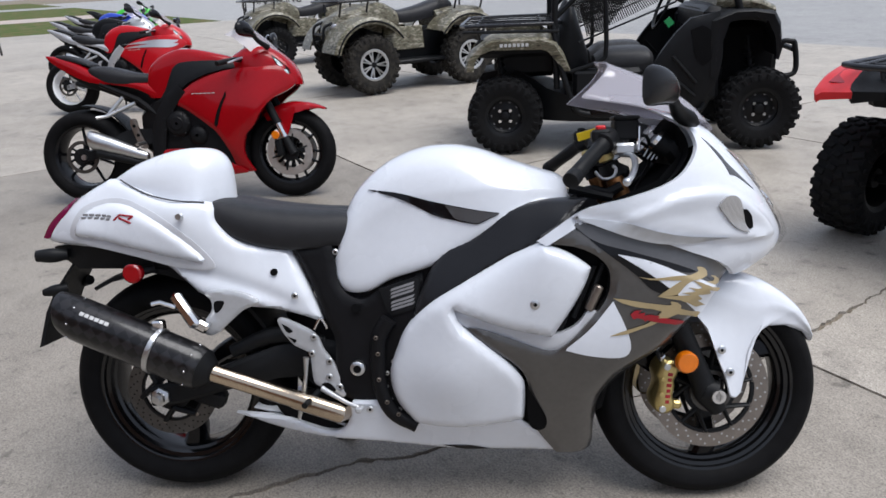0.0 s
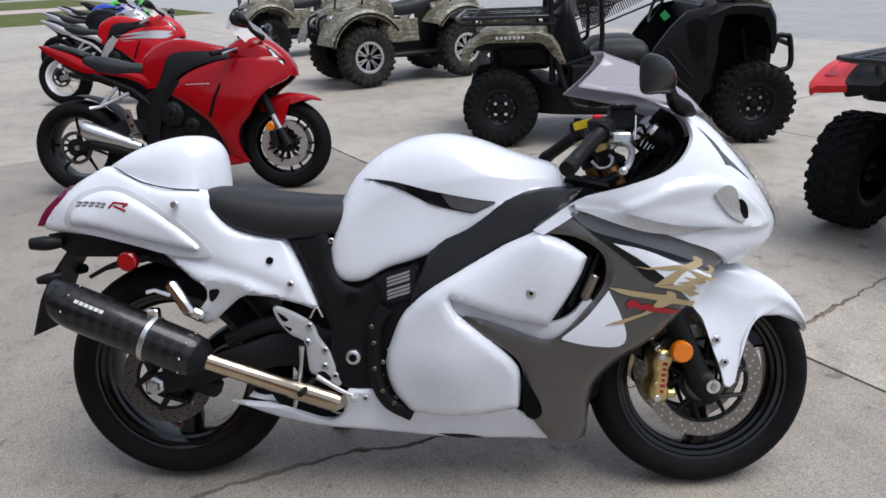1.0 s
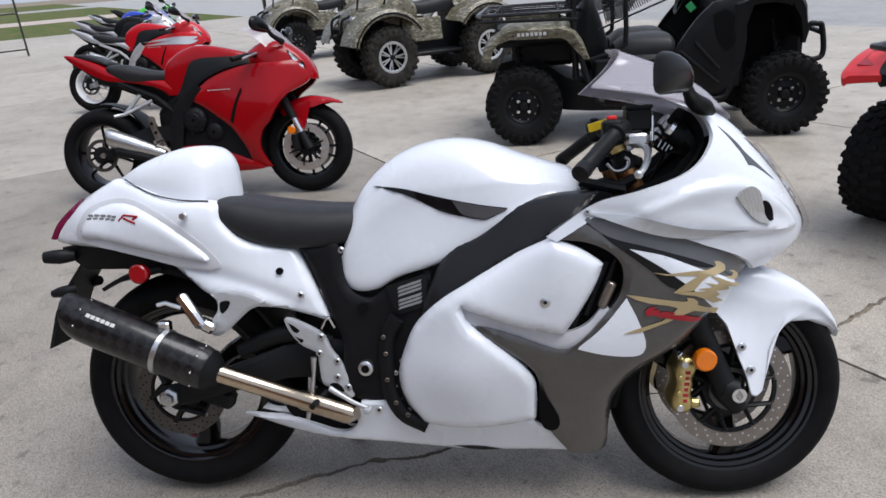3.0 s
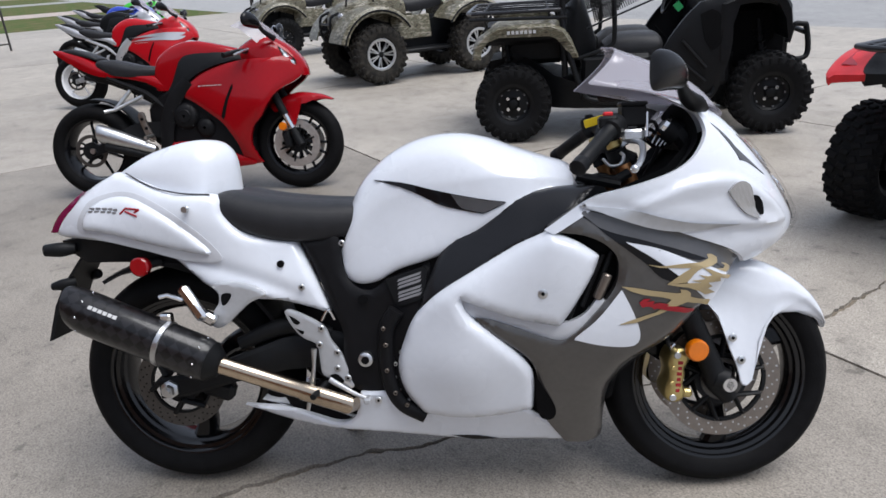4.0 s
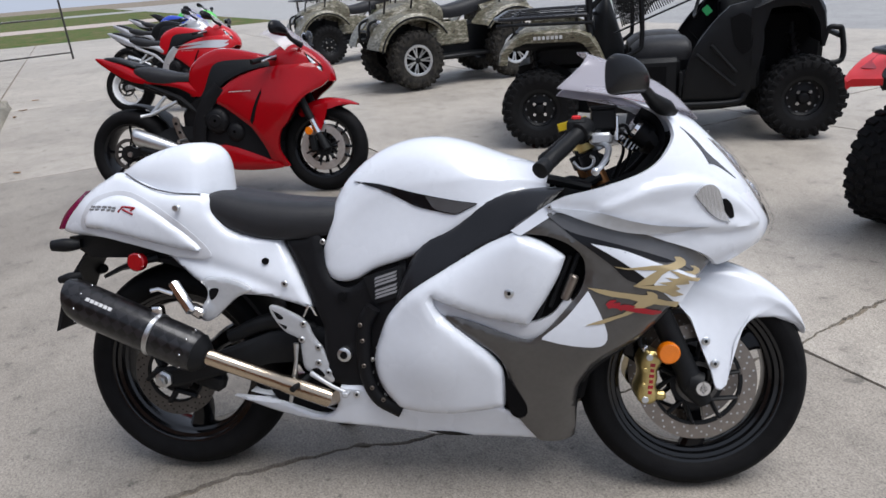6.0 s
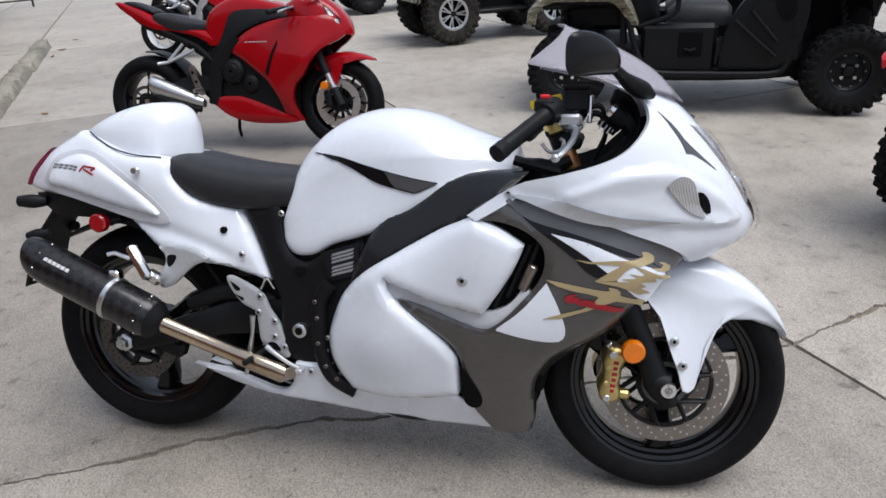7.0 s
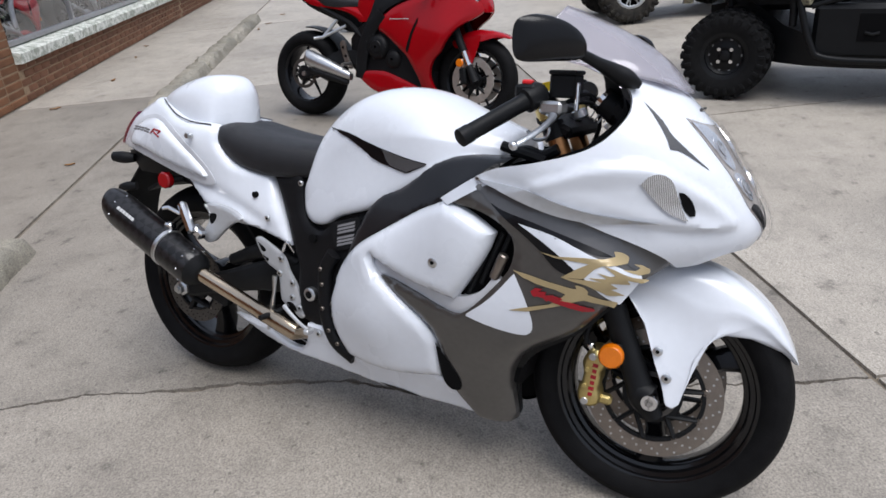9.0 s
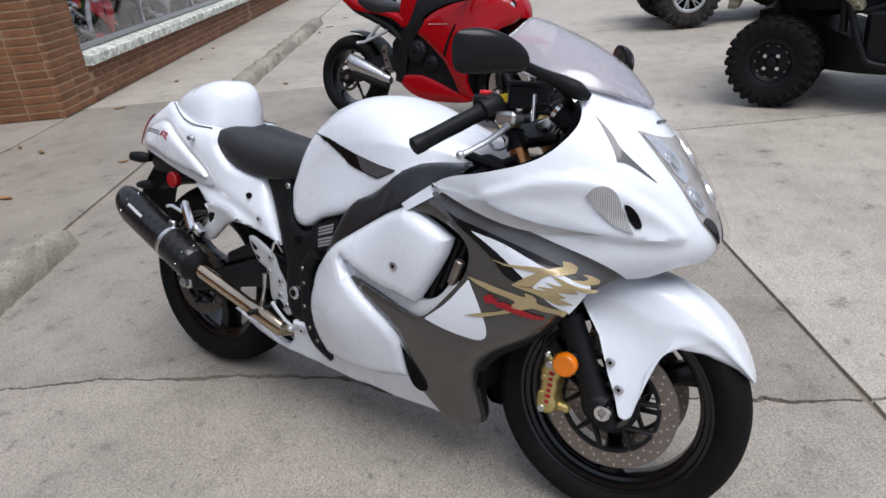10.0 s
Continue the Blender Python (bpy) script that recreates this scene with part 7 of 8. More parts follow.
    mf = part("muffler", loft([[(x, -0.2 + 0.055 * math.cos(a) * k, z + 0.062 * math.sin(a) * k) for a in np.linspace(0, 2 * math.pi, 14, endpoint=False)] for x, z, k in ((0.09, 0.432, 0.8), (0.105, 0.43, 1.0), (0.22, 0.392, 0.95), (0.36, 0.345, 0.72), (0.47, 0.308, 0.45))], 16), ALU, b, "stubby brushed steel muffler")
    part("end_cap", Geo().tube([(0.075, -0.2, 0.434), (0.1, -0.2, 0.428)], [0.04, 0.048], 14), SATIN, mf)
    part("heat_shield", Geo().tube([(0.14, -0.215, 0.345), (0.3, -0.215, 0.305), (0.44, -0.2, 0.265)], [0.03, 0.03, 0.02], 10), SATIN, mf)
    rs = part("rear_set", panel([(0.345, 0.54), (0.385, 0.555), (0.4, 0.48), (0.425, 0.42), (0.45, 0.365), (0.4, 0.37), (0.37, 0.44)], lambda x, z: 0.155, 0.012, 0.004, 0.015), STEEL, b)
    for z in (0.4, 0.45, 0.51):
        part("cut_out", Geo().cyl((0.56 - z * 0.36 - 0.005, -0.154, z), (0.56 - z * 0.36 - 0.005, -0.158, z), 0.011, 10), DARK, rs)
    part("foot_peg", Geo().tube([(0.43, -0.15, 0.4), (0.42, -0.24, 0.39)], 0.012, 8), ALU, rs)
    part("pillion_stay", Geo().tube([(0.38, -0.12, 0.66), (0.2, -0.16, 0.58), (0.14, -0.19, 0.57)], 0.012, 8), ALU, b)
    part("pillion_stay", Geo().tube([(0.3, -0.12, 0.7), (0.2, -0.16, 0.58)], 0.012, 8), ALU, b)
    fg = Geo()
    rings = []
    for phi in np.linspace(52, 128, 22):
        a = radians(phi)
        w = between(phi, [52, 60, 72, 128], [0.03, 0.07, 0.085, 0.08])
        dr = between(phi, [52, 62, 80, 110, 128], [0.012, 0.03, 0.075, 0.1, 0.06])
        line = [(-1.02, 1), (-0.98, 0.5), (-0.7, 0.08), (0, 0), (0.7, 0.08), (0.98, 0.5), (1.02, 1), (0.95, 1), (0.9, 0.5), (0.6, 0.16), (0, 0.08), (-0.6, 0.16), (-0.9, 0.5), (-0.95, 1)]
        rt = 0.325 + between(phi, [52, 75, 128], [0.03, 0.012, 0.0])
        rings.append([(1.41 + (rt - dr * d) * math.cos(a), w * u, 0.3 + (rt - dr * d) * math.sin(a)) for u, d in line])
    fg.skin(rings)
    legp = panel([(1.33, 0.58, 1), (1.44, 0.6, 1), (1.42, 0.53), (1.395, 0.46), (1.37, 0.4, 1), (1.35, 0.42)], lambda x, z: 0.088, 0.008, 0.004, 0.03)
    fg.add(legp.v, legp.f)
    part("front_mudguard", fg, paint, b)
    part("side_stand", Geo().tube([(0.55, 0.12, 0.24), (0.5, 0.2, 0.1), (0.49, 0.24, 0.05)], 0.012, 8), SATIN, b)
    part("radiator", Geo().box((1.1, 0, 0.45), (0.04, 0.3, 0.3), pose(0, 0, 0, 0, 12, 0), 0.01), DARK, b)
    ahead = Matrix.Translation((0.035, 0, 0))
    for o in b.children_recursive:
        top = o if o.parent == b else o.parent if o.parent.parent == b else o.parent.parent
        if top.name.split(".")[0] not in ("front_wheel", "rear_wheel"):
            o.data.transform(ahead)
    return b


sport_bike(pose(-1.852, 2.831, 0, -10.5, 0, 0.8), "red sports motorcycle with black side covers, parked on its stand", RED, RED, RED, BLACK, BLACK, SATIN)
sport_bike(pose(-4.148, 6.623, 0, -10.5, 0, 0.8), "red and silver sports motorcycle with white rear wheel", RED_BRIGHT, RED_BRIGHT, SILVER, WHITE_RIM, WHITE_RIM, SILVER, SILVER)
sport_bike(pose(-5.75, 9.3, 0, -10.5, 0, -1.0), "white-tailed sports motorcycle with black tank", SILVER, PLASTIC, SILVER, BLACK, BLACK, SATIN)
sport_bike(pose(-7.2, 12.2, 0, -10.5, 0, -1.0), "blue and white sports motorcycle", BLUE, BLUE, SILVER, BLACK, BLACK, SATIN)
sport_bike(pose(-8.3, 15.0, 0, -10.5, 0, -1.0), "lime green sports motorcycle", GREEN, GREEN, PLASTIC, BLACK, BLACK, SATIN)


def knobbly_wheel(parent, m, radius, half, rim_r, style, rubber):
    """An off-road wheel turning about y; style: 'steel' for a black pressed disc, 'cast' for bright spokes."""
    w = part("wheel", Geo().lathe([(-half * 0.5, 0.02), (-half * 0.5, 0.05), (half * 0.5, 0.05), (half * 0.5, 0.02)], (0, 0, 0), 20), SATIN, parent)
    w.matrix_basis = m
    crown = radius - 0.018
    prof = [(-half * 0.8, rim_r), (-half * 0.98, rim_r + (crown - rim_r) * 0.35), (-half * 0.98, crown - 0.05), (-half * 0.85, crown - 0.014), (-half * 0.4, crown), (half * 0.4, crown), (half * 0.85, crown - 0.014), (half * 0.98, crown - 0.05), (half * 0.98, rim_r + (crown - rim_r) * 0.35), (half * 0.8, rim_r)]
    tyre = part("tyre", Geo().lathe(prof, (0, 0, 0), 48), rubber, w, "deep-lugged off-road tyre")
    g = Geo()
    lugs = 26
    for k in range(lugs):
        for row, (y, off, sx, sy) in enumerate(((-0.64, 0.0, 0.036, 0.46), (0.64, 0.5, 0.036, 0.46), (-0.16, 0.3, 0.032, 0.34), (0.2, 0.8, 0.032, 0.34))):
            a = 2 * math.pi * (k + off) / lugs
            m2 = Matrix.Rotation(-a, 4, "Y")
            c = m2 @ Vector((crown + 0.0 - 0.008 * abs(y), y * half, 0))
            g.box(c, (0.026, sy * half, sx), m2 @ Matrix.Rotation(0.35 if row % 2 else -0.35, 4, "X"), 0.004)
        for s in (-1, 1):
            a = 2 * math.pi * (k + (0.0 if s < 0 else 0.5)) / lugs
            m2 = Matrix.Rotation(-a, 4, "Y")
            g.box(m2 @ Vector((crown - 0.045, s * half * 0.97, 0)), (0.044, 0.014, 0.026), m2, 0.004)
    tagged(part("tread", g, rubber, tyre), kind="stuff")
    r = Geo().lathe([(-half * 0.82, rim_r + 0.004), (-half * 0.74, rim_r - 0.012), (half * 0.74, rim_r - 0.012), (half * 0.82, rim_r + 0.004), (half * 0.72, rim_r - 0.022), (-half * 0.72, rim_r - 0.022)], (0, 0, 0), 40)
    if style == "steel":
        part("rim", r, PLASTIC, w)
        d = Geo().lathe([(-half * 0.5, 0.03), (-half * 0.5, 0.07), (-half * 0.42, 0.085), (-half * 0.42, rim_r * 0.72), (-half * 0.55, rim_r * 0.84), (-half * 0.5, rim_r - 0.02), (-half * 0.3, rim_r - 0.02), (-half * 0.3, 0.03)], (0, 0, 0), 40)
        dd = part("wheel_disc", d, PLASTIC, w, "black pressed steel wheel disc")
        part("hub_cap", Geo().tube([(0, -half * 0.5, 0), (0, -half * 0.62, 0), (0, -half * 0.66, 0)], [0.036, 0.034, 0.026], 18), SATIN, dd)
        for k in range(4):
            a = math.pi / 4 + k * math.pi / 2
            part("lug_nut", Geo().cyl((0.058 * math.cos(a), -half * 0.48, 0.058 * math.sin(a)), (0.058 * math.cos(a), -half * 0.62, 0.058 * math.sin(a)), 0.0135, 6), CHROME, dd)
        # Solid grey blocks stand in for the light coming through the slots.
        for k in range(10):
            a = 2 * math.pi * k / 10
            part("slot", Geo().box((0.108 * math.cos(a), -half * 0.425, 0.108 * math.sin(a)), (0.016, 0.004, 0.009), Matrix.Rotation(-a + math.pi / 2, 4, "Y"), 0.001), GREY_INK, dd)
    else:
        part("rim", r, BLACK, w)
        part("rim_lip", Geo().lathe([(-half * 0.84, rim_r + 0.006), (-half * 0.86, rim_r - 0.01), (-half * 0.8, rim_r - 0.024), (-half * 0.74, rim_r - 0.01)], (0, 0, 0), 40), ALU, w)
        part("wheel_disc", Geo().lathe([(-half * 0.3, 0.02), (-half * 0.3, rim_r - 0.02), (-half * 0.2, rim_r - 0.02), (-half * 0.2, 0.02)], (0, 0, 0), 32), DARK, w)
        for k in range(7):
            for s in (-0.14, 0.14):
                a = 2 * math.pi * k / 7
                part("spoke", Geo().tube([(0.03 * math.cos(a), -half * 0.62, 0.03 * math.sin(a)), ((rim_r - 0.02) * math.cos(a + s), -half * 0.72, (rim_r - 0.02) * math.sin(a + s))], [0.011, 0.009], 6), ALU, w)
        part("hub_cap", Geo().tube([(0, -half * 0.5, 0), (0, -half * 0.7, 0), (0, -half * 0.74, 0)], [0.034, 0.032, 0.024], 16), SATIN, w)
    return w


def arch(cx, cz, r_in, r_out, y0, y1, a0, a1, lip=0.03, n=18):
    """A mudguard: a bent shell round (cx, cz), from y0 to y1, with a turned-down lip at y0."""
    rings = []
    for a in np.linspace(radians(a0), radians(a1), n):
        c, s = math.cos(a), math.sin(a)
        sg = 1 if y1 > y0 else -1
        prof = [(y0, r_in - lip), (y0 - sg * 0.006, r_in), (y0 + sg * 0.02, r_out), (y1, r_out + 0.02), (y1, r_out + 0.005), (y0 + sg * 0.025, r_out - 0.015), (y0 + sg * 0.008, r_in - lip)]
        rings.append([(cx + r * c, y, cz + r * s) for y, r in prof])
    return Geo().skin(rings)


def rack(parent, x0, x1, w, z, slats, name="rack", material=None, bar=0.009):
    """A carrier of bent steel tube with cross slats."""
    mt = material or RACK
    rim = [(x0, -w * 0.8, z), (x0, w * 0.8, z), (x0 + 0.04, w, z), (x1 - 0.06, w, z), (x1, w * 0.75, z), (x1, -w * 0.75, z), (x1 - 0.06, -w, z), (x0 + 0.04, -w, z), (x0, -w * 0.8, z)]
    rk = part(name, Geo().tube(rim, 0.014, 10), mt, parent, "black tubular steel carrier")
    for k in range(slats):
        y = -w + 2 * w * (k + 0.5) / slats
        part("slat", Geo().tube([(x0, y, z + 0.004), ((x0 + x1) / 2, y, z + 0.012), (x1, y, z + 0.004)], bar, 8), mt, rk)
    for x in (x0 + 0.12, x1 - 0.14):
        part("cross_bar", Geo().tube([(x, -w, z - 0.004), (x, w, z - 0.004)], 0.011, 8), mt, rk)
        for s in (-1, 1):
            part("stay", Geo().tube([(x, s * w * 0.7, z), (x + 0.02, s * w * 0.6, z - 0.16)], 0.012, 8), mt, rk)
    return rk


def quad(m, label, body, wheel_style, rubber, radius=0.315, trim=None, flat=False):
    """A four-wheeled all-terrain bike: x ahead, origin on the ground between the wheels."""
    q = thing("quad_bike", m, label, "quad bike", "quad bikes in the lot")
    trim = trim or PLASTIC
    wb, tr = 0.62, 0.45
    for sx in (-1, 1):
        for s in (-1, 1):
            mm = pose(sx * wb, s * tr, radius)
            knobbly_wheel(q, mm if s < 0 else mm @ pose(0, 0, 0, 0, 0, 180), radius, 0.125 if sx < 0 else 0.11, 0.165, wheel_style, rubber)
            part("axle", Geo().tube([(sx * wb, s * 0.1, radius + 0.02), (sx * wb, s * (tr - 0.08), radius)], 0.025, 8), SATIN, q)
            part("shock_absorber", Geo().tube([(sx * wb, s * 0.3, radius + 0.03), (sx * (wb - 0.06), s * 0.2, 0.72)], [0.03, 0.028], 10), SATIN, q)
            if flat:
                outer, inner = [], []
                for x, z, w0, w1 in ((1.05, 0.765, 0.5, 0.2), (1.0, 0.785, 0.54, 0.2), (0.85, 0.85, 0.56, 0.2), (0.65, 0.868, 0.56, 0.2), (0.42, 0.82, 0.52, 0.22), (0.27, 0.72, 0.48, 0.22)):
                    wm = w0 - 0.17
                    outer.append([(sx * x, s * w0, z - 0.045), (sx * x, s * (w0 + 0.006), z - 0.012), (sx * x, s * (w0 - 0.02), z + 0.006), (sx * x, s * wm, z + 0.02), (sx * x, s * wm, z - 0.008), (sx * x, s * (w0 - 0.015), z - 0.03)])
                    inner.append([(sx * (x + 0.005), s * (wm + 0.004), z - 0.03), (sx * (x + 0.005), s * (wm + 0.004), z + 0.024), (sx * x, s * w1, z + 0.034), (sx * x, s * w1, z)])
                tip = part("fender_edge", loft(outer, 20), body, q, "red plastic mudguard edge")
                part("fender", loft(inner, 16), PLASTIC, q, "flat black plastic mudguard")
                # Darker red plate laid on for the shade of a shallow recess.
                part("recess", Geo().box((sx * 0.92, s * 0.46, 0.833), (0.13, 0.07, 0.004), pose(0, 0, 0, 0, sx * 22, 0), 0.002), RED_INK, tip)
                continue
            fn = part("fender", arch(sx * wb, 0.36, 0.44, 0.47, s * 0.56, s * 0.2, 15 if sx > 0 else 35, 145 if sx > 0 else 165, 0.04), body, q, "wide moulded mudguard")
            part("fender_edge", Geo().tube([(sx * wb + 0.43 * math.cos(a), s * 0.562, 0.36 + 0.43 * math.sin(a)) for a in np.linspace(radians(12 if sx > 0 else 32), radians(148 if sx > 0 else 168), 14)], 0.012, 6), trim, fn)
    part("chassis", loft([[(x, -w, zl), (x, -w, zh), (x, w, zh), (x, w, zl)] for x, w, zl, zh in ((-0.85, 0.15, 0.45, 0.62), (-0.5, 0.2, 0.3, 0.66), (0.0, 0.22, 0.26, 0.62), (0.5, 0.2, 0.3, 0.68), (0.85, 0.16, 0.42, 0.66))], 14), PLASTIC, q)
    part("front_body", saddle([(0.1, 0.86, 0.14, 0.6), (0.25, 0.95, 0.18, 0.6), (0.45, 0.96, 0.24, 0.66), (0.7, 0.9, 0.3, 0.72), (0.9, 0.82, 0.24, 0.62), (0.96, 0.72, 0.16, 0.6)], ROUND), body, q)
    part("rear_body", saddle([(-0.98, 0.82, 0.28, 0.72), (-0.9, 0.86, 0.34, 0.72), (-0.6, 0.87, 0.34, 0.7), (-0.35, 0.85, 0.24, 0.66)], ROUND), PLASTIC if flat else body, q)
    part("seat", saddle([(-0.62, 0.93, 0.12, 0.84), (-0.5, 0.97, 0.16, 0.82), (-0.2, 0.9, 0.16, 0.74), (0.05, 0.86, 0.12, 0.72), (0.14, 0.9, 0.09, 0.78)], ROUND), VINYL, q, "black bench seat")
    for s in (-1, 1):
        part("side_panel", Geo().box((0.1, s * 0.24, 0.56), (0.5, 0.03, 0.26), pose(0, 0, 0, s * 8, 0, 0), 0.02), body, q)
        part("foot_well", Geo().box((0.0, s * 0.36, 0.32), (0.62, 0.24, 0.04), None, 0.015), PLASTIC, q)
        part("handlebar", Geo().tube([(0.2, s * 0.02, 1.05), (0.2, s * 0.16, 1.1), (0.12, s * 0.4, 1.1)], 0.014, 10, 10), SATIN, q)
        part("headlamp", Geo().ball((0.9, s * 0.17, 0.74), (0.05, 0.07, 0.04), 14), LENS, q)
        part("bumper_rail", Geo().tube([(0.85, s * 0.14, 0.42), (1.02, s * 0.16, 0.5), (1.03, s * 0.16, 0.72), (0.92, s * 0.15, 0.78)], 0.015, 8, 14), PLASTIC, q)
    part("bumper_bar", Geo().tube([(1.03, -0.16, 0.66), (1.03, 0.16, 0.66)], 0.015, 8), PLASTIC, q)
    part("handlebar_pod", Geo().ball((0.24, 0, 1.06), (0.09, 0.11, 0.06), 14), PLASTIC, q)
    rack(q, 0.4, 0.98, 0.38, 0.92 if flat else 1.0, 5, "front_rack")
    rack(q, -1.08, -0.46, 0.4, 0.9 if flat else 0.98, 5, "rear_rack")
    return q


quad(pose(-0.25, 8.0, 0, 0, 0, 212.5) @ Matrix.Scale(1.12, 4), "camouflage quad bike with bright spoked wheels", CAMO, "cast", KNOB_DUSTY, 0.33)
quad(pose(-2.45, 11.5, 0, 0, 0, 212.5) @ Matrix.Scale(1.1, 4), "tan camouflage quad bike behind the others", CAMO, "steel", KNOB, 0.31)
quad(pose(3.565, 1.875, 0, 0, 0, 35), "red quad bike with black steel racks", RED_PLASTIC, "steel", KNOB, 0.3, flat=True)


# -- side-by-side utility vehicle --
def utility_vehicle(m):
    v = thing("utility_vehicle", m, "black and camouflage utility vehicle with a rear carrier", "utility vehicle")
    R, T = 0.305, 0.5
    for x in (0.0, 1.907):
        for s in (-1, 1):
            mm = pose(x, s * T, R)
            knobbly_wheel(v, mm if s < 0 else mm @ pose(0, 0, 0, 0, 0, 180), R, 0.12, 0.155, "steel", KNOB)
            part("half_shaft", Geo().tube([(x, s * 0.12, R + 0.03), (x, s * 0.4, R)], 0.022, 8), SATIN, v)
            sp = part("shock_absorber", Geo().tube([(x, s * 0.36, R + 0.04), (x - 0.06, s * 0.3, 0.82)], 0.022, 10), SATIN, v)
            coil = [(x - 0.06 * k / 60 + 0.035 * math.cos(k * 0.75), s * (0.36 - 0.06 * k / 60) + 0.035 * math.sin(k * 0.75), R + 0.12 + 0.34 * k / 60) for k in range(61)]
            part("spring", Geo().tube(coil, 0.007, 6), SATIN, sp)
    part("chassis", loft([[(x, -w, zl), (x, -w, zh), (x, w, zh), (x, w, zl)] for x, w, zl, zh in ((-0.18, 0.25, 0.4, 0.6), (0.1, 0.28, 0.26, 0.62), (0.5, 0.42, 0.22, 0.42), (1.35, 0.42, 0.22, 0.42), (1.8, 0.26, 0.26, 0.66), (2.02, 0.22, 0.38, 0.62))], 16), PLASTIC, v)
    for s in (-1, 1):
        # rear mudguard in camouflage, with a flat top and a bevelled front leg
        fen = Geo()
        rings = []
        for ox, oz, ix, iz in ((-0.305, 0.657, -0.236, 0.655), (-0.289, 0.754, -0.225, 0.722), (-0.2, 0.834, -0.18, 0.779), (-0.092, 0.891, -0.094, 0.809), (0.1, 0.897, 0.1, 0.806), (0.287, 0.896, 0.287, 0.802), (0.392, 0.851, 0.329, 0.784), (0.455, 0.747, 0.414, 0.686), (0.499, 0.641, 0.457, 0.634)):
            rings.append([(ix, s * 0.6, iz), (ox * 0.75 + ix * 0.25, s * 0.615, oz * 0.75 + iz * 0.25), (ox, s * 0.59, oz), (ox, s * 0.25, oz + 0.02), (ox, s * 0.25, oz - 0.01), (ix, s * 0.575, iz)])
        fd = part("rear_mudguard", fen.skin(rings), CAMO, v, "camouflage rear mudguard")
        for k in range(7):
            part("brand_bar", Geo().box((-0.02 + 0.032 * k, s * 0.612, 0.842), (0.022, 0.003, 0.024), None, 0.001), PALE_INK, fd)
        part("sill_rail", Geo().tube([(0.36, s * 0.56, 0.98), (0.42, s * 0.58, 0.7), (0.52, s * 0.6, 0.4), (0.62, s * 0.6, 0.31), (1.0, s * 0.6, 0.295), (1.42, s * 0.6, 0.3), (1.5, s * 0.6, 0.36)], 0.022, 10, 40), PLASTIC, v)
        part("side_box", Geo().box((0.78, s * 0.52, 0.47), (0.52, 0.12, 0.34), None, 0.03), PLASTIC, v)
        rec = part("box_recess", Geo().box((0.86, s * 0.582, 0.5), (0.16, 0.01, 0.17), None, 0.004), DARK, v)
        part("handle", Geo().tube([(0.82, s * 0.59, 0.47), (0.86, s * 0.6, 0.46), (0.9, s * 0.59, 0.47)], 0.01, 8), SATIN, rec)
        door = panel([(1.06, 0.3, 1), (1.07, 0.5), (1.12, 0.68), (1.24, 0.86), (1.36, 0.98, 1), (1.56, 1.02, 1), (1.6, 0.7), (1.55, 0.42), (1.5, 0.3, 1)], lambda x, z: 0.585 + 0.02 * math.sin((z - 0.3) * 4), 0.04, 0.02, 0.04)
        dr = part("door", door if s < 0 else door.mirrored(), PLASTIC, v, "black moulded half door")
        hole = panel([(1.36, 0.9, 1), (1.4, 0.72), (1.46, 0.64, 1), (1.52, 0.7), (1.5, 0.9, 1), (1.44, 0.93, 1)], lambda x, z: 0.587 + 0.02 * math.sin((z - 0.3) * 4), 0.01, 0, 0.04, 0.003)
        part("door_opening", hole if s < 0 else hole.mirrored(), DARK, dr)
        for k in range(2):
            rib = Geo().tube([(1.14 + 0.1 * k, s * 0.612, 0.66 + 0.06 * k), (1.42, s * 0.612, 0.42 + 0.1 * k)], 0.012, 8)
            part("door_rib", rib, PLASTIC, dr)
        part("hinge", Geo().box((1.04, s * 0.59, 0.45), (0.02, 0.03, 0.18), None, 0.005), SATIN, dr)
        # front mudguard and side of the bonnet
        fen = Geo()
        rings = []
        for ox, oz, ix, iz in ((1.5, 0.56, 1.579, 0.56), (1.47, 0.8, 1.591, 0.808), (1.484, 0.96, 1.629, 0.942), (1.644, 1.027, 1.726, 0.972), (1.797, 1.026, 1.823, 0.968), (1.942, 1.004, 1.893, 0.94), (1.986, 0.927, 1.953, 0.832), (2.004, 0.82, 1.979, 0.694)):
            rings.append([(ix, s * 0.6, iz), (ox * 0.7 + ix * 0.3, s * 0.61, oz * 0.7 + iz * 0.3), (ox, s * 0.585, oz), (ox, s * 0.3, oz + 0.015), (ix, s * 0.3, iz + 0.01), (ix, s * 0.575, iz)])
        part("front_mudguard", fen.skin(rings), PLASTIC, v, "black front mudguard")
        part("front_panel", Geo().box((1.53, s * 0.54, 0.68), (0.1, 0.1, 0.6), pose(0, 0, 0, 0, -4, 0), 0.03), PLASTIC, v)
        part("cage_post", Geo().tube([(0.4, s * 0.54, 0.5), (0.38, s * 0.54, 1.1), (0.42, s * 0.5, 1.75), (0.5, s * 0.46, 1.85)], 0.025, 12, 20), PLASTIC, v)
        part("cage_rail", Geo().tube([(0.5, s * 0.46, 1.85), (1.1, s * 0.46, 1.87), (1.3, s * 0.47, 1.8), (1.6, s * 0.52, 1.3), (1.72, s * 0.53, 1.0)], 0.025, 12, 24), PLASTIC, v)
        part("shoulder_bar", Geo().tube([(0.38, s * 0.54, 1.02), (0.62, s * 0.55, 1.22), (0.9, s * 0.56, 1.3), (1.3, s * 0.56, 1.1)], 0.02, 10, 20), PLASTIC, v)
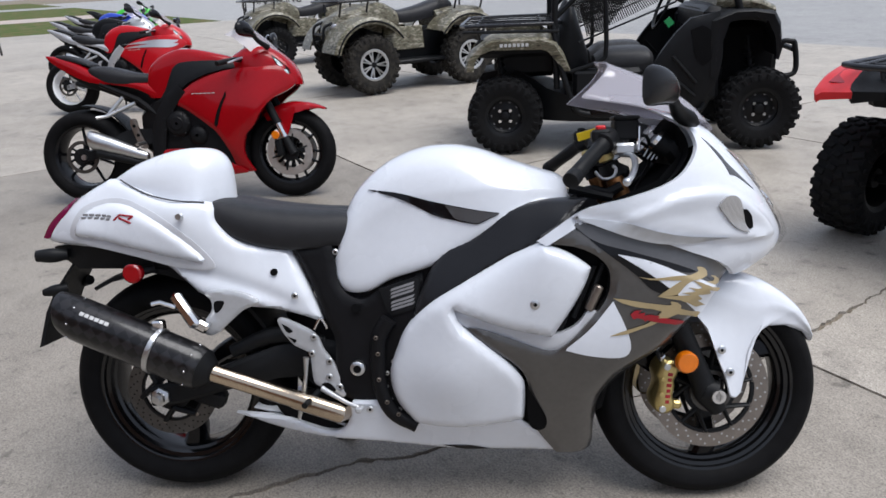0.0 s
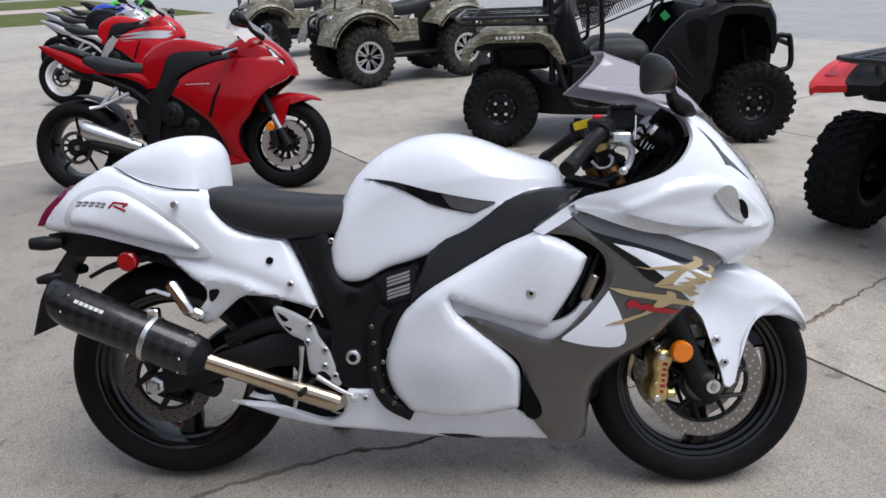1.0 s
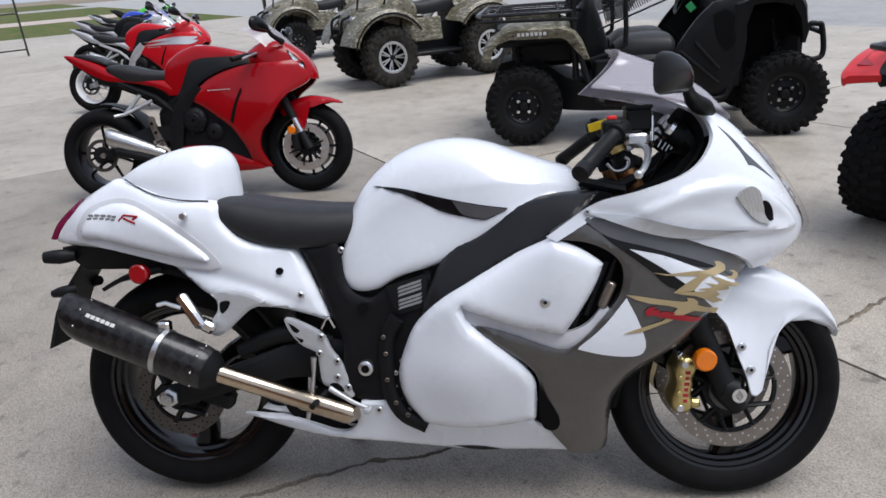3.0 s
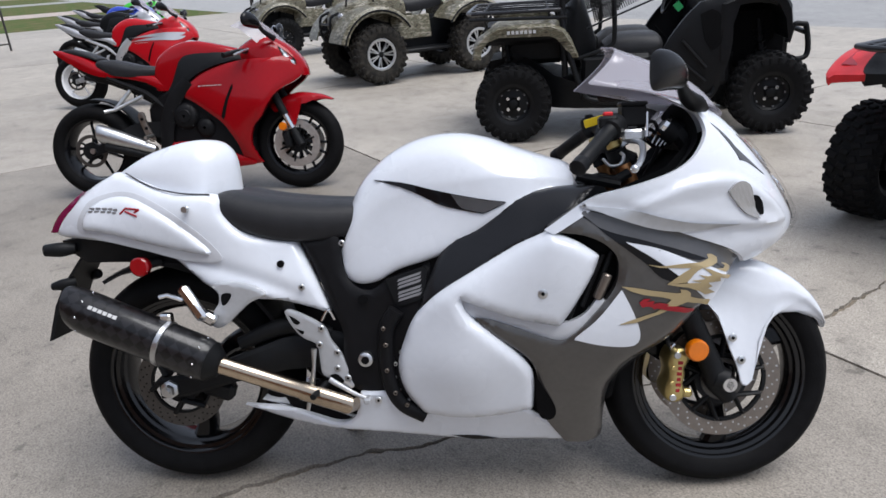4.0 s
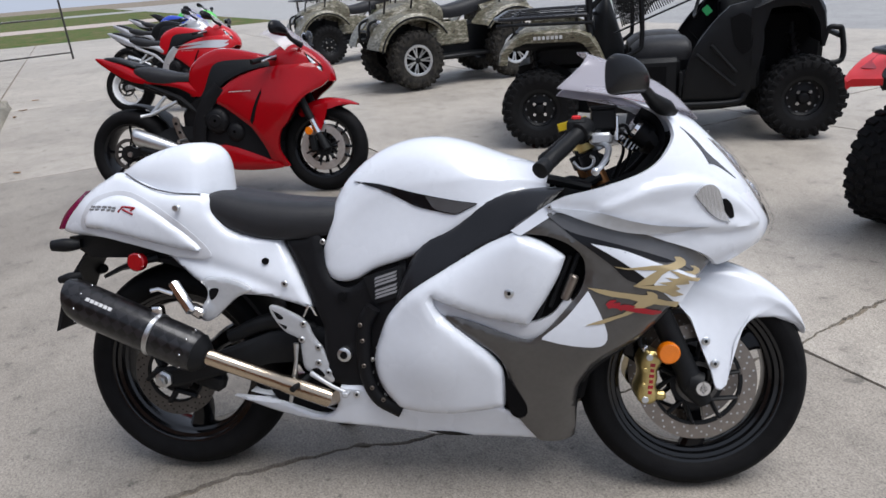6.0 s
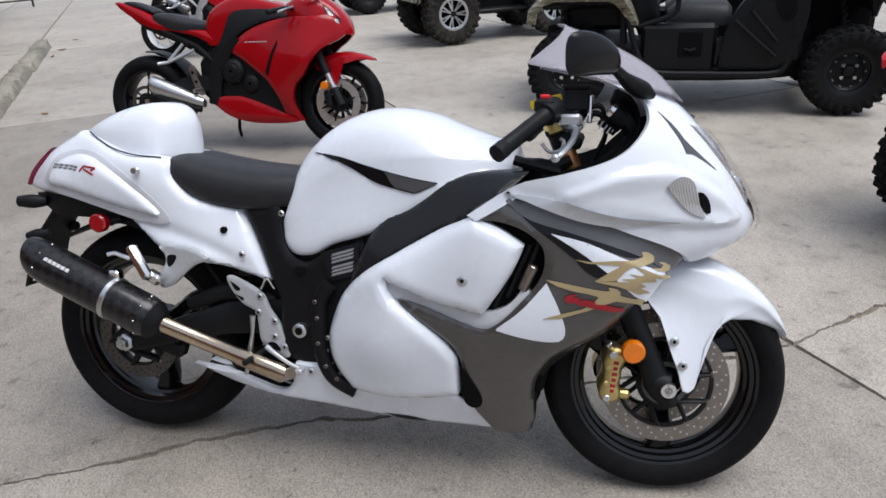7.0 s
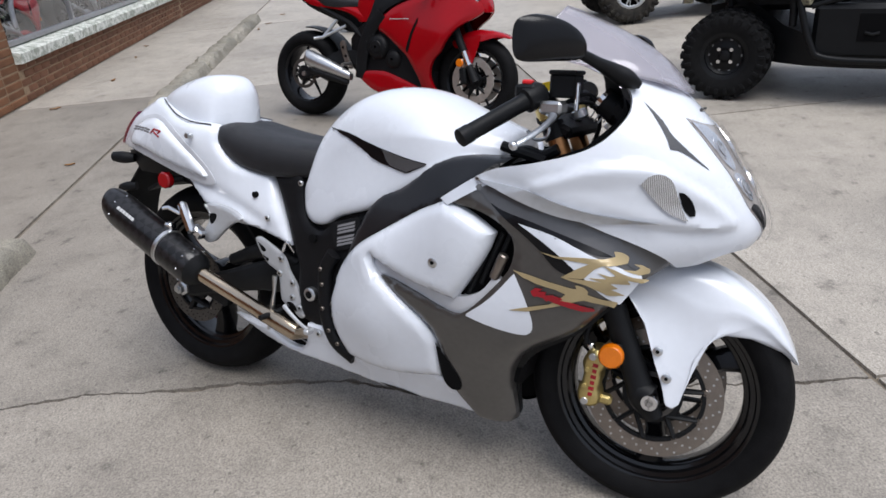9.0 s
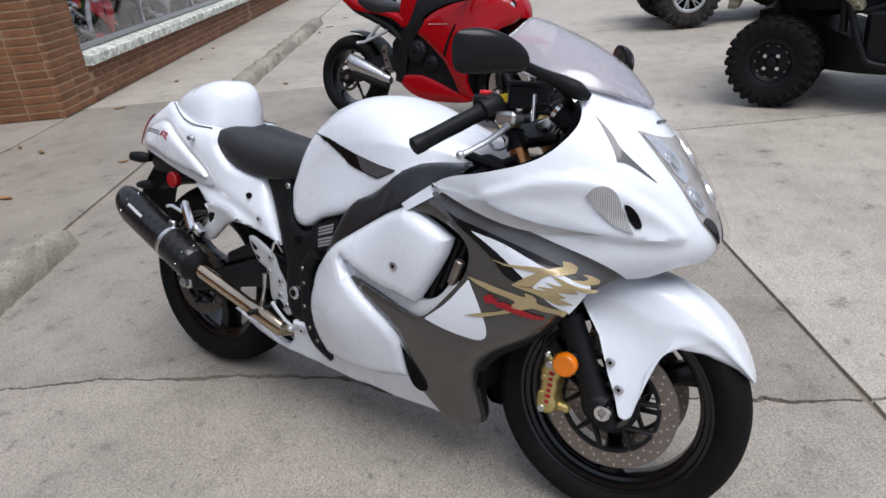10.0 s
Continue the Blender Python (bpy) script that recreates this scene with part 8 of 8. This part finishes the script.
        part("seat_hoop", Geo().tube([(0.5, s * 0.54, 0.62), (0.72, s * 0.56, 0.7), (0.76, s * 0.56, 0.8), (0.74, s * 0.55, 1.2)], 0.018, 10, 24), PLASTIC, v)
        net = Geo()
        for k in range(34):
            t = k / 33
            net.tube([(0.62 + 0.5 * t, s * 0.555, 0.88 + 0.22 * t), (0.52 + 0.45 * t, s * 0.555, 1.26)], 0.0042, 5)
            net.tube([(0.52 + 0.1 * (1 - t), s * 0.557, 0.9 + 0.36 * t), (0.75 + 0.25 * t, s * 0.557, 0.92 + 0.34 * t)], 0.0042, 5)
        tagged(part("side_net", net, PLASTIC, v, "black webbing side net"), kind="stuff")
        part("net_strap", Geo().tube([(0.56, s * 0.56, 0.84), (1.25, s * 0.56, 1.1)], 0.018, 8, flat=0.4), PLASTIC, v)
        part("net_strap", Geo().tube([(0.5, s * 0.56, 1.1), (1.2, s * 0.56, 1.34)], 0.018, 8, flat=0.4), PLASTIC, v)
        part("head_lamp", Geo().ball((1.985, s * 0.36, 0.92), (0.06, 0.1, 0.05), 14), LENS, v)
        seat_b = saddle([(0.42, 0.98, 0.2, 0.6), (0.5, 1.12, 0.21, 0.6), (0.56, 1.0, 0.2, 0.6), (0.64, 0.76, 0.2, 0.6)], ROUND)
        seat_b.v = [(x, y + s * 0.25, z) for x, y, z in seat_b.v]
        part("seat_back", seat_b, SATIN, v)
        seat_c = saddle([(0.7, 0.7, 0.18, 0.6), (0.78, 0.755, 0.21, 0.6), (0.9, 0.77, 0.22, 0.61), (1.08, 0.765, 0.22, 0.61), (1.13, 0.73, 0.2, 0.62)], ROUND)
        seat_c.v = [(x, y + s * 0.25, z) for x, y, z in seat_c.v]
        part("seat_cushion", seat_c, mat_seat, v, "grey-black vinyl seat cushion")
        part("bumper_rail", Geo().tube([(1.96, s * 0.46, 0.54), (2.12, s * 0.46, 0.53), (2.175, s * 0.45, 0.58), (2.15, s * 0.44, 0.755), (2.12, s * 0.44, 0.775), (2.06, s * 0.44, 0.77), (2.03, s * 0.44, 0.65)], 0.02, 10, 24), PLASTIC, v)
    part("bonnet", saddle([(1.48, 1.03, 0.48, 0.92), (1.58, 1.07, 0.52, 0.93), (1.75, 1.075, 0.56, 0.95), (1.88, 1.05, 0.56, 0.93), (1.97, 1.0, 0.54, 0.86), (2.01, 0.93, 0.48, 0.76)], ROUND), PLASTIC, v, "black bonnet")
    part("bonnet_top", saddle([(1.56, 1.15, 0.45, 1.04), (1.78, 1.15, 0.54, 1.03), (1.97, 1.06, 0.5, 0.98)], ROUND), CAMO, v)
    part("wheel_well", Geo().box((1.84, 0, 0.68), (0.5, 0.62, 0.5), None, 0.05), DARK, v)
    part("bumper_bar", Geo().tube([(2.14, -0.45, 0.72), (2.17, 0, 0.72), (2.14, 0.45, 0.72)], 0.02, 10, 12), PLASTIC, v)
    part("skid_plate", Geo().box((2.0, 0, 0.52), (0.1, 0.5, 0.18), pose(0, 0, 0, 0, -20, 0), 0.02), PLASTIC, v)
    part("rear_box", Geo().box((0.08, 0, 0.8), (0.62, 0.8, 0.14), None, 0.03), PLASTIC, v)
    part("rear_shell", Geo().box((0.16, 0, 0.68), (0.5, 0.55, 0.24), None, 0.04), PLASTIC, v)
    rk = rack(v, -0.33, 0.42, 0.58, 0.985, 5, "rear_rack", None, 0.0055)
    for s in (-1, 1):
        part("rack_side", Geo().tube([(-0.31, s * 0.58, 0.945), (0.41, s * 0.58, 0.93)], 0.012, 8), PLASTIC, rk)
    part("cab_floor", Geo().box((1.2, 0, 0.3), (0.6, 1.0, 0.04), None, 0.01), PLASTIC, v)
    part("dashboard", Geo().box((1.55, 0, 0.95), (0.16, 1.0, 0.2), None, 0.04), PLASTIC, v)
    ring = [(1.3 + 0.06 * math.sin(a), 0.25 + 0.17 * math.cos(a), 1.02 + 0.16 * math.sin(a)) for a in np.linspace(0, 2 * math.pi, 25)]
    part("steering_wheel", Geo().tube(ring, 0.014, 8), PLASTIC, v)
    part("cage_cross", Geo().tube([(0.5, -0.46, 1.85), (0.5, 0.46, 1.85)], 0.025, 10), PLASTIC, v)
    part("cage_cross", Geo().tube([(1.3, -0.47, 1.8), (1.3, 0.47, 1.8)], 0.025, 10), PLASTIC, v)
    # Small green block by the door, not identified further.
    part("green_sticker", Geo().box((1.2, -0.6, 0.96), (0.05, 0.006, 0.06), pose(0, 0, 0, 0, -40, 0), 0.001), mat("green_patch_colour", (0.015, 0.22, 0.07), 0.4, 0, 0.2, 0.05, 20), v)
    return v


mat_seat = mat("grey_vinyl", (0.03, 0.03, 0.032), 0.45, 0, 0, 0.15, 20, 0.2, 400)
utility_vehicle(pose(1.041, 4.396, 0, 0, 0, -2.5))


# ---- fence, banner, far things ----
RAIL = mat("dark_painted_steel", (0.05, 0.047, 0.045), 0.55, 0.4, 0, 0.2, 20)
fence = thing("fence", pose(0, 0, 0), "open dark steel rail fence at the end of the lot", "fence")
a, b = Vector((-13.2, 13.9, 0)), Vector((-11.5, 16.1, 0))
d = (b - a).normalized()
for k in range(7):
    p = b - d * k * 2.1
    part("post", Geo().tube([p, p + Vector((-0.05, 0.05, 1.95))], 0.026, 8), RAIL, fence)
for z in (0.17, 1.05, 1.9):
    part("rail", Geo().tube([b + Vector((0, 0, z)), b - d * 14 + Vector((0, 0, z))], 0.02, 8), RAIL, fence)
for k in range(2):
    p = Vector((-19.6 + 1.3 * k, 22.5 - 1.1 * k, 0))
    part("gate_post", Geo().tube([p, p + Vector((0, 0, 2.2))], 0.08, 10), ALU, fence)

banner = thing("banner", pose(-3.2, 14.0, 0, 0, 0, 0), "white sales banner with black letters on a steel stand", "banner")
BANNER = mat("banner_vinyl", (0.75, 0.75, 0.74), 0.5, 0, 0, 0.06, 4)
INK = mat("black_ink", (0.02, 0.02, 0.02), 0.5, 0, 0, 0.1, 20)
part("sheet", Geo().box((0.3, 0, 1.45), (3.0, 0.02, 1.1), None, 0.004), BANNER, banner)
txt = bpy.data.curves.new("lettering", "FONT")
txt.body, txt.size, txt.extrude = "FINANCING", 0.27, 0.002
lettering = new("lettering", txt)
lettering.parent = banner
lettering.matrix_basis = pose(-0.95, -0.016, 0.98, 90, 0, 0) @ Matrix.Diagonal((0.74, 1, 1, 1))
txt.materials.append(INK)
for x in (-1.15, 1.75):
    part("leg", Geo().tube([(x, 0, 0), (x, 0, 2.0)], 0.025, 8), RAIL, banner)
    part("foot", Geo().tube([(x, -0.3, 0.02), (x, 0.3, 0.02)], 0.022, 8), RAIL, banner)
part("picture", Geo().box((1.35, -0.014, 1.3), (0.6, 0.004, 0.5), None, 0.001), RED_INK, banner)
for k in range(4):
    part("text_bar", Geo().box((0.45 + 0.12 * k, -0.014, 1.02), (0.09, 0.004, 0.1), None, 0.001), INK, banner)

# Fallen leaves and grit on the paving.
LEAF = mat("dry_leaf", (0.24, 0.12, 0.045), 0.8, 0, 0, 0.3, 40, random_tint=0.3)
lr = random.Random(11)
for k in range(13):
    u, v = lr.uniform(0.5, 12), lr.choice((lr.uniform(-2.7, -1.5), lr.uniform(-1.1, -0.6)))
    if k == 0:
        u, v = 2.05, -2.05
    g = Geo()
    w, l2 = lr.uniform(0.012, 0.026), lr.uniform(0.03, 0.06) * (1.6 if k == 0 else 1)
    rows = []
    for t in np.linspace(-1, 1, 7):
        h = w * math.sqrt(max(0.02, 1 - t * t))
        zc = 0.006 + 0.008 * abs(t) * lr.uniform(0.4, 1)
        rows.append([(t * l2, -h, zc + 0.006), (t * l2, 0, zc), (t * l2, h, zc + 0.006), (t * l2, 0, zc - 0.002)])
    g.skin(rows)
    ob = part("leaf", g, LEAF)
    ob.matrix_basis = Matrix.Translation(at(u, v)) @ pose(0, 0, 0, 0, 0, lr.uniform(0, 360))
    tagged(ob, "curled brown dry leaf on the concrete", "leaf", "fallen leaves")


# Motorcycles on show behind the shop window.
shown = [o for o in scene.objects if o.name.startswith("motorcycle.") and o.parent is None]
for k, (u, v, turn) in enumerate(((6.3, -3.55, 125), (8.6, -3.6, 125), (10.9, -3.55, 125))):
    ob = copy_thing(shown[(k + 1) % 3], Matrix.Translation(at(u, v, 0.12)) @ pose(0, 0, 0, -8, 0, turn))
    tagged(ob, "sports motorcycle on show behind the shop window", "motorcycle", "motorcycles in the showroom")
